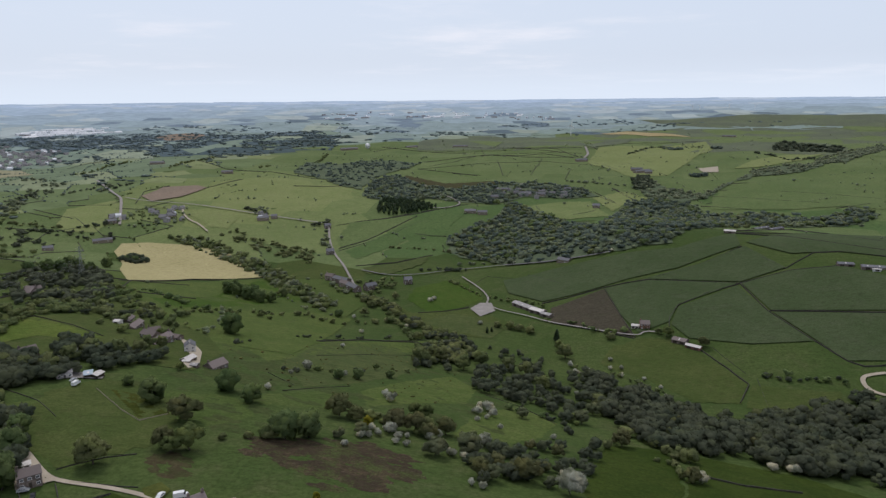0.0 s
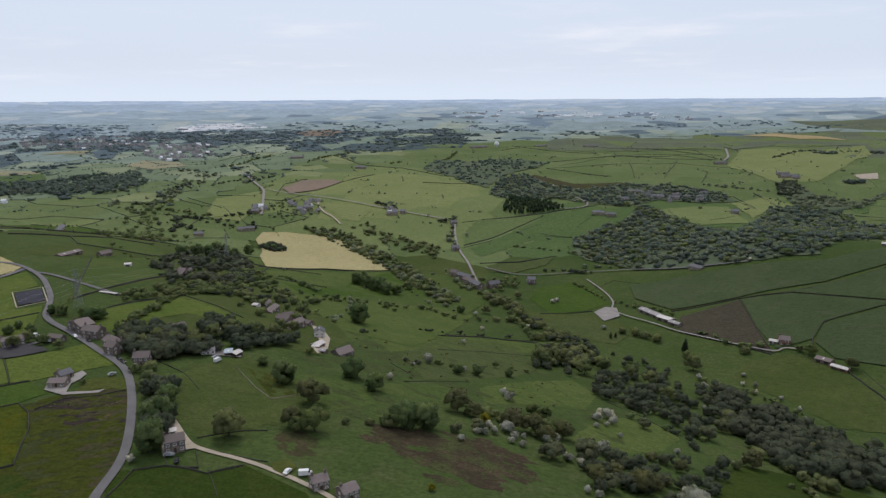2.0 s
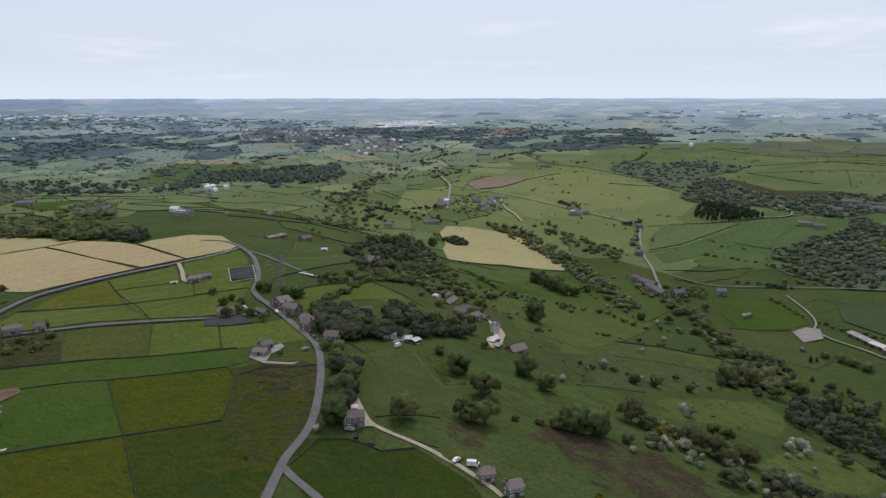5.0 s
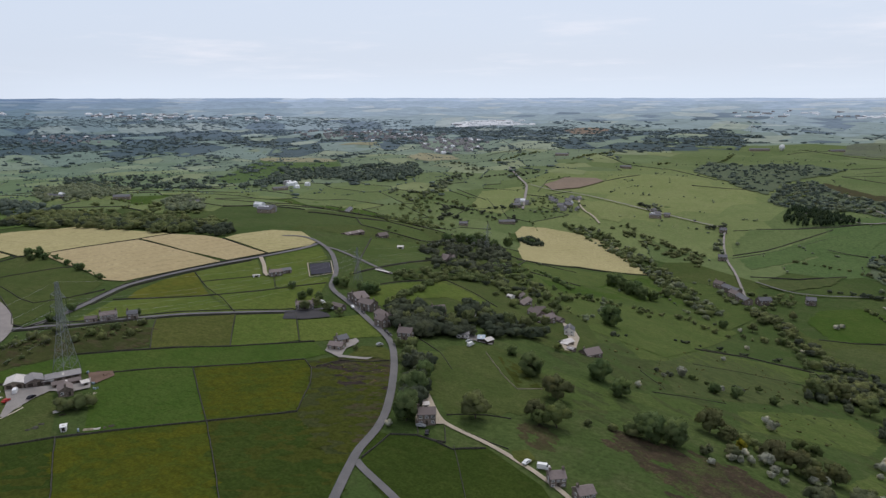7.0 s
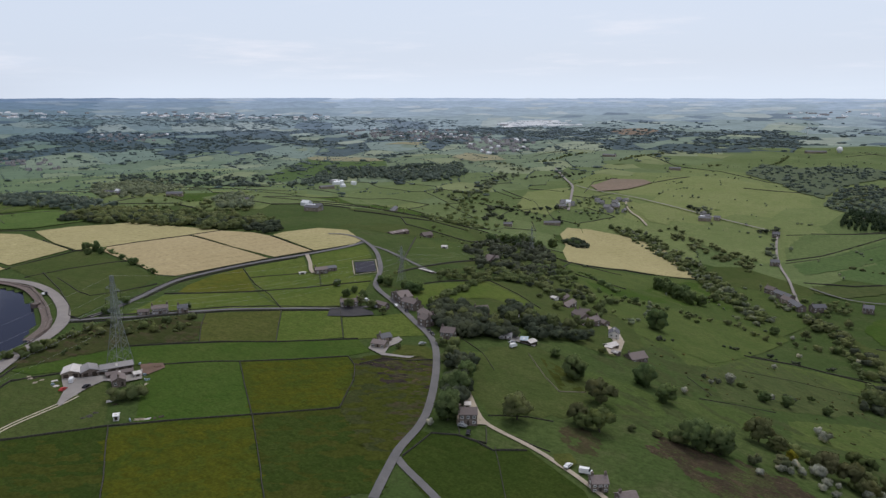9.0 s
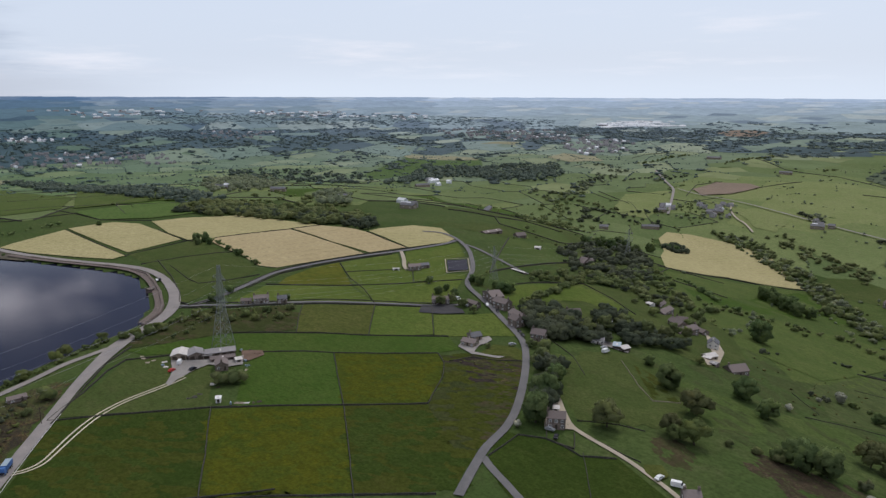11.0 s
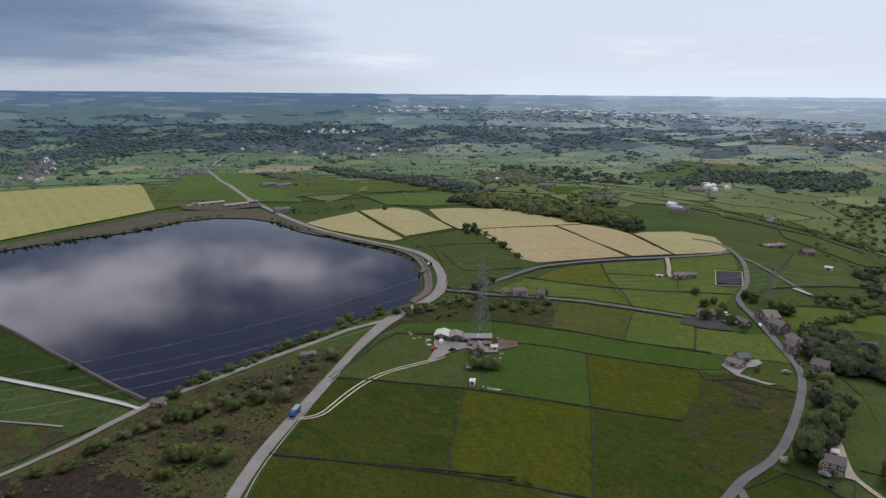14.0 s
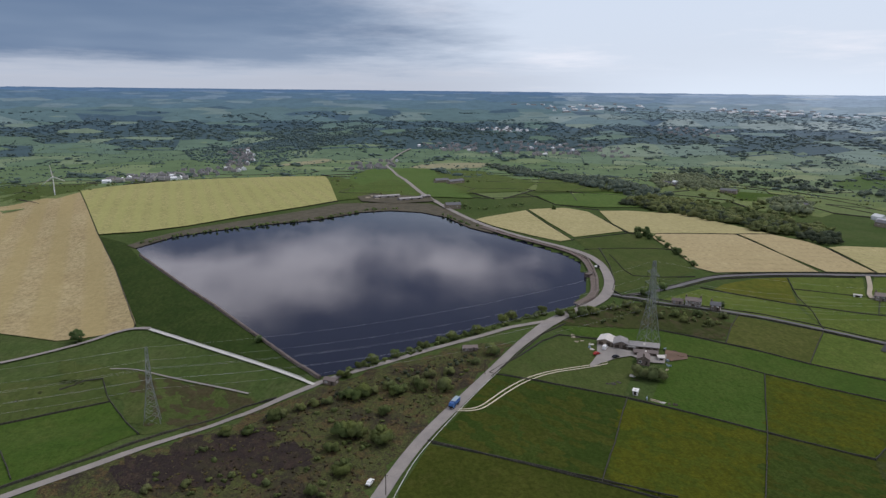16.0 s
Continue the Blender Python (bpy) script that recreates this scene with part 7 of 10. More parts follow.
field("pasture_93", [(373.8, 1795.1), (476.4, 2130.9), (873.8, 2323), (799.2, 2067.7), (652.4, 1804.5), (490.7, 1520.9), (405.7, 1480.9)], PASTURE_SUN_LIME, "sunlit yellow-green hilltop pasture", 1.6, "field", rough=4)
field("pasture_94", [(664.7, 1584.9), (770, 1739.2), (995.1, 1874.2), (1089.2, 1963.9), (882.8, 1712.3), (744.5, 1619.5)], PASTURE_SUN_LIME, "yellow-green pasture beside a wooded gully", 1.8, "field", rough=4)
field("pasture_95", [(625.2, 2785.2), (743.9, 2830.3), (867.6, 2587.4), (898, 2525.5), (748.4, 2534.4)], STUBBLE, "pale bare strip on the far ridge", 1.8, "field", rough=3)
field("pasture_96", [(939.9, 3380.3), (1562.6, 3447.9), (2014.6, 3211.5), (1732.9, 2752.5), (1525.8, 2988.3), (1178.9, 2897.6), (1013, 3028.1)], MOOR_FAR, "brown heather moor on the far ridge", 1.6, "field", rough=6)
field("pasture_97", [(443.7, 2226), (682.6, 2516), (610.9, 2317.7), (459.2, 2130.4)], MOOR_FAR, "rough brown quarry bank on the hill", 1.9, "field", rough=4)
field("pasture_98", [(-100.6, 1492.2), (-80.5, 1578.3), (8.5, 1480.7), (93.9, 1497.8), (195.9, 1441), (176.5, 1379.3), (64.8, 1394.8), (-26.4, 1407.6)], FERN, "rusty bracken slope on the scarp", 1.9, "field", rough=4)
field("pasture_99", [(587.5, 1602.3), (639.4, 1619.3), (615.4, 1550), (584.4, 1558)], GRAVEL, "bare sandy bank in the hollow", 1.9, "field", rough=2)
field("pasture_100", [(-1122.2, 2759.2), (-1088.3, 2941.2), (-950.4, 2843.2), (-927.8, 2675), (-1032.5, 2667.6)], FAR_CLAY, "far reddish ploughed slope", 1.2, "field", rough=5)
for line in ([(-181.2, 2200.3), (-38.6, 2136.6), (70.9, 2065.2)],
             [(-47.6, 1807.1), (26.3, 1863.4), (152.3, 1935.7), (364.9, 1902.7)],
             [(-57.6, 1663.8), (16.1, 1623.7), (79.5, 1575)],
             [(32.4, 2283), (208, 2195.6), (354.2, 2018.6)],
             [(-51.3, 2891), (259, 2739.2), (631.1, 2832.5)],
             [(-153.6, 1005.9), (-116.3, 1049), (-58.2, 1149.3), (-43.9, 1174.5)],
             [(-43.5, 1078.4), (-21.1, 1069.1), (5.4, 1063)],
             [(-144.5, 1143), (-89.4, 1162.2), (-42.4, 1188), (32.5, 1252)],
             [(-117.2, 909.8), (-64.8, 922.8), (-15.3, 960.5)],
             [(120.2, 1205.1), (161.8, 1183.4), (196, 1100)],
             [(281.6, 1343.2), (308.9, 1229.3)],
             [(334, 1356.5), (347.3, 1241.3)],
             [(493.5, 1266), (558.3, 1248.1), (645.6, 1181.8)],
             [(633.1, 1299), (708.2, 1261.6), (767.1, 1206.5)],
             [(444, 1185.9), (516.8, 1151.7)],
             [(466, 2083.3), (499.9, 1889.7), (580.3, 1904.4)],
             [(475.7, 1795.7), (490.7, 1520.9)],
             [(530.5, 2292.3), (861.1, 2339.8), (804.9, 2082.6)],
             [(574.7, 1391.9), (634.8, 1399.7), (699.7, 1440.2)],
             [(645.9, 1129.5), (714.7, 1152.2)],
             [(-703.1, 1186.4), (-598.8, 1115)],
             [(-1092.7, 2146.6), (-906.2, 1894.4), (-910.9, 1698.5)],
             [(-643.8, 1843.2), (-527, 1700.8), (-406.5, 1656.6), (-275.5, 1521.5)],
             [(-517.9, 1436.8), (-480.1, 1410.3), (-435.9, 1521)],
             [(-622.7, 2132.1), (-468.8, 2221), (-344.8, 2351.8)],
             [(-549.9, 1237.2), (-593.2, 1378.4), (-564.7, 1437)],
             [(143.1, 1817.6), (136, 1563)],
             [(273.2, 1906.1), (201, 1575.6)],
             [(305.6, 1659.2), (265.5, 1504.5)],
             [(123.1, 2259.9), (120.2, 1921.5)],
             [(-195.9, 1695), (-165.1, 1529.3)],
             [(-303.1, 1415.9), (-240.8, 1421.7), (-181.5, 1439.2)],
             [(366.2, 858.4), (480.9, 944.6), (502.2, 772)],
             [(393.7, 1811.6), (403.8, 1712.1), (407.7, 1603.6)],
             [(292.6, 1339.2), (303, 1284.1), (310.1, 1234.7)],
             [(332.9, 1363.2), (344.6, 1302.9), (347.2, 1255)],
             [(164.8, 1225.6), (167.8, 1191)],
             [(216.8, 1140.7), (240.6, 1154.4), (261.9, 1175.5)],
             [(152.5, 2252.2), (274, 2142.4), (345.8, 2097.1), (372.1, 1908.7)],
             [(131.6, 1928.9), (288, 2010.7), (354.1, 1885.7)],
             [(462.9, 2146.9), (460, 1980.3)],
             [(446.9, 1762.3), (525.1, 1820.1), (536.4, 1771.3)],
             [(673.4, 2354.3), (824.7, 2322.5), (858, 2284.1), (812.8, 2084.4)],
             [(351.5, 839.9), (403.9, 804.8), (437.8, 758.1), (468.1, 718)]):
    wall(line, 1.7, 1.1, name="field_boundary", label="dark far field boundary of stone and thorn", gap=10)
for line in ([(-24.7, 671.4), (8.9, 703.8)],
             [(23.6, 794.9), (55, 847.2), (83.4, 825.9), (109, 785.1), (142, 750.1)],
             [(-194.5, 814), (-150.3, 795.7), (-118, 757.2)],
             [(-91.2, 367.1), (-78, 380.5), (-57.7, 400.3)],
             [(-108.6, 404.4), (-88.3, 382.9)],
             [(-93.9, 484.7), (-65, 519.2), (-21.6, 548.5)],
             [(-123.3, 544), (-81.6, 577.5), (-13.3, 609.7)],
             [(-181.8, 621.6), (-148.7, 613.7), (-115.4, 699.1)],
             [(27.8, 435.5), (48.5, 416.9), (66.7, 383.6)],
             [(131.9, 483.8), (154.7, 462.3)],
             [(233.2, 573.8), (241.7, 523.9)],
             [(246.9, 515.2), (234.1, 467.4)],
             [(85.7, 485), (71.6, 364.6)]):
    wall(line, 0.45, 0.24, label="low overgrown drystone wall on the valley side")
for k, line in enumerate(([(-242.8, 557.2), (-225.2, 584.8), (-189.1, 629)],
                          [(-176, 629), (-146.6, 615.8)],
                          [(-123.2, 554.3), (-82.3, 582.5), (-44.1, 603.6)],
                          [(-78.3, 1004), (-19.8, 992.2), (12.8, 969.6)],
                          [(-194.5, 814), (-151.7, 803.3)],
                          [(-146.6, 496.7), (-149.3, 477.7)],
                          [(10.7, 825), (41.9, 763.4), (71.5, 736.2)],
                          [(54.2, 755), (105.6, 714.3), (103.2, 664.5)],
                          [(240.6, 521.1), (269.5, 506.8), (306.6, 503.1)],
                          [(106.2, 550), (143.1, 527.2), (167.2, 488.3)],
                          [(-84.4, 433.3), (-69.4, 431.8)],
                          [(-61.1, 454.1), (-55.5, 439.4)],
                          [(-39.2, 473.7), (-27, 472.6)],
                          [(80.6, 466.9), (80.1, 391.4)],
                          [(48.5, 416.9), (67.7, 389.3), (71.6, 364.6)],
                          [(101.3, 343.4), (121.2, 329.7), (124.2, 314.1)],
                          [(-40.2, 335.6), (-13.2, 317.7)],
                          [(-103, 417.7), (-86.9, 417.4)])):
    thicket("hedgerow", along(line, 5, (2.2, 5), 170 + k, 2.0, 1.15, 0.7), (LEAF, LEAF_FRESH, LEAF_WOOD)[k % 3], "overgrown hedgerow of thorn and small trees", MID, "hedge")
for k, line in enumerate(([(-742.1, 1351.7), (-727.4, 1410.6), (-687.7, 1449.7)],
                          [(-829.6, 1591.9), (-822.6, 1686.4), (-810.4, 1822.1)],
                          [(-672.8, 1429.8), (-656.5, 1473.6)],
                          [(-688.6, 1396.5), (-695.6, 1456.7)],
                          [(-659.4, 1688.3), (-643.9, 1822.1), (-625.6, 1926.4)],
                          [(-212, 1125.3), (-186.9, 1143.4)],
                          [(-188.2, 1092), (-172.6, 1009.7)],
                          [(392.2, 1367.4), (432.2, 1448.1)],
                          [(837.9, 1862.4), (855.9, 1713.9), (935.9, 1760.8)],
                          [(914.2, 1719.1), (1133.4, 1958.1), (1251, 2022.3)],
                          [(-452.6, 1732.9), (-431.8, 1793.3)],
                          [(-338.2, 1201.6), (-313.8, 1182.4), (-300, 1164.8)],
                          [(-134, 820.3), (-92.4, 756.3)],
                          [(-100.7, 830.7), (-66.1, 833.2)],
                          [(-25.3, 879.8), (33.5, 878.6)],
                          [(27, 907.7), (72.4, 906.7), (123.8, 897.2)],
                          [(387.3, 926.5), (510.8, 1004.3), (597.1, 1024.9)],
                          [(518.1, 1959.8), (709.4, 2215.1), (793.4, 2152.2)],
                          [(259, 1466.7), (355.7, 1377.1)],
                          [(-335, 1861.3), (-329.7, 2019.2)],
                          [(-756.3, 1178.5), (-763.1, 1239.2), (-790.2, 1340.1)],
                          [(-944.2, 1485.5), (-823.6, 1484.8)],
                          [(-696.4, 1080.7), (-632.2, 1060.8), (-595.2, 1056.5)],
                          [(-564.2, 1063.6), (-526.5, 1096)])):
    thicket("hedgerow", along(line, 9, (4, 8), 200 + k, 5.0, 1.3, 0.85), (LEAF_HILL_HAZED, LEAF, LEAF_WOOD)[k % 3], "belt of small trees on the far slope", MID, "hedge")
valley = [(12.9, 979.1), (5.3, 1050.9), (42.4, 1109.7), (66.5, 1131.1), (91.4, 1152.1), (125.6, 1260.4), (156.6, 1180.4), (193.5, 1085.5), (219, 960.7), (278.5, 1112.3), (332.4, 1234.9), (388, 1241.8), (439.4, 1186.5), (424.8, 1132.4), (462.4, 1110.2), (526.4, 1110.5), (579.6, 1072.4), (649, 1102.3), (694.3, 1105.8), (663.2, 1050.8), (587, 1006.9), (503.2, 989), (454.8, 1009), (353.2, 917.8), (267.3, 814.1), (224.7, 805.2), (182.1, 823.3), (150.5, 837.2), (126.3, 861.9), (85.5, 885.3), (58.3, 923.4), (28.3, 950.6)]
hanging = [(-155.4, 1349.4), (-148.2, 1508.5), (-106.9, 1591.9), (-51.4, 1470), (19.5, 1411.4), (91.5, 1459.6), (198, 1456.8), (275, 1365.6), (289.1, 1301.7), (227.5, 1283.1), (157, 1308.1), (99, 1249.9), (48.7, 1273.1), (-24.9, 1311.6), (-87.1, 1278.2), (-136.8, 1305.9)]
hill_scrub = [(-350.2, 1644.3), (-360.2, 1875.9), (-272.7, 1846), (-217.1, 1885), (-122.8, 1841), (-53.6, 1762.1), (-81.8, 1662.8), (-122, 1621.8), (-152.5, 1527.8), (-161.8, 1386.9), (-213.2, 1431.4), (-279.8, 1546.2)]
gully = [(373.8, 1361), (429.2, 1429.5), (430.9, 1330.8), (478.1, 1280.7), (598.3, 1421.7), (704.4, 1572.6), (772.2, 1617.1), (869.7, 1633.9), (1111.1, 1918.6), (1303.2, 2081.2), (1252.9, 1977.6), (1010.8, 1741.3), (833.3, 1563), (677.6, 1496.6), (574.7, 1391.9), (477.7, 1250.9), (417.1, 1222.2), (377.6, 1258.4)]
plantation = [(-112.7, 1188.6), (-113.9, 1300), (-86.4, 1300.5), (-7.4, 1227.6), (-40.8, 1198.8), (-80.6, 1174.6)]
for k, (outline, leaf, gap, keep, words) in enumerate(((valley, LEAF_MIST, 8.5, 0.6, "closed canopy of the valley wood"), (valley, LEAF_HILL_HAZED, 13, 0.7, "paler crowns in the valley wood"), (hanging, LEAF_MIST, 10, 0.65, "closed canopy of a hanging wood"),
                                                       (hill_scrub, LEAF_MIST, 14, 0.6, "dark scrub on the far hillside"), (gully, LEAF_HILL_HAZED, 11, 0.75, "leafy scrub along a side valley"))):
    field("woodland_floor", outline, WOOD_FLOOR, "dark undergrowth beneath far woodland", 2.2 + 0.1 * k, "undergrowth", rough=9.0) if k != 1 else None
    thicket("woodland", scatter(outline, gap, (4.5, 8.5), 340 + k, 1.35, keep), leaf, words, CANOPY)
thicket("woodland", scatter(valley, 17, (5, 9), 303, 1.4, 0.6), LEAF, "dense green woodland on the valley floor", MID)
thicket("woodland", scatter(valley, 26, (4, 7), 304, 1.4, 0.6), LEAF_GREY, "pale willows in the valley wood", MID)
thicket("woodland", scatter(valley, 40, (3, 5), 305, 1.3, 0.6), BLOSSOM, "white hawthorns in the valley wood", MID)
thicket("woodland", scatter([(8.8, 969.6), (5.3, 1050.9), (42.4, 1109.7), (90.4, 1139.1), (97.1, 1009.1), (74.9, 939.7), (36, 944.2)], 13, (4, 7), 306, 1.4, 0.7), LEAF_GREY, "pale flowering scrub wood", MID)
thicket("woodland", scatter([(-155.4, 1349.4), (-148.2, 1508.5), (-106.9, 1591.9), (-51.4, 1470), (19.5, 1411.4), (91.5, 1459.6), (198, 1456.8), (275, 1365.6), (289.1, 1301.7), (227.5, 1283.1), (157, 1308.1), (99, 1249.9), (48.7, 1273.1), (-24.9, 1311.6), (-87.1, 1278.2), (-136.8, 1305.9)], 17, (5, 9), 312, 1.4, 0.6), LEAF_HILL_HAZED, "dark hanging wood under the scarp", MID)
thicket("woodland", scatter([(-155.4, 1349.4), (-148.2, 1508.5), (-106.9, 1591.9), (-51.4, 1470), (19.5, 1411.4), (91.5, 1459.6), (198, 1456.8), (275, 1365.6), (289.1, 1301.7), (227.5, 1283.1), (157, 1308.1), (99, 1249.9), (48.7, 1273.1), (-24.9, 1311.6), (-87.1, 1278.2), (-136.8, 1305.9)], 30, (3, 6), 313, 1.6, 0.6), LEAF_RUST, "bronze scrub under the scarp", MID)
thicket("woodland", scatter(hanging, 24, (4, 7), 370, 1.4, 0.6), LEAF_FRESH, "fresh green crowns in the hanging wood", MID)
thicket("woodland", scatter(hanging, 34, (3, 5), 371, 1.4, 0.6), BLOSSOM, "white hawthorns in the hanging wood", MID)
thicket("woodland", scatter(valley, 30, (6, 11), 372, 1.4, 0.6), LEAF_DARK, "tall dark sycamores in the valley wood", MID)
thicket("woodland", scatter([(387.3, 1416.1), (412.6, 1472.7), (440.5, 1479.3), (410.2, 1345.5), (382.8, 1324.7), (374.7, 1347.8)], 9, (7, 11), 373, 1.4), LEAF_WOOD, "dense dark wood below a hill farm", MID)
thicket("scrub", scatter([(547.4, 2135.7), (735.4, 2342.8), (681.7, 2142.6), (598.7, 2087.1)], 20, (2, 5), 374, 1.5, 0.6), LEAF_HILL_HAZED, "pale gorse scrub on the hilltop", MID, "scrub")
thicket("scrub", scatter([(784.5, 2296.3), (851.2, 2244.4), (778.8, 2067.8), (717, 2114.9)], 20, (2, 6), 375, 1.5, 0.7), LEAF_HILL_HAZED, "pale gorse scrub on the hilltop", MID, "scrub")
for k, (x, y) in enumerate(((673.4, 2078.7), (698.8, 2090.4), (818.8, 2081.8), (557.3, 1512.1))):
    thicket("woodland", scatter([(x - 16, y - 16), (x - 16, y + 16), (x + 16, y + 16), (x + 16, y - 16)], 8, (6, 10), 376 + k, 1.4), LEAF_MIST, "small dark clump of trees on the hill", MID)
thicket("conifer_wood", scatter(plantation, 6, (9, 13), 316), NEEDLES, "dark conifer plantation", MID_CONE)
thicket("woodland", scatter([(373.8, 1361), (429.2, 1429.5), (430.9, 1330.8), (478.1, 1280.7), (598.3, 1421.7), (704.4, 1572.6), (772.2, 1617.1), (869.7, 1633.9), (1111.1, 1918.6), (1303.2, 2081.2), (1252.9, 1977.6), (1010.8, 1741.3), (833.3, 1563), (677.6, 1496.6), (574.7, 1391.9), (477.7, 1250.9), (417.1, 1222.2), (377.6, 1258.4)], 18, (4, 8), 318, 1.5, 0.6), LEAF_HILL_HAZED, "leafy scrub along a side valley", MID)
thicket("woodland", scatter([(975.3, 2074.2), (1056.5, 2182.3), (1089.9, 2057.8), (1152.7, 2021.6), (1079.1, 1911.1), (1011.3, 1966), (932.5, 1960.6)], 18, (9, 14), 319, 1.5, 0.9), LEAF_WOOD, "dark wood on the far hill", MID)
thicket("woodland", scatter([(-94.5, 775.1), (-65.1, 750.2), (-36.8, 686.7), (-7.2, 630.7), (8, 643.6), (18.6, 598.3), (30.3, 550.2), (8.7, 530.6), (-14.8, 505), (-21.2, 564.4), (-13.3, 609.7), (-41.4, 665.7), (-61.7, 706.9), (-89.3, 740.3)], 7.5, (4, 8), 320, 1.3, 0.7), LEAF, "trees along the brook below the hamlet", FINE)
thicket("woodland", scatter([(-94.5, 775.1), (-65.1, 750.2), (-36.8, 686.7), (-7.2, 630.7), (8, 643.6), (18.6, 598.3), (30.3, 550.2), (8.7, 530.6), (-14.8, 505), (-21.2, 564.4), (-13.3, 609.7), (-41.4, 665.7), (-61.7, 706.9), (-89.3, 740.3)], 11, (4, 8), 321, 1.3, 0.7), LEAF_WOOD, "trees along the brook below the hamlet", FINE)
thicket("woodland", scatter([(-136, 833.6), (-101.3, 836.1), (-58.7, 827.5), (-55.5, 777.6), (-91.1, 744.9), (-119.8, 769.5)], 11, (4, 7), 322, 1.2, 0.6), LEAF, "trees round the valley hamlet", FINE)
thicket("woodland", scatter([(-526.1, 1180.7), (-463.8, 1168.9), (-422.8, 1133.3), (-430.7, 1079.3), (-469.7, 1066.4), (-499.6, 1095.9)], 17, (3, 6), 323, 1.4, 0.7), LEAF, "garden trees of a far hamlet", MID)
thicket("woodland", scatter([(-673.5, 1043.2), (-590.3, 1047.3), (-497.6, 1050.5), (-489.6, 1022.6), (-526.5, 987.5), (-555.4, 924.5), (-603.2, 928.2)], 13, (4, 8), 324, 1.4, 0.6), LEAF_WOOD, "dark trees along the vale", MID)
thicket("woodland", scatter([(-1516.4, 857.6), (-1543.7, 941.7), (-1435.8, 1001.5), (-1206.4, 1037.7), (-1073, 936.1), (-1038.6, 802.3), (-1221.1, 800.3), (-1372.1, 786.2)], 16, (5, 10), 330, 1.5, 0.45), LEAF_MIST, "dark trees between far fields", MID)
thicket("woodland", scatter([(-1109.7, 1167.4), (-1059, 1287.6), (-1054, 1369), (-941.3, 1376.9), (-857.7, 1287.9), (-905.8, 1195.5), (-1036, 1160.9)], 15, (6, 10), 331, 1.5, 0.8), LEAF_MIST, "dark belt of wood across the vale", MID)
thicket("woodland", scatter([(-831.7, 1135.2), (-760, 1111.3), (-785.7, 1233.3), (-812.1, 1346), (-833.5, 1433.1), (-818.7, 1489.2), (-775.2, 1437.9), (-751.3, 1268.6), (-710.5, 1115.4), (-698.6, 1021.4), (-772.7, 1054.4)], 14, (4, 8), 332, 1.4, 0.55), LEAF_HILL_HAZED, "trees in the fold of the vale", MID)
thicket("woodland", scatter([(-798.7, 406.9), (-785.7, 459.8), (-730.9, 505.2), (-649.5, 506.2), (-581.7, 504.3), (-560, 485.1), (-590.1, 445.2), (-682.6, 436.3), (-756.8, 409.5)], 9.5, (6, 10), 334, 1.4, 0.85), LEAF, "belt of trees behind the hay fields", MID)
thicket("hedgerow", scatter([(-436.7, 916.9), (-436.6, 944.3), (-417.9, 940.4), (-396.6, 918.5), (-410.2, 904.4)], 7, (5, 9), 360, 1.3), LEAF_WOOD, "clump of thorn trees in the mown field", FINE, "hedge")
wall([(-397.8, 914.1), (-376.5, 913.7), (-354.7, 912.2)], 1.2, 0.8, name="field_boundary", label="dark hedge bank across the mown field")
# scrub on the heather and along the shore
moor = [(-242.1, -72.8), (-265.2, -47.1), (-289.5, -27.2), (-312.8, 7.8), (-346.7, 69.3), (-355.2, 90.9), (-317, 72.7), (-267.6, 36.9), (-229.9, 13), (-215.1, 6.2), (-231.4, -88.1)]
thicket("moor_scrub", scatter(moor, 10, (0.8, 2.2), 51, 1.5), LEAF_FRESH, "low green scrub on the moor", MID, "scrub")
thicket("moor_scrub", scatter(moor, 3.2, (0.3, 0.8), 50, 1.9), HEATH_LEAF, "low dark heather bushes", FAR, "scrub")
thicket("moor_scrub", scatter(moor, 4.2, (0.3, 0.8), 63, 1.9), GORSE, "low rusty bilberry scrub", FAR, "scrub")
thicket("shore_scrub", along([(-329.2, 11.2), (-336.9, 23), (-347.9, 41.9), (-360.6, 62.4), (-372.7, 84.4), (-384.3, 104.3), (-396.8, 125.8), (-405.2, 143.4)], 3.6, (1.8, 4.0), 52, 1.8), LEAF_FRESH, "fresh green bushes along the reservoir shore", MID, "scrub")
thicket("lane_scrub", along([(-292.9, -22.6), (-297.6, -7.9), (-302.3, 4.8), (-309.3, 21), (-316.2, 35.2), (-326.4, 50.8), (-334.5, 70), (-344.2, 84.4)], 3.4, (1.4, 2.8), 53, 4.0), LEAF_WOOD, "bushes beside the lower lane", MID, "scrub")
thicket("lane_scrub", along([(-339.4, -148), (-350.3, -137)], 6, (1, 2), 54, 2.0), LEAF, "bushes beside the lower lane", MID, "scrub")
thicket("farm_scrub", scatter([(-404.8, 167), (-422.5, 199.3), (-417, 213.8), (-395.6, 237.3), (-385.4, 258.5), (-366.1, 250.9), (-365.2, 227.4), (-381.9, 203.6), (-383.2, 172.6)], 6.5, (1.2, 3.2), 55), LEAF, "bushes behind the farm", MID, "scrub")
thicket("far_shore_scrub", along([(-657.6, -152.4), (-693.6, -119), (-714.1, -84.4), (-736.2, -47.1), (-753.4, -6.6), (-783.3, 30.9), (-809.2, 64.9), (-816.8, 99.2)], 2.6, (1.5, 3.6), 56, 4.5), LEAF_DARK, "dark bushes on the far shore", FAR, "scrub")
thicket("far_shore_scrub", along([(-760.9, 146.9), (-724.6, 158.6), (-697.4, 167.9)], 5, (2.5, 4.5), 57, 2.0), LEAF_DARK, "dark bushes on the far shore", FAR, "scrub")
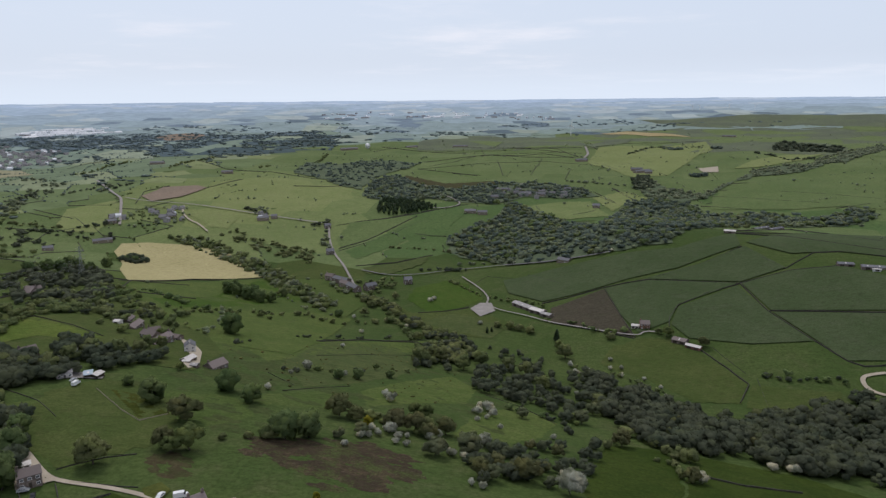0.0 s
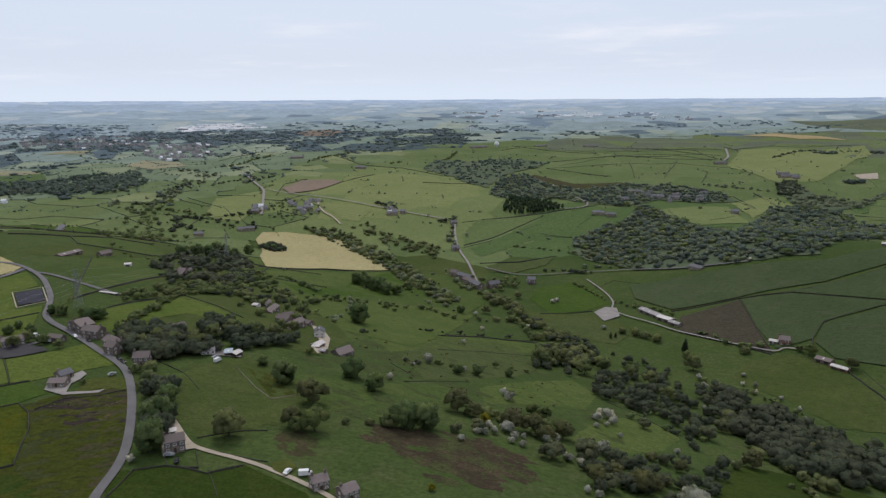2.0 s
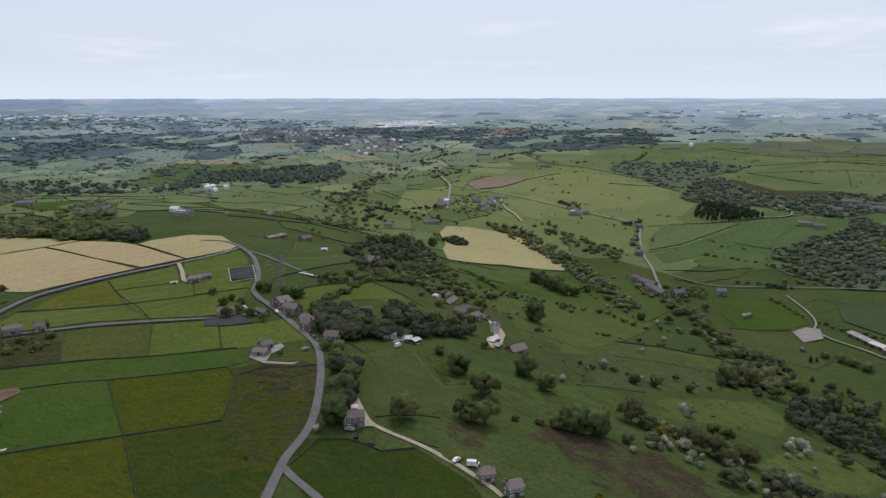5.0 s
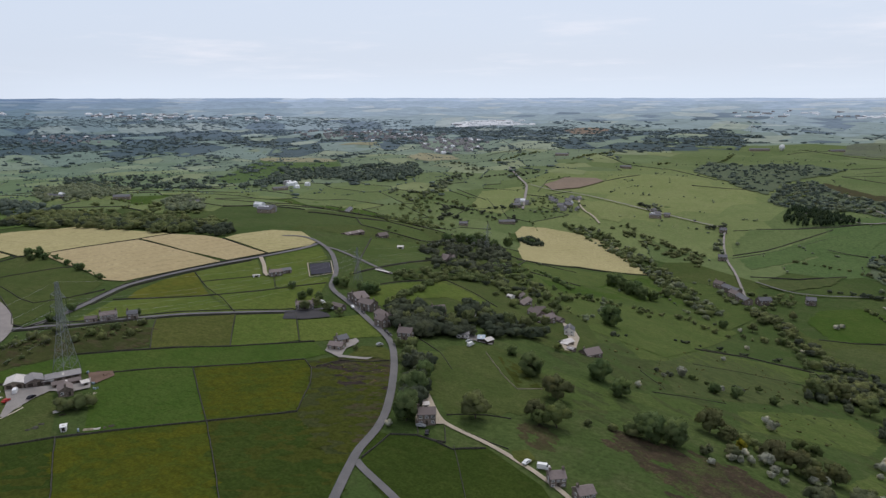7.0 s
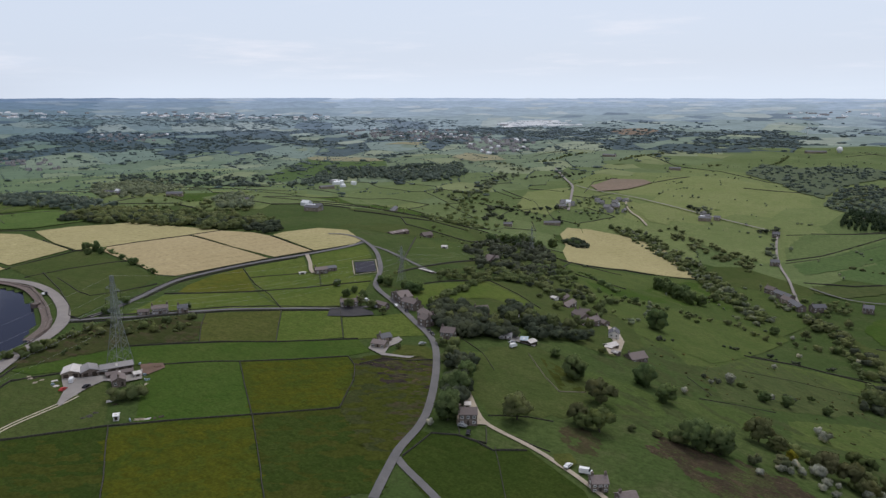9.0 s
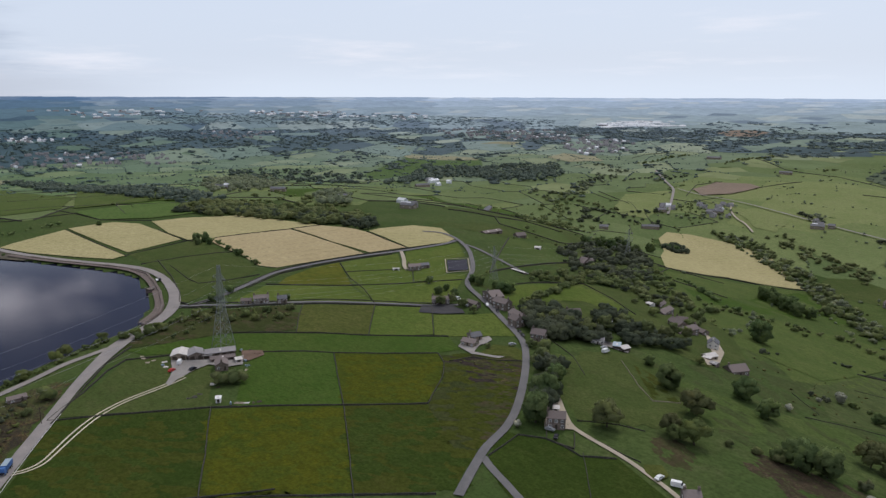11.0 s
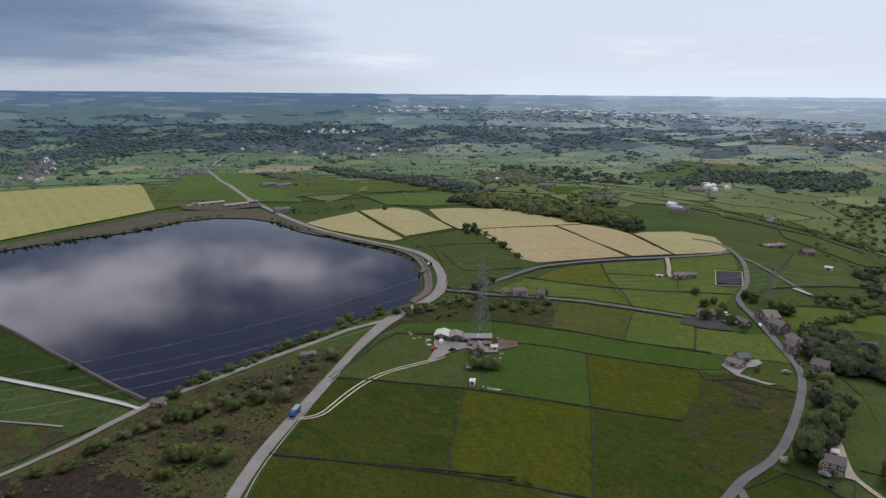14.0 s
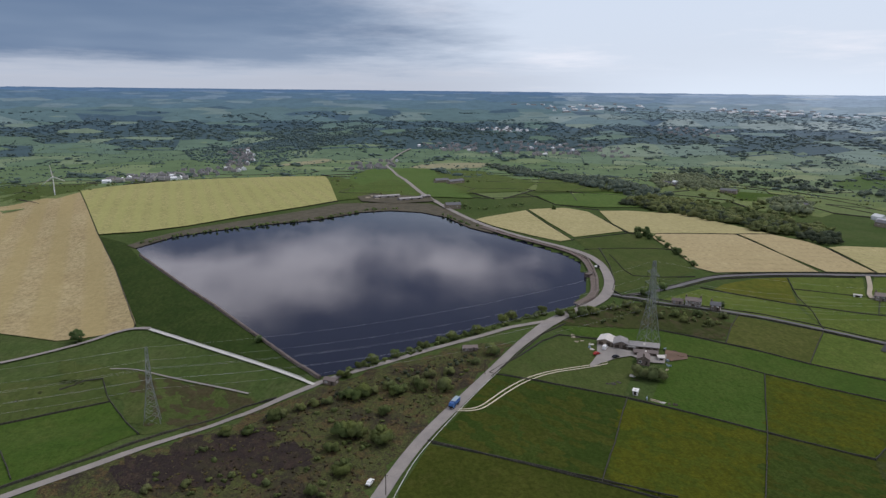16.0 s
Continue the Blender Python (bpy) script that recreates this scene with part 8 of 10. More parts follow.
thicket("road_scrub", along([(-866.7, 181.4), (-811, 183.8), (-798.8, 201.9), (-822.2, 233.6), (-815.3, 257.9)], 7, (3, 6), 58, 5), LEAF_DARK, "bushes beside the reservoir road", FAR, "scrub")
thicket("hedge", along([(-616.1, 325.4), (-573.3, 319.6), (-535.7, 310.1), (-495.1, 303.1)], 6, (1.5, 4.0), 59, 1.5), LEAF_DARK, "dark thorn hedge beside the hay field", MID, "hedge")
thicket("rushes", scatter([(-241.7, 263.7), (-230.1, 275.6), (-212.1, 282), (-201.9, 265.8), (-216.3, 258.6), (-232.5, 255.6)], 6, (0.4, 0.9), 60, 2.0), GORSE, "dark rushes and heather on the brow", FAR, "scrub")
thicket("rushes", scatter([(-152, 460.7), (-103.1, 534.3), (-22.7, 579.2), (29, 454.2), (-8.5, 365), (-68.1, 344.5), (-124.3, 393.6)], 16, (0.5, 1.2), 62, 2.0), GORSE, "tufts of rushes in the wet pasture", FAR, "scrub")
for k, line in enumerate(([(-186.2, 637.3), (-138, 664.1), (-100.9, 640.5), (-53.7, 663.8)], [(-243.2, 593.5), (-203.9, 626.1), (-173.9, 651.8)], [(-49.2, 336.8), (-25.7, 337.4), (-2.1, 333.4), (15.5, 332.2)], [(40, 403.8), (60, 395.3), (70.4, 375.8)],
                          [(-324.6, 489.8), (-307.2, 516.4), (-262.5, 512.6), (-219.2, 481.8)], [(-318.3, 596.4), (-299, 678.1), (-240.6, 626.6)], [(-55.6, 689.9), (-28.9, 609.2), (-11.4, 507.4)], [(244.7, 520.5), (272.4, 512.9), (303.1, 496.7)],
                          [(83, 343.8), (113.5, 387), (125.3, 360.1), (117.5, 315.1)], [(125.2, 655.4), (142.5, 632.2), (166, 619.1)], [(-197.5, 477.7), (-223, 554.1), (-254, 572.7), (-282.8, 573.5)])):
    thicket("hedgerow", along(line, 6, (3, 7), 70 + k, 2.5, 1.1, 0.75), (LEAF, LEAF_DARK)[k % 2], "overgrown hedgerow of thorn and small trees", MID, "hedge")

# ---- houses ----
def shape(name, verts, faces, material, parent, label=""):
    return mesh_object(name, verts, faces, material, parent=parent, label=label)


WINDOW_MESH = {}


def window(parent, x, y, z, w, h, turn, deep=True):
    """A framed window set on a wall, with its pane; turn: the way it looks out."""
    key = (round(w, 1), round(h, 1))
    if key not in WINDOW_MESH:
        fr, pn = bmesh.new(), bmesh.new()
        t = 0.14
        for cx, cz, sx, sz in ((0, h / 2 - t / 2, w, t), (0, -h / 2 + t / 2, w + 0.2, t), (-w / 2 + t / 2, 0, t, h - 2 * t), (w / 2 - t / 2, 0, t, h - 2 * t), (0, 0, 0.08, h - 2 * t)):
            box(fr, cx, -0.03, cz, sx, 0.14, sz)
        box(pn, 0, 0.0, 0, w - 2 * t, 0.05, h - 2 * t)
        a, b = bpy.data.meshes.new("window"), bpy.data.meshes.new("pane")
        fr.to_mesh(a), pn.to_mesh(b)
        fr.free(), pn.free()
        a.materials.append(WHITE_PAINT), b.materials.append(GLASS_DARK)
        WINDOW_MESH[key] = (a, b)
    a, b = WINDOW_MESH[key]
    ob = new("window", a)
    ob.parent = parent
    ob.matrix_basis = pose(x, y, z, 0, 0, turn)
    pane = new("pane", b)
    pane.parent = ob
    return ob


def house(seg, depth, eaves, rise, walls, roofing, label, cols=3, rows=2, stacks=1, name="house", category="house", group="", over=0.3, door=True, cross=False):
    """A gabled building: seg is the foot of its front wall, seen from outside; the ridge runs along it, or across it."""
    (ax, ay), (bx, by) = seg
    L = math.hypot(bx - ax, by - ay)
    mx, my = (ax + bx) / 2, (ay + by) / 2
    turn = math.degrees(math.atan2(by - ay, bx - ax))
    dx, dy = -(by - ay) / L, (bx - ax) / L
    if dx * mx + dy * my < 0:
        turn += 180
        dx, dy = -dx, -dy
    zs = [ground_z(*p) for p in ((ax, ay), (bx, by), (ax + dx * depth, ay + dy * depth), (bx + dx * depth, by + dy * depth))]
    z0 = min(zs) + 0.1 + lift(math.hypot(mx, my), 1)
    root = thing(name, mx, my, z0, turn, label, category, group)
    foot = -0.8
    h = L / 2
    if cross:
        wv = [(-h, 0, foot), (h, 0, foot), (h, depth, foot), (-h, depth, foot), (-h, 0, eaves), (h, 0, eaves), (h, depth, eaves), (-h, depth, eaves), (0, 0, eaves + rise), (0, depth, eaves + rise)]
        wf = [(0, 1, 5, 8, 4), (1, 2, 6, 5), (2, 3, 7, 9, 6), (3, 0, 4, 7), (4, 8, 9, 7), (5, 6, 9, 8)]
        k = rise / h
        ev = eaves - k * over
        prof = [((-h - over), ev), (0, eaves + rise), (h + over, ev)]
        rv = [(x, y, z + t) for y in (-over, depth + over) for t in (0.05, 0.27) for x, z in prof]
    else:
        wv = [(-h, 0, foot), (h, 0, foot), (h, depth, foot), (-h, depth, foot), (-h, 0, eaves), (h, 0, eaves), (h, depth, eaves), (-h, depth, eaves), (-h, depth / 2, eaves + rise), (h, depth / 2, eaves + rise)]
        wf = [(0, 1, 5, 4), (1, 2, 6, 9, 5), (2, 3, 7, 6), (3, 0, 4, 8, 7), (4, 5, 9, 8), (7, 8, 9, 6)]
        k = rise / (depth / 2)
        ev = eaves - k * over
        prof = [(-over, ev), (depth / 2, eaves + rise), (depth + over, ev)]
        rv = [(x, y, z + t) for x in (-h - over, h + over) for t in (0.05, 0.27) for y, z in prof]
    shape("wall", wv, wf, walls, root)
    rf = [(3, 4, 10, 9), (4, 5, 11, 10), (0, 6, 7, 1), (1, 7, 8, 2), (0, 1, 4, 3), (1, 2, 5, 4), (6, 9, 10, 7), (7, 10, 11, 8), (0, 3, 9, 6), (2, 8, 11, 5)]
    roof = shape("roof", rv, rf, roofing, root)
    for s in range(stacks):
        bm = bmesh.new()
        cx = (-h + 0.5, h - 0.5, 0)[s] if not cross else 0
        cy = depth / 2 if not cross else (0.5, depth - 0.5, depth / 2)[s]
        box(bm, cx, cy, eaves + rise + 0.5, 0.9, 0.7, 1.6)
        box(bm, cx, cy, eaves + rise + 1.33, 1.05, 0.85, 0.16)
        for px in (-0.22, 0.22):
            bmesh.ops.create_cone(bm, segments=6, radius1=0.14, radius2=0.11, depth=0.5, cap_ends=True, matrix=pose(cx + px, cy, eaves + rise + 1.65))
        part("chimney", bm, walls, root)
    if cols:
        level = eaves / rows
        for r in range(rows):
            for c in range(cols):
                x = -h + L * (c + 0.5) / cols
                if door and r == 0 and c == cols // 2 and cols > 1:
                    continue
                for y, a in ((-0.04, 0), (depth + 0.04, 180)):
                    window(root, x, y, level * (r + 0.56), min(1.3, L / cols * 0.6), min(1.3, level * 0.5), a)
            for x, a in ((-h - 0.04, -90), (h + 0.04, 90)):
                window(root, x, depth * 0.5, level * (r + 0.56), 1.1, min(1.2, level * 0.5), a)
        if door:
            bm = bmesh.new()
            box(bm, -h + L * (cols // 2 + 0.5) / cols, -0.05, 1.05, 1.0, 0.14, 2.1)
            part("door", bm, TIMBER_DARK, root, "dark wooden door")
    return root


def shed(seg, depth, eaves, rise, walls, roofing, label, group="farm buildings", doors=2, cross=False):
    """A farm building with dark slabs on its front that stand for the shade in wide openings."""
    root = house(seg, depth, eaves, rise, walls, roofing, label, 0, 1, 0, "barn", "barn", group, 0.35, False, cross)
    (ax, ay), (bx, by) = seg
    L = math.hypot(bx - ax, by - ay)
    for d in range(doors):
        bm = bmesh.new()
        w = min(3.6, L / doors * 0.55)
        box(bm, -L / 2 + L * (d + 0.5) / doors, -0.04, eaves * 0.42, w, 0.12, eaves * 0.84)
        part("door", bm, TIMBER_DARK, root, "dark slab for the shade of an open bay")
    for s in range(max(1, int(L / 9))):
        bm = bmesh.new()
        n = max(1, int(L / 9))
        x = -L / 2 + L * (s + 0.5) / n
        if cross:
            continue
        k = rise / (depth / 2)
        y0, y1 = depth * 0.12, depth * 0.38
        z0, z1 = eaves + k * y0 + 0.30, eaves + k * y1 + 0.30
        vs = [bm.verts.new(p) for p in ((x - 0.5, y0, z0), (x + 0.5, y0, z0), (x + 0.5, y1, z1), (x - 0.5, y1, z1), (x - 0.5, y0, z0 + 0.06), (x + 0.5, y0, z0 + 0.06), (x + 0.5, y1, z1 + 0.06), (x - 0.5, y1, z1 + 0.06))]
        for f in ((0, 3, 2, 1), (4, 5, 6, 7), (0, 1, 5, 4), (1, 2, 6, 5), (2, 3, 7, 6), (3, 0, 4, 7)):
            bm.faces.new([vs[i] for i in f])
        part("rooflight", bm, SHEET_PALE, root, "pale translucent roof sheet")
    return root


STONE_HOUSE = "dark gritstone house with a stone-slate roof"
VILLAGE = "houses of the brow village"
# stone house on the gravel track
house([(-157, 232), (-150.6, 236.6)], 7, 4.8, 1.9, GRITSTONE, SLATE, "dark two-storey stone house with white windows", 3, 2, 1, group=VILLAGE)
# terraces along the village road
house([(-305.6, 365), (-290.5, 357.5)], 9.0, 4.7, 2.4, GRITSTONE, SLATE, STONE_HOUSE + " beside the road", 3, 2, 1, group=VILLAGE, cross=True)
house([(-286.4, 352.4), (-274.6, 351.4)], 7.4, 4.7, 2.4, GRITSTONE, SLATE, STONE_HOUSE + " beside the road", 3, 2, 2, group=VILLAGE)
house([(-263.3, 340.2), (-249.5, 333.2)], 7.4, 4.7, 2.4, GRITSTONE, SLATE, STONE_HOUSE + " beside the road", 3, 2, 2, group=VILLAGE)
house([(-248.3, 328.6), (-246.5, 335.6)], 7.4, 4.7, 2.4, GRITSTONE, SLATE, "gritstone house with its gable to the road", 2, 2, 1, group=VILLAGE, cross=True)
house([(-228.6, 317.2), (-220.6, 319.7)], 7.4, 4.7, 2.4, GRITSTONE, SLATE, STONE_HOUSE + " beside the road", 3, 2, 1, group=VILLAGE)
house([(-252.5, 283), (-244.3, 285)], 6.5, 2.3, 1.4, GRITSTONE_PALE, SLATE, "low stone bungalow with a brown slate roof", 3, 1, 0, name="bungalow", group=VILLAGE)
house([(-251.9, 292), (-249.3, 298.1)], 7, 2.4, 1.7, GRITSTONE_PALE, SLATE_BLUE, "bungalow wing with a grey slate roof", 2, 1, 1, name="bungalow", group=VILLAGE)
house([(-318.8, 327.4), (-310.3, 335.7)], 6, 3.6, 1.6, GRITSTONE, SLATE, "long stone farmhouse beside a dark yard", 5, 2, 2, group=VILLAGE)
house([(-301.8, 342.6), (-292, 341.5)], 5, 2.6, 1.4, GRITSTONE, SLATE, "low stone garage row by the road", 2, 1, 0, group=VILLAGE)
# farm under the pylon
FARM = "farm buildings by the pylon"
shed([(-348.6, 156.5), (-343.8, 163.3)], 10, 2.7, 1.3, GRITSTONE_PALE, SHEET_PALE, "wide barn with a pale sheet roof", FARM, 2, True)
shed([(-341.8, 163.1), (-338.7, 170.7)], 9.5, 2.7, 1.5, GRITSTONE, SHEET, "grey barn with sheet roofing", FARM, 2, True)
shed([(-338.3, 171.2), (-331.7, 185.4)], 7.5, 2.5, 1.2, GRITSTONE, SHEET, "long grey sheet-roofed cattle shed", FARM, 4)
house([(-317.9, 165.7), (-315, 171.4)], 8, 3.0, 1.7, GRITSTONE, SLATE, "brown stone farmhouse beside the yard", 2, 1, 1, group=FARM, cross=True)
shed([(-330.5, 170), (-325.6, 181.6)], 4.5, 1.7, 0.7, GRITSTONE, SLATE, "low brown-roofed lean-to along the barns", FARM, 4)
shed([(-339.4, 169.6), (-336.5, 173.8)], 4, 1.8, 0.5, SHEET, SHEET_PALE, "small grey lean-to between the barns", FARM, 1)
shed([(-283.4, 146.7), (-282.1, 148.5)], 3.2, 1.9, 0.3, WHITE_PAINT, WHITE_PAINT, "small white trailer box by the wall", FARM, 1)
shed([(-320.8, 179.3), (-319.8, 182.3)], 4, 1.6, 0.5, SHEET_PALE, SHEET_PALE, "pale lean-to farm shed", FARM, 1)
# cottages by the lane
COTT = "cottages by the lane"
house([(-406.6, 243.2), (-401.2, 251.7)], 6, 3.8, 1.7, GRITSTONE, SLATE, "row of dark stone cottages", 5, 2, 2, group=COTT)
house([(-396, 255), (-392.1, 260)], 5.5, 3.4, 1.7, GRITSTONE, SLATE_BLUE, "stone cottage beside the lane", 2, 2, 1, group=COTT)
house([(-412.7, 236.9), (-408.1, 242.3)], 4, 2.4, 1.2, GRITSTONE_PALE, SLATE, "low pale stone outbuilding", 2, 1, 0, group=COTT)
# farmhouse by the pond
house([(-393.2, 377.1), (-387.7, 385)], 7, 3.2, 1.6, GRITSTONE, SLATE, "stone farmhouse near a square pond", 3, 2, 1, group="pond farm")
house([(-391.5, 388.3), (-387.7, 395.2)], 6, 2.5, 1.4, GRITSTONE, SLATE_BLUE, "stone barn near a square pond", 2, 1, 0, group="pond farm")
shed([(-402.6, 368.4), (-399.6, 372.5)], 2.2, 1.4, 0.25, WHITE_PAINT, SHEET_PALE, "white static caravan by a wall", "pond farm", 1)
# slope below the village
SLOPE = "houses on the slope"
house([(-237.1, 370), (-231.5, 377.3)], 8, 5.0, 2.8, GRITSTONE, SLATE, STONE_HOUSE + " among trees", 3, 2, 1, group=SLOPE)
house([(-204.8, 345.7), (-198.6, 350.1)], 7, 2.8, 2.0, RENDER_WHITE, SHEET, "pale low house beside sheds", 3, 1, 0, group=SLOPE)
shed([(-192.5, 349.6), (-188.7, 351.3)], 7, 2.4, 0.7, TIMBER_DARK, SHED_BLUE, "shed with a blue-grey sheet roof", SLOPE, 1)
shed([(-185.8, 350.1), (-184.5, 355.7)], 5, 2.2, 0.9, TIMBER_DARK, SHEET_PALE, "small shed with a pale roof", SLOPE, 1)
house([(-206, 449.5), (-194.9, 443.1)], 7, 4.8, 2.4, GRITSTONE, SLATE, STONE_HOUSE + " in a row", 3, 2, 1, group=SLOPE)
house([(-189.5, 432.9), (-183.9, 451.4)], 7, 4.8, 2.4, GRITSTONE, SLATE, STONE_HOUSE + " in a row", 4, 2, 2, group=SLOPE)
house([(-168.4, 428.1), (-161.9, 430.4)], 8, 5.0, 2.4, RENDER_WHITE, SLATE_BLUE, "white-rendered house beside a pale yard", 2, 2, 1, group=SLOPE, cross=True)
house([(-156.2, 400.7), (-153.2, 408)], 6, 2.6, 1.4, GRITSTONE_PALE, SHEET_PALE, "low pale stone outbuilding", 2, 1, 0, group=SLOPE)
house([(-138.4, 392.7), (-132.2, 402.4)], 9, 3.0, 2.8, GRITSTONE, SLATE, "low stone house with a wide dark roof", 3, 1, 1, group=SLOPE)
house([(-88.9, 218.3), (-84.2, 222)], 6, 3.4, 1.7, GRITSTONE, SLATE, "stone cottage at the end of the gravel track", 3, 2, 2, group=SLOPE)
house([(-75.9, 214.1), (-71.7, 218.9)], 6, 3.4, 1.7, GRITSTONE, SLATE, "stone cottage at the end of the gravel track", 3, 2, 1, group=SLOPE)
house([(-335.1, 544.2), (-333.7, 560.6)], 8, 5.2, 4.0, GRITSTONE, SLATE, "stone villa with a steep gable among dark trees", 2, 2, 1, group=SLOPE, cross=True)
house([(-337.6, 544.6), (-329.7, 554.5)], 9, 5.0, 3.0, GRITSTONE_PALE, SLATE, "old stone house with steep gables", 3, 2, 1, group=SLOPE)
shed([(-239.8, 482.8), (-235.3, 481.7)], 5, 2.4, 0.8, RENDER_WHITE, SHEET_PALE, "small white stone outbuilding", SLOPE, 1)
shed([(-344.3, 448), (-328.1, 444.9)], 1.8, 1.2, 0.2, GRITSTONE, SHEET_PALE, "long low shed with a white roof beside the lane", SLOPE, 2)
house([(-436.3, 576.8), (-432.6, 587.8)], 8, 3.2, 2.6, GRITSTONE, SLATE, "stone barn with a white gable", 2, 1, 0, group=SLOPE)
shed([(-392.3, 546.8), (-387.2, 549.1)], 6, 2.6, 0.8, SHEET_PALE, SHEET_PALE, "small pale shed in a pasture", SLOPE, 1)
shed([(-454.8, 546.5), (-451.4, 570.2)], 10, 3.2, 1.4, GRITSTONE, SLATE, "brown-roofed barn by the junction", SLOPE, 2)
for seg, d, e, r in (([(-219, 470.5), (-219.4, 487.8)], 7, 3.8, 2.0), ([(-207.7, 466.1), (-200.2, 468.7)], 6.5, 3.6, 1.9), ([(-192.5, 461.1), (-184, 457.1)], 6, 2.8, 1.6), ([(-232.3, 491.2), (-233.1, 504)], 6, 3.2, 1.8)):
    house(seg, d, e, r, GRITSTONE, SLATE, STONE_HOUSE + " on the slope", 3, 2 if e > 3.5 else 1, 1, group=SLOPE)
shed([(-159.3, 399.6), (-154.5, 399.4)], 4, 1.8, 0.5, GRITSTONE_PALE, SHEET_PALE, "low outbuilding with a pale roof by a yard", SLOPE, 1)
shed([(-151.8, 391.8), (-147.6, 391.2)], 4, 2.0, 0.7, GRITSTONE, SHEET, "low grey-roofed garage by a yard", SLOPE, 1)
# hamlet in the valley bottom
HAM = "valley hamlet"
for seg, d in (([(-137.4, 833.7), (-118.3, 816.6)], 9), ([(-116.3, 801.2), (-103.3, 783)], 9), ([(-125.9, 812), (-113.5, 801)], 8), ([(-89.4, 789.3), (-78.3, 798.4)], 9), ([(-47, 816.5), (-37.5, 818.6)], 9), ([(-166.8, 973.1), (-155.8, 975.6)], 9),
               ([(-190.9, 1108.9), (-181.3, 1111.9)], 9), ([(-148.4, 845.3), (-138.3, 839.1)], 8)):
    house(seg, d, 5.2, 2.8, GRITSTONE_PALE if d == 8 else GRITSTONE, SLATE_BLUE if d == 9 else SLATE, "stone house of a valley hamlet", 3, 2, 1, group=HAM)
shed([(74, 723.3), (90.4, 698.2)], 9, 3.0, 1.5, GRITSTONE, SHEET, "long grey barn on the slope", HAM, 3)
shed([(89, 696.7), (100.3, 684.9)], 9, 3.0, 1.4, GRITSTONE, SHEET_PALE, "barn with a bright pale roof", HAM, 2)
shed([(98.2, 682.1), (106.7, 673.2)], 7, 2.8, 1.3, GRITSTONE, SHEET, "low grey stone barn", HAM, 1)
house([(184, 621.3), (192.6, 620.1)], 9, 5.0, 2.6, BRICK, SLATE, "reddish farmhouse on the slope", 3, 2, 1, group=HAM)
shed([(176.7, 625.7), (182.8, 622.8)], 6, 2.6, 0.8, SHEET_PALE, SHEET_PALE, "pale sheds beside a farmhouse", HAM, 2)
shed([(203.1, 589.9), (212.5, 582.1)], 9, 2.8, 1.5, GRITSTONE, SLATE, "stone barn with a grey roof", HAM, 2)
shed([(211.2, 578.1), (220.9, 569.3)], 6, 2.2, 0.9, BRICK, SHEET_PALE, "low barn with a pale roof", HAM, 2)
shed([(345.5, 840.5), (357.7, 834.9)], 8, 2.6, 1.2, GRITSTONE, SHEET_PALE, "pale-roofed barn on the ridge", HAM, 1)
for seg in ([(429.7, 938.8), (455, 952.8)], [(449.4, 937.7), (475.2, 952.2)], [(402.1, 688.8), (416.5, 685)], [(418.2, 675), (437.8, 667.9)]):
    shed(seg, 8, 2.8, 1.4, GRITSTONE, SLATE_BLUE, "grey farm building on the ridge", HAM, 2)
shed([(425.2, 667.9), (432, 665.5)], 4, 1.9, 0.4, WHITE_PAINT, SHEET_PALE, "white caravan by a farm", HAM, 1)
FARMS = "scattered hill farms"
for seg in ([(37.7, 1192.5), (57.1, 1187.9)], [(59.7, 1180.5), (76, 1178.6)], [(-308.2, 1140.5), (-289.6, 1145)], [(-287.9, 1153.9), (-278.6, 1154.8)], [(-470, 1140.3), (-444.3, 1146.8)], [(-532.9, 1094.4), (-522.6, 1103.4)], [(-543.9, 1126.7), (-536.7, 1135.4)],
            [(-307.1, 2137.9), (-258.1, 2160.6)], [(36.1, 2281.1), (84, 2286.9)], [(108.5, 1373), (133.1, 1372.1)], [(147.6, 1320.6), (168.7, 1316.4)], [(-518.5, 1636.8), (-493.1, 1640.3)], [(350.6, 1826.1), (381.6, 1833.4)], [(430.8, 1550.9), (468.6, 1572.7)],
            [(1012, 2542), (1049.7, 2514.5)], [(-732.8, 1751.4), (-697.7, 1752.3)], [(-113.5, 2261.2), (-78.3, 2297.1)], [(140.2, 837.6), (152.1, 826.3)], [(-639.6, 597.9), (-620.4, 602.7)], [(-958.4, 941.4), (-948.9, 968.9)], [(-644.7, 757.5), (-707.1, 865.6)],
            [(-768, 599.8), (-762.9, 613.9)], [(-905, 580), (-888.9, 595.4)], [(-1044.8, 561.8), (-1007.5, 566.2)], [(-1057.5, 192), (-1064.7, 214)], [(-1038, 210.4), (-1053, 235.8)], [(-809.2, 159.6), (-810.9, 178)], [(-509.4, 994), (-487.3, 1008.2)], [(-546.6, 929.1), (-534.7, 935.3)]):
    house(seg, 9, 4.6, 2.4, GRITSTONE_PALE, SLATE_BLUE, "distant stone hill farm with a slate roof", 2, 1, 0, name="farmhouse", group=FARMS, door=False)
for seg in ([(-898.3, 83.3), (-909.1, 116.5)], [(-875.9, 112.2), (-886.3, 143.2)], [(-896, 143.2), (-899.4, 155.9)]):
    shed(seg, 8, 2.6, 1.0, SHEET, SHEET, "long grey works building behind the reservoir", "works", 3)
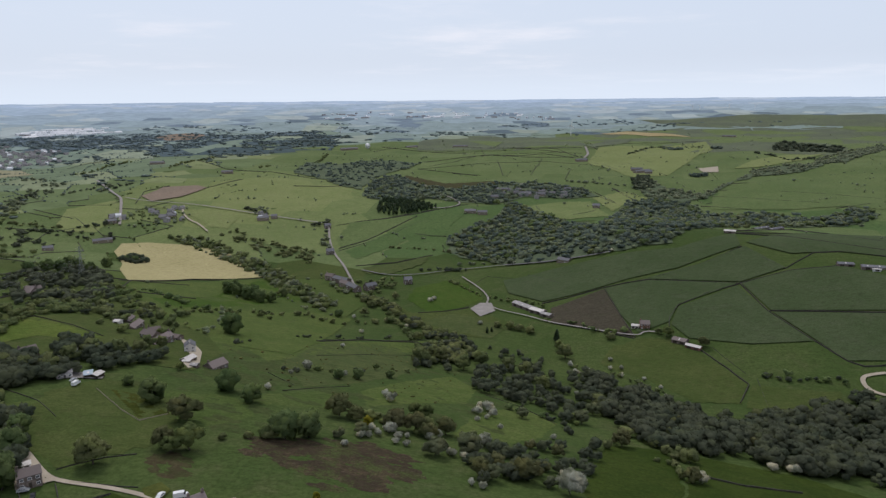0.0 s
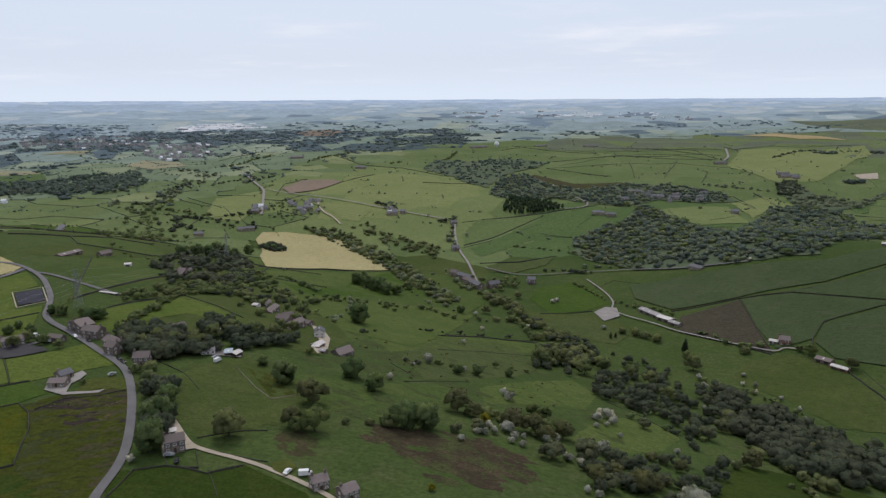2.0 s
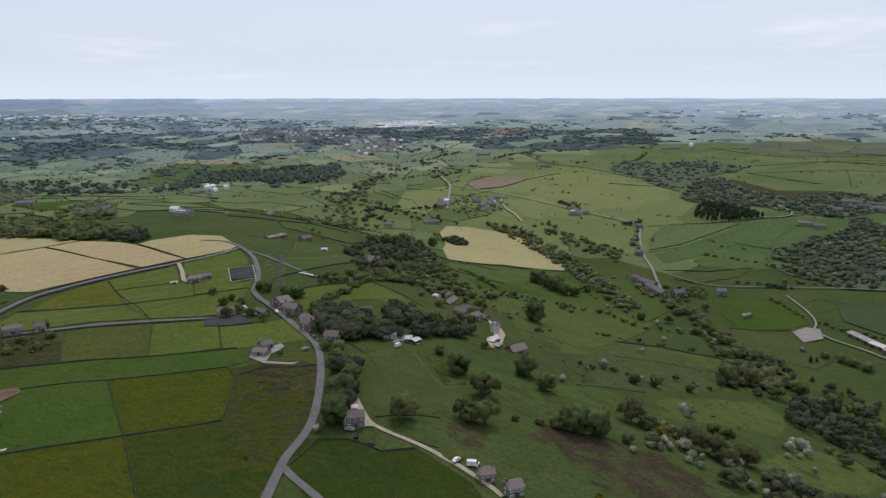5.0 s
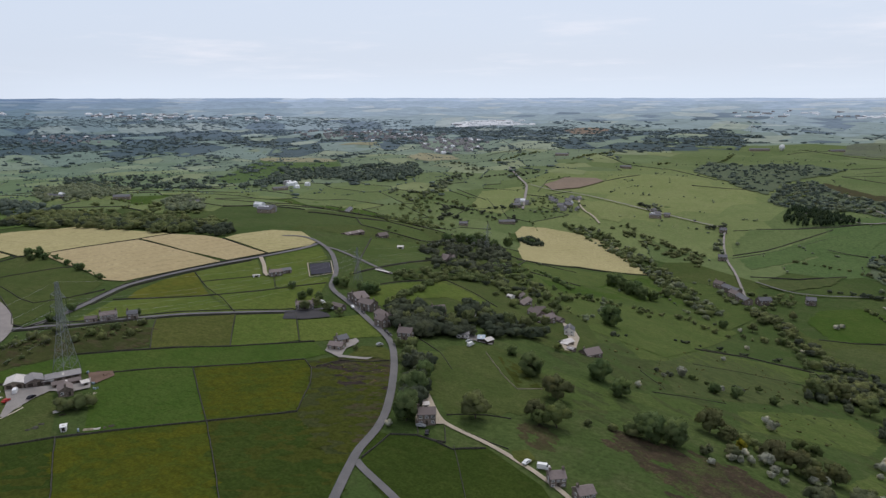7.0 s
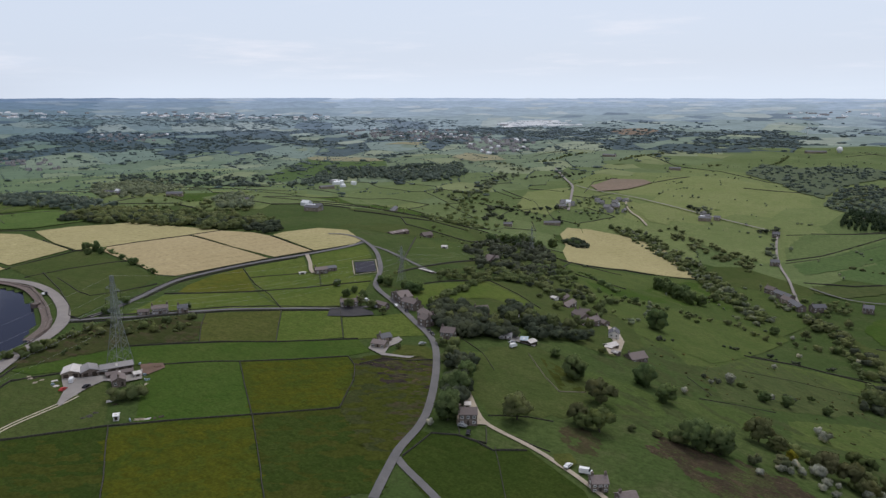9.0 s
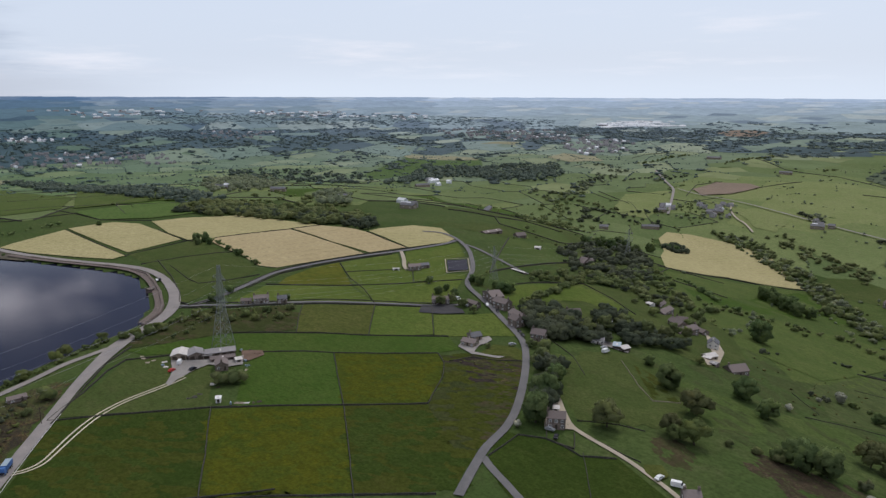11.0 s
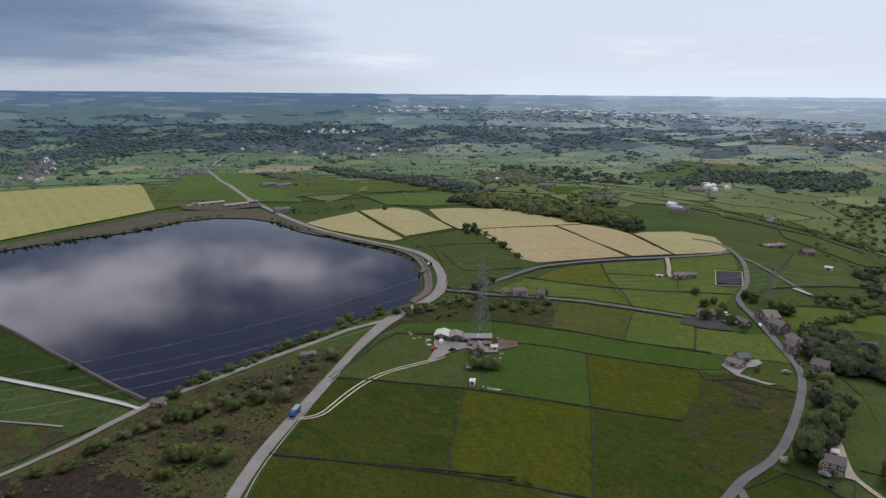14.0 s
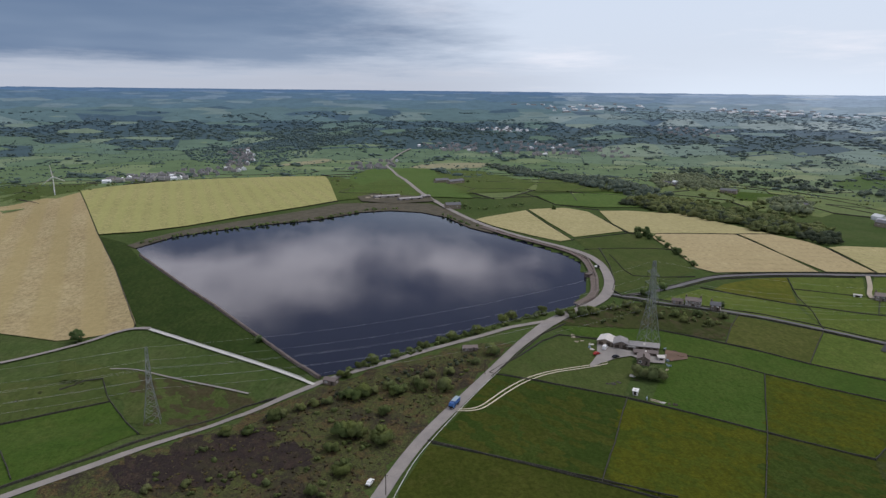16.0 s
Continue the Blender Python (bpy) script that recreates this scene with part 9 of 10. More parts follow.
# valve house by the dam
for x, y, long in ((157.8, 1324.6, 20), (187.7, 1309.1, 13), (97.9, 1303.2, 14), (243.2, 1349.6, 13), (444.9, 1593.3, 26), (457.9, 1547.5, 16), (266, 1195.1, 12)):
    house([(x - long / 2, y), (x + long / 2, y - 2.5)], 9, 5.0, 2.8, GRITSTONE_PALE, SLATE_BLUE, "distant pale stone house under the wooded scarp", 3, 2, 1, name="farmhouse", group=FARMS, door=False)
house([(-320.1, 3.2), (-316.6, 8.5)], 4, 1.9, 0.9, GRITSTONE, SLATE, "low stone keeper's building at the dam corner", 2, 1, 0, group="reservoir buildings")
house([(-350.9, 79.6), (-350.5, 87.5)], 4, 1.6, 1.0, GRITSTONE, SLATE, "ruined low stone hut beside the lane", 2, 1, 0, group="reservoir buildings")


# ---- far towns ----
def town(name, outline, n, seed, label, walls=None, roofs=None, size=(8, 14), pale=0.08):
    """Many small gabled houses in rows, joined."""
    rnd = random.Random(seed)
    xs, ys = [p[0] for p in outline], [p[1] for p in outline]
    V, F, M = [], [], []
    k = 0
    while k < n:
        x, y = rnd.uniform(min(xs), max(xs)), rnd.uniform(min(ys), max(ys))
        k += 1
        if not inside(x, y, outline):
            continue
        turn = rnd.choice((0, 0.3, 1.57, 1.2)) + rnd.uniform(-0.15, 0.15)
        L, W, e, q = rnd.uniform(*size), rnd.uniform(6, 9), rnd.uniform(4, 6), rnd.uniform(2, 3)
        z = ground_z(x, y)
        c, s = math.cos(turn), math.sin(turn)
        b = len(V)
        for px, py, pz in ((-L, -W, -1), (L, -W, -1), (L, W, -1), (-L, W, -1), (-L, -W, e), (L, -W, e), (L, W, e), (-L, W, e), (-L, 0, e + q), (L, 0, e + q)):
            V.append((x + (px * c - py * s) / 2, y + (px * s + py * c) / 2, z + pz))
        F += [tuple(b + i for i in f) for f in ((0, 1, 5, 4), (1, 2, 6, 9, 5), (2, 3, 7, 6), (3, 0, 4, 8, 7), (4, 5, 9, 8), (7, 8, 9, 6))]
        w = rnd.random() < pale
        M += [2 if w else 0] * 4 + [2 if w else 1] * 2
    ob = mesh_object(name, V, F, [walls or TOWN_WALL, roofs or TOWN_ROOF, TOWN_PALE], mat_index=M)
    tagged(ob, label, "town", kind="stuff")


town("far_village", [(-1345.3, 2012.3), (-1339.9, 2201.3), (-1092.7, 2071.9), (-1033.2, 1934), (-1092.3, 1828.1), (-1182.5, 1778.2)], 70, 21, "far village on a ridge", pale=0.15)
town("far_works", [(-1692.4, 2855), (-1613.2, 3070.9), (-1429.1, 3157.5), (-1355, 2965), (-1482.8, 2668.5)], 60, 22, "cluster of white factory roofs", size=(22, 60), pale=0.95)
town("far_farm", [(-1011.4, 1001.4), (-1025.3, 1069.7), (-972.7, 1072.9), (-914.3, 999.9), (-942.4, 951.8)], 12, 23, "far farm with pale sheds", size=(8, 16), pale=0.5)
town("far_farm", [(-677.8, 627.5), (-712.9, 685.7), (-653.1, 650), (-607.3, 597.4), (-625.5, 584.1)], 14, 24, "far stone hamlet on a green slope")
town("far_farm", [(-1006.4, 540.6), (-1160, 643.5), (-1016, 580.8), (-933.9, 524.9)], 8, 25, "far stone houses among trees")
town("far_town", [(-3301.3, 2002.9), (-3171.9, 2284.2), (-2852, 2493.1), (-2575.2, 2704.1), (-2487.7, 2571.1), (-2813.5, 2245.8), (-3082.4, 1938.9)], 70, 26, "far pale town buildings", size=(14, 34), pale=0.7)
town("far_town", [(-2050.7, 2116.7), (-2026.3, 2336.2), (-1671.8, 2269.1), (-1554.3, 2273.2), (-1417.5, 1923.5), (-1737, 1938.2)], 90, 27, "far town among woods", pale=0.15)
town("far_village", [(-1626.4, -206.4), (-1825.9, -186.1), (-2101.5, -161.2), (-1851.1, -134.4), (-1652, -155.8), (-1572.8, -178.4)], 70, 28, "far terraced village in the valley", pale=0.15)
town("far_village", [(-1421.4, -381.1), (-1522.1, -350), (-1544.4, -264.4), (-1257.7, -207.8), (-1167.4, -254.5), (-1171.9, -315.2)], 50, 29, "far mill terraces in the valley", pale=0.2)
town("far_hamlet", [(-509.9, 1164), (-490.2, 1207.6), (-444.5, 1201.4), (-426.7, 1142.3), (-462.1, 1116.1)], 14, 30, "far stone hamlet on a green slope", size=(7, 12), pale=0.1)
town("far_hamlet", [(-551.3, 1126.7), (-539.3, 1155.3), (-515.8, 1140.7), (-512.5, 1099.2)], 7, 31, "far stone houses beside a lane", size=(7, 11), pale=0.1)
town("far_farm", [(-320.5, 1156.9), (-308.4, 1178.8), (-287.3, 1168.7), (-293.1, 1140.9)], 6, 32, "far farm with pale yards", size=(7, 12), pale=0.5)
town("far_village", [(-2229.1, 330.3), (-2330.8, 607), (-2240.9, 796), (-2004.3, 962.7), (-1849.7, 887.8), (-1906.2, 643.4), (-1999.4, 518), (-2140.7, 330.1)], 210, 1, "far village of grey stone houses")
town("far_village", [(-1782.9, 105.3), (-1891.7, 180.6), (-1858.5, 247.1), (-1624.3, 224.8), (-1471.9, 138.2), (-1439.8, 83.2)], 60, 2, "far hamlet beside the road")
town("far_village", [(-1297, 1935.2), (-1238.6, 2056), (-1096.6, 1997.6), (-1023.5, 1900.8), (-1030.6, 1710.8), (-1150.7, 1731.6)], 60, 3, "far hillside village")
town("far_village", [(-1294.5, 2053.6), (-1323.6, 2278), (-1096.9, 2024.3), (-1046.6, 1843.4), (-1130.8, 1835.8)], 60, 4, "far village on the slope")
town("far_village", [(-1398.2, -383.7), (-1594.8, -299.2), (-1740, -170.4), (-1845.5, -110.5), (-1624.2, -135.2), (-1294.8, -215.3), (-1216.2, -264.6)], 130, 5, "far terraced village in the valley")
town("far_town", [(-2131, -254.7), (-2222.8, -181.7), (-1929.8, -144.4), (-1832.5, -179.1)], 50, 6, "far houses among woods")
town("far_town", [(-2749.1, 619.3), (-2761.9, 786), (-2681, 911.1), (-2602.3, 739.4)], 60, 7, "far estate of pale houses", pale=0.6)
town("far_town", [(-1906.5, 2118.9), (-1662.4, 2397.5), (-1398.1, 2320.6), (-1318.9, 2038), (-1644.5, 1945.4)], 160, 8, "far town among woods")
town("far_town", [(-2605.3, 1347.7), (-2521.5, 1643.8), (-2254.9, 1509.5), (-2401.9, 1276)], 70, 9, "far houses among woods")
town("far_works", [(-1690.3, 2830.9), (-1664.5, 3029.5), (-1543.8, 3095.1), (-1406.5, 2996.5), (-1452.8, 2695.6), (-1522.8, 2597.5)], 70, 10, "cluster of white factory roofs", size=(30, 70), pale=0.95)
town("far_works", [(-3367, 1997.1), (-3221.3, 2236.7), (-2902, 2393.9), (-2738.5, 2224.4), (-3043.2, 1991.9)], 60, 11, "far pale town buildings", size=(14, 40), pale=0.8)
town("far_works", [(-2740.6, 2505.7), (-2693.4, 2654), (-2445.6, 2389.5), (-2516, 2315.2)], 22, 12, "far pale quarry buildings", size=(14, 40), pale=0.8)
town("far_town", [(-698, 3950.7), (58.1, 3999.2), (750.2, 3642.9), (615.4, 3534.1), (-238.2, 3646), (-585.8, 3636.9)], 120, 13, "far town on the horizon", size=(14, 40), pale=0.6)
town("far_town", [(-3805.2, 1094.6), (-3658.1, 1696.2), (-3364, 1872.9), (-3321.3, 1245.3)], 80, 14, "far town on the horizon", size=(14, 40), pale=0.5)
town("far_village", [(88.3, 1407.1), (188.2, 1383.1), (276.6, 1318.6), (225.7, 1272.8), (104.4, 1319.9)], 26, 15, "stone houses scattered under the scarp")


# ---- pylons and power lines ----
def lattice(x, y, tall, turn, label="grey steel lattice pylon carrying power lines"):
    """A pylon with three pairs of arms."""
    root = thing("pylon", x, y, ground_z(x, y), turn, label, "pylon", "pylons")
    k = tall / 46.0

    def half(z):
        return k * float(np.interp(z / k, (0, 24, 46), (4.6, 1.5, 0.55)))

    levels = [k * z for z in (0, 6, 11.5, 16.5, 20.5, 24, 27, 30, 33, 36, 39, 42, 46)]
    for sx, sy in ((-1, -1), (1, -1), (1, 1), (-1, 1)):
        bm = bmesh.new()
        for a, b in ((0, 5), (5, 12)):
            strut(bm, (sx * half(levels[a]), sy * half(levels[a]), levels[a] - (0.4 if a == 0 else 0)), (sx * half(levels[b]), sy * half(levels[b]), levels[b]), 0.22 * k)
        part("leg", bm, STEEL, root)
    for side in range(4):
        bm = bmesh.new()
        for a, b in zip(levels, levels[1:]):
            ha, hb = half(a), half(b)
            ca = [(-ha, -ha), (ha, -ha), (ha, ha), (-ha, ha)]
            cb = [(-hb, -hb), (hb, -hb), (hb, hb), (-hb, hb)]
            p, q = side, (side + 1) % 4
            strut(bm, (*ca[p], a), (*cb[q], b), 0.12 * k, 3)
            strut(bm, (*ca[q], a), (*cb[p], b), 0.12 * k, 3)
            strut(bm, (*cb[p], b), (*cb[q], b), 0.07 * k, 3)
        part("bracing", bm, STEEL, root)
    for z, reach in ((27, 6.6), (33, 7.6), (39, 6.0)):
        for s in (-1, 1):
            bm = bmesh.new()
            h = half(k * z)
            tip = (s * reach * k, 0, k * z)
            for yy in (-h, h):
                strut(bm, (s * h, yy, k * z), tip, 0.15 * k, 3)
                strut(bm, (s * h, yy, k * (z + 2.4)), tip, 0.13 * k, 3)
            strut(bm, (s * reach * k * 0.5, 0, k * z), (s * reach * k * 0.5, 0, k * (z + 1.3)), 0.07 * k, 3)
            arm = part("crossarm", bm, STEEL, root)
            bm = bmesh.new()
            strut(bm, tip, (tip[0], 0, tip[2] - 3.0 * k), 0.12 * k, 5)
            part("insulator", bm, GLASS_DARK, arm, "hanging insulator string")
    return root


def arm_tips(x, y, tall, turn):
    k, c, s = tall / 46.0, math.cos(radians(turn)), math.sin(radians(turn))
    z0 = ground_z(x, y)
    out = [(x + c * r * k * sd, y + s * r * k * sd, z0 + (z - 3) * k) for z, r in ((27, 6.6), (33, 7.6), (39, 6.0)) for sd in (-1, 1)]
    return out + [(x, y, z0 + tall)]


def cable(a, b, sag, thick=0.022):
    n = 26
    v, f = [], []
    d = Vector((b[0] - a[0], b[1] - a[1], 0)).normalized()
    nx, ny = -d.y, d.x
    for i in range(n + 1):
        t = i / n
        x, y, z = (a[j] + (b[j] - a[j]) * t for j in range(3))
        z -= sag * 4 * t * (1 - t)
        v += [(x + nx * thick, y + ny * thick, z - thick * 0.5), (x - nx * thick, y - ny * thick, z - thick * 0.5), (x, y, z + thick)]
    for i in range(n):
        for j in range(3):
            p, q = 3 * i + j, 3 * i + (j + 1) % 3
            f.append((p, q, q + 3, p + 3))
    tagged(mesh_object("power_line", v, f, WIRE), "thin aluminium power cable hung between pylons", "cable", "power lines")


pyl = [(-345, 185.8, 46.6), (-307, -73, 34.5)] + [(-328.7, 405.7, 26.3)] + [(-381.6, 714.6, 31)]
beyond = (pyl[1][0] + (pyl[1][0] - pyl[0][0]) * 0.9, pyl[1][1] + (pyl[1][1] - pyl[0][1]) * 0.9, pyl[1][2])
line_of = [beyond, pyl[1], pyl[0], pyl[2], pyl[3]]
spans = []
for i, (x, y, h) in enumerate(line_of):
    (xa, ya, _), (xb, yb, _) = line_of[max(i - 1, 0)], line_of[min(i + 1, 4)]
    turn = math.degrees(math.atan2(yb - ya, xb - xa)) - 90
    h = h * 1.05
    lattice(x, y, h, turn)
    spans.append(arm_tips(x, y, h, turn))
for p, q in zip(spans, spans[1:]):
    for a, b in zip(p, q):
        cable(a, b, math.dist(a, b) * 0.03)


def pole(x, y, tall=8.5):
    root = thing("telegraph_pole", x, y, ground_z(x, y), random.Random(int(x)).uniform(0, 90), "brown wooden telegraph pole beside the road", "pole", "poles along the road")
    bm = bmesh.new()
    bmesh.ops.create_cone(bm, segments=8, radius1=0.17, radius2=0.12, depth=tall + 0.5, cap_ends=True, matrix=pose(0, 0, tall / 2 - 0.25))
    part("post", bm, TIMBER_DARK, root)
    bm = bmesh.new()
    box(bm, 0, 0, tall - 0.5, 1.5, 0.12, 0.14)
    part("crossarm", bm, TIMBER_DARK, root)


for x, y, h in [(-318.1, 83.5, 5.8), (-219.8, 22.8, 5.3), (-404.2, 163.9, 5.2), (-895, 151.3, 7.5), (-298.5, 55.1, 2.7)]:
    pole(x, y)


# ---- wind turbines ----
def turbine(x, y, hub, label, turn=0.0, spin=0.0):
    root = thing("wind_turbine", x, y, ground_z(x, y), turn, label, "wind turbine", "wind turbines")
    bm = bmesh.new()
    bmesh.ops.create_cone(bm, segments=12, radius1=hub * 0.035, radius2=hub * 0.018, depth=hub + 0.5, cap_ends=True, matrix=pose(0, 0, hub / 2 - 0.25))
    part("tower", bm, WHITE_PAINT, root)
    bm = bmesh.new()
    box(bm, 0, hub * 0.03, hub, hub * 0.05, hub * 0.13, hub * 0.05, 0, hub * 0.008)
    part("nacelle", bm, WHITE_PAINT, root)
    bm = bmesh.new()
    bmesh.ops.create_icosphere(bm, subdivisions=2, radius=hub * 0.03, matrix=pose(0, -hub * 0.055, hub))
    part("rotor_hub", bm, WHITE_PAINT, root)
    for b in range(3):
        bm = bmesh.new()
        n = 8
        rows = []
        for i in range(n + 1):
            t = i / n
            r = hub * (0.03 + 0.62 * t)
            w = hub * (0.028 * (1 - t) + 0.008) * (0.6 if i == 0 else 1)
            th = hub * 0.008 * (1 - 0.8 * t)
            rows.append([bm.verts.new(p) for p in ((-w, -hub * 0.055, r), (0, -hub * 0.055 - th, r), (w, -hub * 0.055, r), (0, -hub * 0.055 + th, r))])
        for a, c2 in zip(rows, rows[1:]):
            for j in range(4):
                bm.faces.new((a[j], a[(j + 1) % 4], c2[(j + 1) % 4], c2[j]))
        bm.faces.new(rows[-1])
        bm.faces.new(rows[0][::-1])
        bmesh.ops.rotate(bm, verts=bm.verts[:], cent=(0, 0, 0), matrix=Matrix.Rotation(radians(120 * b + spin), 3, "Y"))
        bmesh.ops.translate(bm, verts=bm.verts[:], vec=(0, 0, hub))
        part("blade", bm, WHITE_PAINT, root)


(tx, ty, th), = [(-985.9, -329.7, 24.7)]
turbine(tx, ty, th, "white wind turbine at the corner of the stubble field", 95, -8)
for i, (x, y, h) in enumerate([(-413.3, 2878.5, 30.7), (503.1, 2752.6, 38.7), (1338.1, 3789.8, 26.1), (1381.6, 3802.2, 23), (1528.7, 3776.3, 26.5), (1642.7, 3721.5, 23.1)]):
    turbine(x, y, h, "far white wind turbine on the ridge", 20, 15 * i)


# ---- vehicles ----
def wheel(parent, x, y, r, w):
    bm = bmesh.new()
    bmesh.ops.create_cone(bm, segments=14, radius1=r, radius2=r, depth=w, cap_ends=True, matrix=pose(x, y, r, 0, 90, 0))
    ob = part("wheel", bm, TYRE, parent)
    bm = bmesh.new()
    bmesh.ops.create_cone(bm, segments=10, radius1=r * 0.55, radius2=r * 0.55, depth=w + 0.04, cap_ends=True, matrix=pose(x, y, r, 0, 90, 0))
    part("rim", bm, CAR_SILVER, ob)


def profile_body(bm, prof, width, inset=0.0):
    """A side outline (y, z) drawn out across the width, its upper edges drawn in."""
    zmax = max(z for _, z in prof)
    L = [bm.verts.new((-width / 2 + inset * max(0, z - 0.8) / max(zmax - 0.8, 0.1), y, z)) for y, z in prof]
    R = [bm.verts.new((width / 2 - inset * max(0, z - 0.8) / max(zmax - 0.8, 0.1), y, z)) for y, z in prof]
    n = len(prof)
    for i in range(n):
        bm.faces.new((L[i], L[(i + 1) % n], R[(i + 1) % n], R[i]))
    bm.faces.new(L[::-1])
    bm.faces.new(R)
    bmesh.ops.recalc_face_normals(bm, faces=bm.faces[:])


def car(x, y, turn, paint, label, van=False, rise=0.3):
    root = thing("van" if van else "car", x, y, ground_z(x, y) + lift(math.hypot(x, y), 2.3) + 0.05, turn, label, "van" if van else "car", "parked vehicles")
    bm = bmesh.new()
    if van:
        profile_body(bm, [(-2.5, 0.35), (-2.5, 2.2), (1.2, 2.25), (1.9, 1.35), (2.5, 1.15), (2.55, 0.35)], 1.95, 0.08)
    else:
        profile_body(bm, [(-2.1, 0.35), (-2.15, 0.95), (-1.6, 1.0), (-1.1, 1.48), (0.5, 1.48), (1.15, 1.0), (2.05, 0.82), (2.15, 0.35)], 1.8, 0.18)
    part("body", bm, paint, root)
    bm = bmesh.new()
    if van:
        profile_body(bm, [(1.22, 1.45), (1.22, 2.1), (1.42, 2.0), (1.86, 1.42)], 1.97, 0.08)
    else:
        profile_body(bm, [(-1.5, 1.03), (-1.08, 1.40), (0.48, 1.40), (1.08, 1.03)], 1.83, 0.18)
    part("glazing", bm, GLASS_DARK, root, "dark car windows")
    for wx in (-0.82, 0.82):
        for wy in (-1.35, 1.35):
            wheel(root, wx, wy, 0.33, 0.22)
    for wx in (-0.6, 0.6):
        bm = bmesh.new()
        box(bm, wx, 2.13 if not van else 2.53, 0.68, 0.36, 0.08, 0.16)
        part("headlight", bm, SHEET_PALE, root)


def heading(a, b):
    return math.degrees(math.atan2(b[1] - a[1], b[0] - a[0])) - 90


for spot, paint, label, van in (
        ([(-227.9, 17.9), (-232.2, 20.2)], CAR_WHITE, "white car on the reservoir road", False), ([(-511.3, 224.2), (-518.5, 226.5)], CAR_WHITE, "white car parked on the reservoir road", False),
        ([(-511.8, 226.5), (-519.1, 228.8)], CAR_BLACK, "dark car parked on the reservoir road", False),
        ([(-103.4, 228.6), (-103.1, 231.1)], CAR_WHITE, "white car on the gravel track", False), ([(-96.2, 228.7), (-94.1, 229.3)], CAR_WHITE, "white van by the cottages", True),
        ([(-290.1, 351.6), (-286.8, 349.2)], CAR_WHITE, "white car on the village road", False), ([(-252.3, 334), (-250.7, 336.6)], CAR_WHITE, "white car before the terrace", False),
        ([(-241, 323.4), (-237.4, 320.8)], CAR_BLACK, "dark car on the village road", False), ([(-235.7, 319.5), (-232.2, 317.1)], CAR_BLACK, "dark car on the village road", False),
        ([(-276.3, 345.7), (-272.1, 342.7)], CAR_BLACK, "dark car on the village road", False), ([(-313.5, 347.3), (-310.6, 347.5)], CAR_WHITE, "white van beside the farmhouse", True),
        ([(-299.9, 340.9), (-297.8, 340.7)], CAR_SILVER, "silver car in the yard", False), ([(-341.1, 157.8), (-346.1, 161.6)], CAR_WHITE, "white van in the farmyard", True),
        ([(-328.1, 158.4), (-328.8, 160.4)], CAR_BLACK, "dark car beside the farm track", False), ([(-334, 150), (-335.2, 152.6)], CAR_RED, "small red car in the farmyard", False), ([(-149.2, 227.6), (-150.1, 229.5)], CAR_BLACK, "dark car before the stone house", False),
        ([(-154.9, 231.4), (-153.1, 231.9)], CAR_SILVER, "silver car before the stone house", False), ([(-157.7, 413.5), (-158.1, 418.5)], CAR_WHITE, "white car in a pale yard", False),
        ([(-230.8, 302.9), (-229.7, 304.7)], CAR_SILVER, "silver car on the bungalow drive", False), ([(-190.5, 337.8), (-190, 340.7)], CAR_WHITE, "white van between sheds", True),
        ([(-194.7, 343.3), (-193.5, 346.5)], CAR_SILVER, "silver car between sheds", False)):
    car(*spot[0], heading(spot[0], spot[1]), paint, label, van)


def truck(x, y, turn):
    root = thing("truck", x, y, ground_z(x, y) + lift(math.hypot(x, y), 2.3) + 0.08, turn, "blue tipper truck on the reservoir road", "truck")
    bm = bmesh.new()
    profile_body(bm, [(2.0, 0.7), (2.0, 2.9), (3.6, 2.9), (4.05, 1.9), (4.1, 0.7)], 2.4, 0.1)
    part("cab", bm, TRUCK_BLUE, root)
    bm = bmesh.new()
    profile_body(bm, [(3.55, 1.75), (3.55, 2.65), (3.68, 2.65), (4.07, 1.8)], 2.2, 0.1)
    part("windscreen", bm, GLASS_DARK, root)
    bm = bmesh.new()
    box(bm, 0, 4.1, 1.15, 2.2, 0.1, 0.7)
    part("grille", bm, CAR_BLACK, root)
    bm = bmesh.new()
    box(bm, 0, -1.2, 2.15, 2.45, 6.0, 1.9, 0, 0.08)
    for y in (-3.6, -2.4, -1.2, 0.0, 1.2):
        box(bm, 0, y, 2.15, 2.56, 0.12, 1.8)
    part("tipper_body", bm, TRUCK_BLUE, root, "ribbed blue load body")
    bm = bmesh.new()
    box(bm, 0, -1.2, 3.14, 2.2, 5.7, 0.12)
    part("load_sheet", bm, SHED_BLUE, root, "blue-grey sheet over the load")
    bm = bmesh.new()
    box(bm, 0, 0, 0.85, 1.0, 7.8, 0.35)
    part("chassis", bm, CAR_BLACK, root)
    for wx in (-1.05, 1.05):
        for wy in (-3.3, -2.1, 1.4, 2.9):
            wheel(root, wx, wy, 0.5, 0.35)
        bm = bmesh.new()
        box(bm, wx * 0.8, 4.12, 0.75, 0.4, 0.08, 0.25)
        part("headlight", bm, SHEET_PALE, root)


spot = [(-284.9, 60.9), (-281.1, 58.3)]
truck(*spot[0], heading(spot[0], spot[1]))

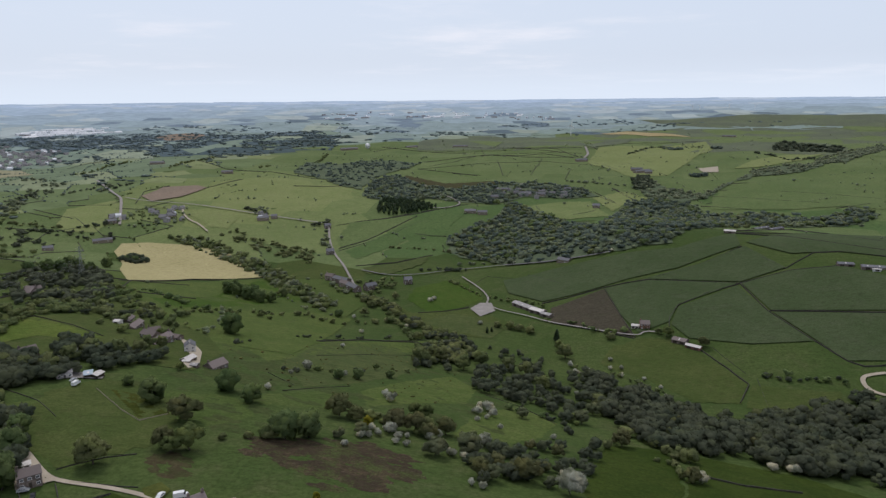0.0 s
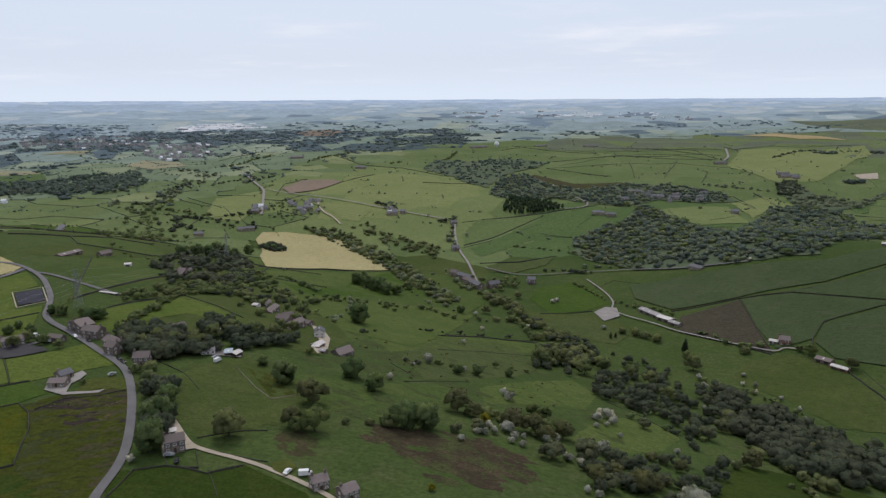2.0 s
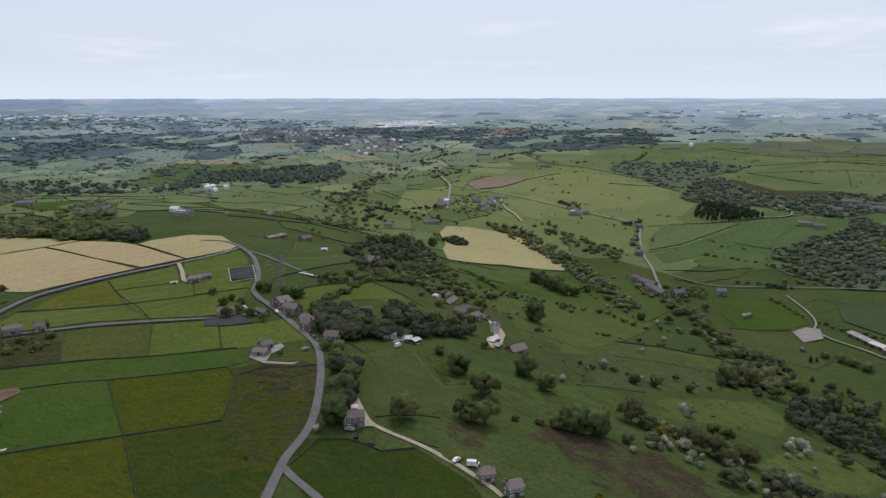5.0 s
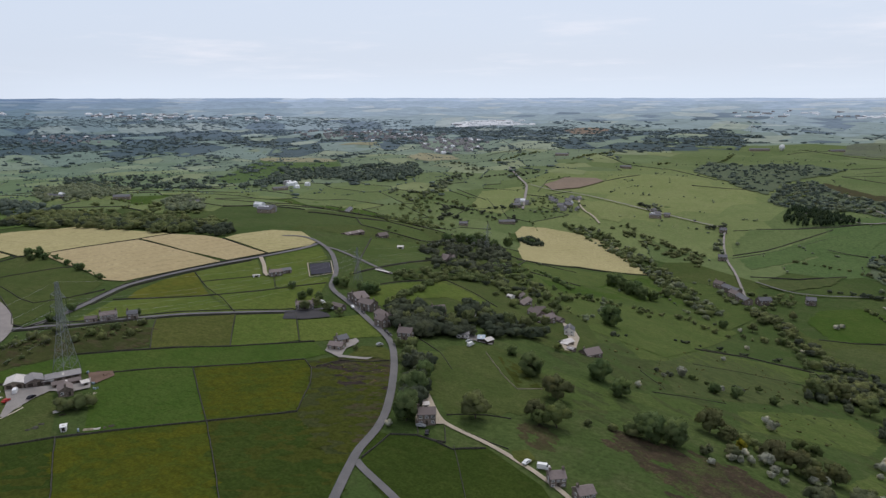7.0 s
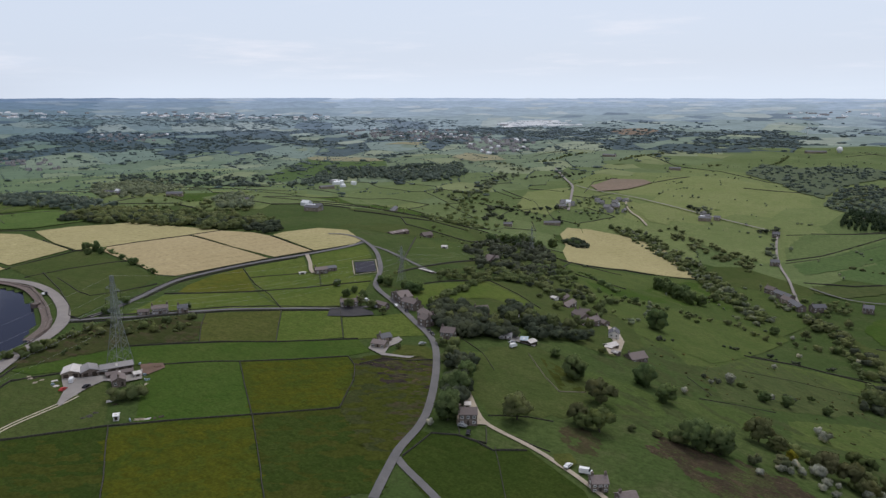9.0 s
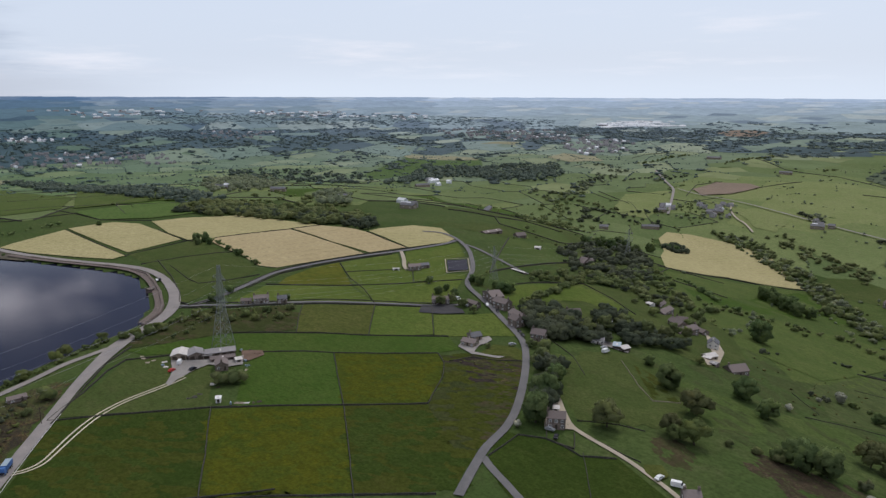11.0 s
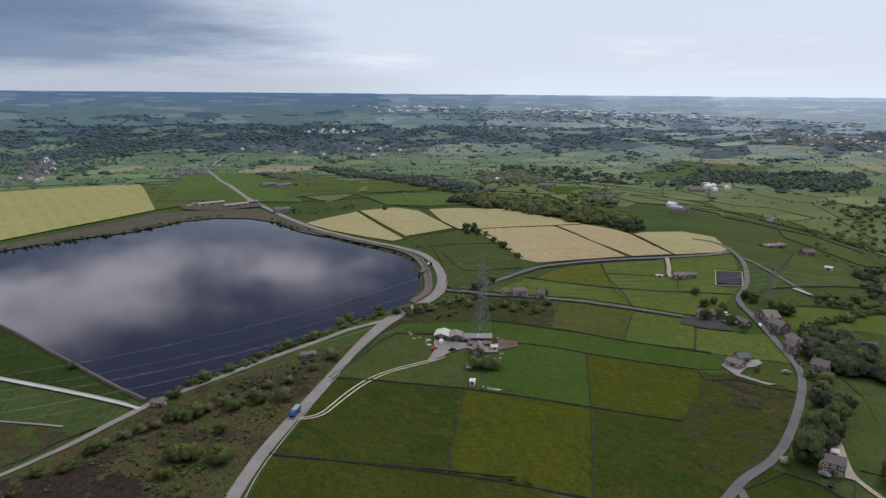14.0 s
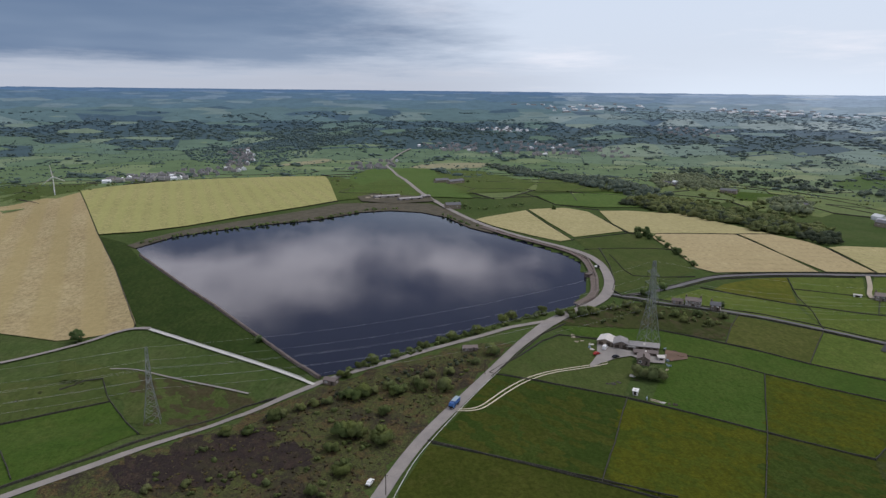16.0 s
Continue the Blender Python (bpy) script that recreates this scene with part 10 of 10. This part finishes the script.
# outlet tower in the corner of the reservoir
(vx, vy), = [(-488.1, 208.3)]
root = thing("outlet_tower", vx, vy, 0.1, 25, "small square stone outlet tower at the reservoir edge", "tower")
bm = bmesh.new()
box(bm, 0, 0, 1.2, 4.2, 4.2, 3.4)
part("base", bm, DRESSED, root)
bm = bmesh.new()
box(bm, 0, 0, 3.05, 4.8, 4.8, 0.3)
part("coping", bm, DRESSED, root)
bm = bmesh.new()
for ex, ey in ((-2.2, -2.2), (2.2, -2.2), (2.2, 2.2), (-2.2, 2.2)):
    box(bm, ex, ey, 3.75, 0.12, 0.12, 1.1)
for k in (-2.2, 2.2):
    box(bm, 0, k, 4.25, 4.4, 0.08, 0.08)
    box(bm, k, 0, 4.25, 0.08, 4.4, 0.08)
part("railing", bm, STEEL, root)

# small white dome on the hill
(dx, dy, dh), = [(-230.8, 2183.2, 14.3)]
root = thing("radome", dx, dy, ground_z(dx, dy), 0, "small white dome on the far hill", "dome")
bm = bmesh.new()
bmesh.ops.create_icosphere(bm, subdivisions=3, radius=dh * 0.55, matrix=pose(0, 0, dh * 0.6))
part("shell", bm, WHITE_PAINT, root)
bm = bmesh.new()
bmesh.ops.create_cone(bm, segments=16, radius1=dh * 0.35, radius2=dh * 0.35, depth=dh * 0.4, cap_ends=True, matrix=pose(0, 0, dh * 0.1))
part("base", bm, CONCRETE, root)

# ---- single trees and bushes ----
SLOPE_T = "trees on the valley slope"
plant("syc", [(-144.3, 322.7, 13.7), (-117.6, 353.6, 13.1), (-100.5, 338.7, 10.6), (-165.2, 519.2, 18.6), (-72.1, 289.9, 14.1), (-62.6, 294.3, 13.7), (-166.8, 345, 6.7), (-67, 416.2, 7.4), (-55.9, 425, 7.5), (-37, 444.7, 6.3), (-53.7, 663.8, 6.8), (-105.9, 674.4, 9.3)], SLOPE_T)
plant("syc", [(-164.2, 233.3, 15), (-175.6, 257.8, 13.3), (-182.4, 276.5, 10.5), (-178.2, 256.2, 11.1), (-328.6, 389.7, 8.6), (-336.8, 389.7, 6.9), (-302.4, 383.4, 9.9), (-300.5, 389.1, 9.1), (-312, 389.1, 7.6)], "trees beside the village road")
plant("oak", [(-139.7, 252.6, 13.5), (-18.1, 514, 15.3), (-9.6, 531, 14.8), (105.1, 571, 14.1), (-2.7, 534.9, 14), (15, 513.6, 13.5), (-81.5, 686.4, 9.4), (-76.3, 722.1, 8.6), (-54, 754.2, 8.9), (29.8, 540.6, 12.3), (197, 608.4, 6.6), (103.6, 591.6, 10.4), (52.2, 531, 12.1), (64.4, 518.1, 11.9), (72.2, 479.3, 12)], SLOPE_T)
plant("fresh", [(-107.3, 268.8, 12.6), (202.9, 602.3, 10.9), (-114.7, 266, 7.9), (-153.9, 383.2, 5), (-48.6, 465.5, 4.9), (-9.8, 351.8, 8.2), (-16.1, 354.2, 7.7)], SLOPE_T)
plant("rust", [(-120.4, 300.7, 13.3), (-118.7, 270.1, 9.6), (-54.3, 332.3, 12.7), (-24.5, 320.3, 11.7), (-14.8, 321.9, 11.7), (-45.1, 328.1, 7.8), (0.8, 324.5, 10.6), (-7.6, 315.5, 8.6), (120.7, 308.5, 8.6), (226.5, 575.5, 10.6), (14.9, 268.6, 10.1), (34.6, 272.7, 11.4), (98.9, 357.5, 10.2)], SLOPE_T)
plant("grey", [(-4.5, 289.1, 9.6), (11.7, 296.6, 11.5), (-49.3, 298.7, 5), (-39.7, 306.4, 6.7), (19.6, 266.9, 7.6), (97.5, 423.3, 9.3), (46.8, 387, 7), (84.6, 396.5, 9.5), (196.4, 394.5, 9.5), (232.9, 396.8, 9.1)], SLOPE_T)
plant("haw", [(-26.8, 313.5, 6.3), (-36.2, 304.2, 3.6), (-31.8, 307.8, 3.9), (-22, 307.3, 3.9), (-7.5, 312.7, 4.6), (-3.1, 317.6, 4.1), (19.6, 314.5, 6.9), (2.2, 294.2, 3.3), (10.6, 296.1, 4.1), (-30.7, 377, 6.1), (19.3, 378.7, 5.1), (25.6, 389.9, 7), (28.2, 377.7, 4.8), (-89.2, 429.2, 6.1), (-96, 410.3, 2.9), (-76, 613.2, 4.2), (-10.7, 748.4, 5.1), (-98.8, 365.7, 4), (15.4, 256, 3.2), (10.8, 257.7, 3.2), (-45.2, 288.1, 3.2), (-17.7, 297.7, 3.3)], "flowering hawthorns")
plant("haw", [(52.3, 262.4, 11.2), (53, 282, 4.3), (125.4, 309.8, 6.8), (180.6, 350.1, 5.4), (192.3, 348.7, 6.2), (-23.1, 299.8, 3.3), (59.3, 348.5, 3.2), (42.4, 324.5, 2.7), (142.4, 562.6, 4), (147.2, 543.6, 3.9), (158.9, 518.6, 3.8), (166.7, 500.4, 3.7), (106.2, 550, 4.9), (106.8, 528.6, 5.7), (30.3, 351.7, 3.2), (-0.3, 597.4, 4.1), (36.5, 662.9, 4.5), (-36.1, 649.8, 3.9)], "flowering hawthorns")
plant("haw", [(-167.1, 224.5, 3.6), (-92.3, 440.4, 4.7), (-65, 424.7, 4.5), (-34.9, 385.9, 4.8), (-90.4, 672.9, 4.6), (-82.3, 538.3, 3.8), (-14.7, 741.4, 5.6)], "flowering hawthorns")
plant("haw", [(-30.7, 327.4, 3.0), (-27.4, 320.9, 3.6), (-40.2, 310.7, 3.3), (-35.3, 315.5, 3.7), (-10.6, 323.9, 3.7), (-7.2, 328.6, 2.7), (17.1, 381.4, 2.6), (21.9, 396, 4.1), (24.4, 370, 3.1), (18.5, 362.5, 3.0), (28.3, 388.8, 4.4), (106.1, 491.8, 3.4), (117.7, 536.8, 4.1), (96.2, 473.5, 3.5), (85.7, 485, 3.8), (124.6, 526.3, 2.9), (137.9, 543.9, 3.7), (143.1, 527.2, 4.2), (153.4, 499.7, 3.5), (164.8, 480.9, 3.9), (-39.2, 302.2, 3.8), (-18.4, 310.6, 2.7), (3.2, 291.3, 4.0), (8.4, 290.3, 3.7), (1.9, 537.4, 3.1)], "flowering hawthorns")
plant("con", [(104.6, 613.8, 12.9), (41.6, 637.8, 7.1), (46.2, 641, 5.5)], "dark conifers")
plant("syc", [(-419.8, 780.6, 14.7), (-408.5, 725.3, 15.2), (-417.5, 715.1, 13.7), (-402.8, 772.4, 13), (-417.7, 681.1, 11.9), (-424.5, 856.3, 14.3), (-438.2, 797, 15.1)], "dark trees round a house")
plant("gold", [(-38.1, 321.1, 5.9), (-47.8, 232.9, 3.2)], SLOPE_T)
plant("bush", [(-77.9, 287.6, 5.4), (-97.7, 282.7, 3.2), (-87.8, 287.1, 3.3), (132.3, 343.9, 8.1), (128.1, 349.6, 7.5), (107, 448.5, 9.9), (153.5, 610.1, 6.5), (83.8, 636.4, 7.7), (73.9, 645, 6.7), (66.2, 650.3, 7.8), (52.7, 654.1, 6.7), (-23.8, 610.8, 7.4), (-217.5, 564.1, 5.1), (-182.6, 761.5, 10.6)], "bushes on the slope")
plant("syc", [(-238.5, 746.5, 15.8), (-223, 736.1, 15.5), (-210.4, 723.9, 16.5), (-195.8, 714.4, 15), (-185.8, 722.2, 12.6), (-239.7, 771.3, 13.6), (-210.5, 746.6, 14.4), (-414.8, 915.1, 10), (-427.2, 917.5, 8.4), (-80.8, 289, 6.5)], "clump of trees in a pasture")
plant("syc", [(-425.6, -139.2, 8.4), (-383, -31.2, 4.6), (-606.7, 307.8, 6.8), (-787.9, 287.1, 6.9)], "trees by the reservoir")
plant("fbush", [(-258.3, 25.2, 7.2), (-263.4, 15.2, 7.3), (-266.2, 10.3, 6.8), (-237.3, 8.6, 5.8), (-302.8, 21.8, 6), (-300, 16.4, 5.9), (-224.3, -3.2, 4.3), (-253.9, 5.2, 4.7), (-282.2, 28.9, 4.6), (-289.3, -18.8, 5.2), (-276.8, -37.7, 4.6), (-275.7, -28.5, 4.5), (-305.9, 49, 6.1), (-301.6, 36.2, 5.4)], "bushes on the heather moor")
plant("bush", [(-303.9, 61, 6.4), (-344.4, 93.9, 7.2), (-320.3, 65.6, 4.7), (-332.6, 81.7, 4.1), (-304.1, 40.6, 4.5), (-304.6, 25.9, 4.8), (-308.3, 34.3, 4.9), (-303, 20.5, 4.4), (-312.8, 47.3, 4.6), (-319.8, 55.5, 4.7), (-297.8, 4.7, 4.0), (-301.9, 12.6, 4.4), (-292.3, -15.3, 3.9), (-295.3, -7.9, 3.9), (-297.5, -1.6, 4.0), (-237.7, -47, 2.8), (-236.3, -60.1, 3.1), (-233.6, -19.2, 2.7), (-241.5, -31.8, 2.4), (-262.4, -44.6, 2.7)], "bushes on the heather moor")
plant("fbush", [(-347.9, 41.9, 4.9), (-336.9, 23, 4.7), (-341.2, 29.2, 5.4), (-359.4, 59, 5.1), (-370.1, 77.2, 5.2), (-378.1, 93.1, 5.4), (-394.3, 114.1, 5.6), (-399.8, 121.2, 5.7), (-326.7, 13.9, 4.6), (-365.7, 69.8, 4.5), (-411.9, 145.6, 4.5), (-401.3, 153.3, 5.1), (-404.5, 162.1, 4.5), (-403.3, 169.4, 5.2), (-406.8, 176.6, 4.5)], "bushes along the shore")
plant("bush", [(-302.6, 158.9, 7.2), (-299.7, 162.9, 7.8), (-297.7, 167.1, 6.6), (-411.1, 204.2, 6.2), (-409, 218.2, 5.5), (-407.5, 192, 4.6), (-385.7, 240.2, 4.6), (-388, 226.1, 5.3), (-379, 254.2, 4.6), (-398.9, 204.3, 5.3), (-386, 214.1, 4.5), (-377.5, 226.3, 4.5), (-368.9, 238.5, 4.5), (-400.7, 176.8, 5.2), (-399.5, 168.5, 5.2), (-396.3, 159.6, 5.1)], "bushes by the farm")
plant("syc", [(-622.6, 314.8, 8.7), (-614.5, 318.9, 9.7), (-598.6, 315.5, 6.2), (-562.5, 313.5, 4.8), (-537.4, 308.1, 6.2), (-535.7, 310.1, 6.2), (-498.2, 302.2, 4.9), (-443.8, 246.6, 6), (-434.3, 227.3, 5.8), (-433.9, 232.7, 5.8), (-399.9, 265.8, 4.9), (-357.7, 364.8, 6), (-333.9, 349.5, 6.5), (-335.4, 359.6, 5.8), (-322.5, 354.5, 6.5)], "hedgerow trees")
plant("oak", [(-313.7, 330.6, 7.7), (-311.5, 339.4, 7.8), (-301, 338.7, 6.9), (-286.7, 333.4, 6), (-238.4, 290.7, 3.3), (-259.5, 352.3, 7.5), (-224.9, 352.9, 10.8), (-214.5, 356.4, 11.4), (-239, 354.9, 10.2), (-240.9, 344.8, 9.4), (-213.9, 376.9, 11.1), (-210.5, 393.9, 10.7), (-195.4, 397.4, 11.4), (-186, 403.9, 10.7), (-189.6, 425.4, 9.6), (-182.4, 428.5, 8.8)], "trees round the village")


# ---- heaps, scrap and garden things ----
def heap(x, y, wide, high, material, label, seed):
    """A rough mound of tipped earth or stone."""
    rnd = random.Random(seed)
    root = thing("heap", x, y, ground_z(x, y) + 0.1, rnd.uniform(0, 360), label, "heap", "heaps about the farm")
    v, f = ICO2
    d = np.array([[rnd.uniform(0.75, 1.2)] for _ in range(len(v))])
    v = v * d * np.array([wide, wide * 0.7, high])
    mesh_object("mound", v, f, material, parent=root)
    for k in range(5):
        bm = bmesh.new()
        a = rnd.uniform(0, 6.28)
        box(bm, wide * 0.9 * math.cos(a), wide * 0.65 * math.sin(a), high * 0.15, rnd.uniform(0.4, 0.9), rnd.uniform(0.3, 0.6), rnd.uniform(0.3, 0.6), rnd.uniform(0, 180), 0.06)
        part("boulder", bm, WALL_STONE, root)


def scrap(x, y, seed, group):
    """A low pile of planks, sheets and drums."""
    rnd = random.Random(seed)
    kind = rnd.choice((("planks", TIMBER_DARK, "plank"), ("roof sheets", SHEET_PALE, "sheet"), ("drums", SHED_BLUE, "drum"), ("fence timber", GRAVEL, "plank")))
    root = thing("scrap_pile", x, y, ground_z(x, y) + 0.15, rnd.uniform(0, 360), "low pile of old %s by a farm wall" % kind[0], "scrap", group)
    for k in range(rnd.randint(4, 7)):
        bm = bmesh.new()
        if kind[2] == "drum":
            r = bmesh.ops.create_cone(bm, cap_ends=True, segments=10, radius1=0.32, radius2=0.32, depth=0.9, matrix=pose(rnd.uniform(-1, 1), rnd.uniform(-0.8, 0.8), 0.45))
        else:
            box(bm, rnd.uniform(-0.4, 0.4), (k - 3) * 0.28, 0.12 + 0.11 * (k % 3), rnd.uniform(1.8, 2.8), 0.3 if kind[2] == "plank" else 0.9, 0.08, rnd.uniform(-14, 14), 0.01)
        part(kind[2], bm, kind[1], root)


def swing_frame(x, y, turn):
    root = thing("swing_frame", x, y, ground_z(x, y) + 0.1, turn, "white metal garden swing frame on grass", "swing")
    for sx in (-1.6, 1.6):
        for sy in (-0.9, 0.9):
            bm = bmesh.new()
            bmesh.ops.create_cone(bm, cap_ends=True, segments=6, radius1=0.09, radius2=0.09, depth=2.5, matrix=pose(sx, sy * 0.5, 1.1, 22 if sy > 0 else -22, 0, 0))
            part("leg", bm, WHITE_PAINT, root)
    bm = bmesh.new()
    box(bm, 0, 0, 2.25, 3.4, 0.16, 0.16, 0, 0.03)
    part("top_bar", bm, WHITE_PAINT, root)
    for sx in (-0.7, 0.7):
        bm = bmesh.new()
        box(bm, sx, 0, 0.6, 0.5, 0.22, 0.06, 0, 0.01)
        for k in (-0.22, 0.22):
            box(bm, sx + k, 0, 1.4, 0.03, 0.03, 1.6)
        part("swing_seat", bm, TIMBER_DARK, root)


for k, (x, y) in enumerate([(-324.5, 194.2), (-322.2, 195.9), (-296.8, 143.1), (-297.9, 146.4), (-297, 140.4), (-362.5, 147.8), (-170.3, 253.9), (-167, 247.3)]):
    heap(x, y, (2.6, 1.6, 1.8, 1.2, 1.1, 1.4, 1.6, 1.3)[k], (1.0, 0.7, 0.45, 0.4, 0.4, 0.6, 0.6, 0.5)[k], EARTH if k < 2 else WALL_STONE if k < 5 else GRAVEL, "heap of red earth by the barns" if k < 2 else "overgrown heap of dark stones" if k < 5 else "pale heap of rubble and sand", 300 + k)
for k, (x, y) in enumerate([(-277.6, 151.6), (-276.3, 153.4), (-274.3, 155.1), (-272.5, 156.5), (-270.7, 159.2), (-270, 161.3), (-365.6, 148.4), (-361.2, 149.7), (-356.3, 150.3), (-355.4, 146.8), (-349.6, 153.5), (-342.7, 151), (-345, 150.7), (-324.1, 182.2), (-308.3, 178.1), (-313.2, 181.3), (-320.4, 184.4), (-331.9, 194.9), (-335.5, 191.4), (-304.1, 156.7), (-298.9, 156.3), (-171.5, 257.2), (-169.1, 250.9), (-204.8, 289.8)]):
    scrap(x, y, 400 + k, "scrap round the farm")
for k, (x, y) in enumerate([(-903.8, 73.3), (-916.7, 80.9), (-896.3, 84.7), (-899.3, 92.1)]):
    heap(x, y, 6 - k * 0.6, 2.4 - k * 0.3, GRAVEL, "heap of pale sand in the works yard", 340 + k)
spot = [(-198.4, 298.5)]
swing_frame(*spot[0], 30)
shed([(-164.1, 246.8), (-161.8, 248.3)], 3.5, 1.9, 0.5, WHITE_PAINT, SHEET_PALE, "small white garden room behind a stone house", VILLAGE, 1)
# pale kerb of the pond
for a, b in ([(-397.2, 424), (-387, 441.9)], [(-387, 441.9), (-358.5, 412.1)], [(-358.5, 412.1), (-367.7, 394.5)], [(-367.7, 394.5), (-397.2, 424)]):
    ribbon("pond_edge", [a, b], 0.8, GRAVEL, "pale stone edge of the pond", 3.2)

# the pattern trees have been copied; take them away
for kinds in MASTERS.values():
    for root in kinds:
        for ob in (*root.children_recursive, root):
            bpy.data.objects.remove(ob)
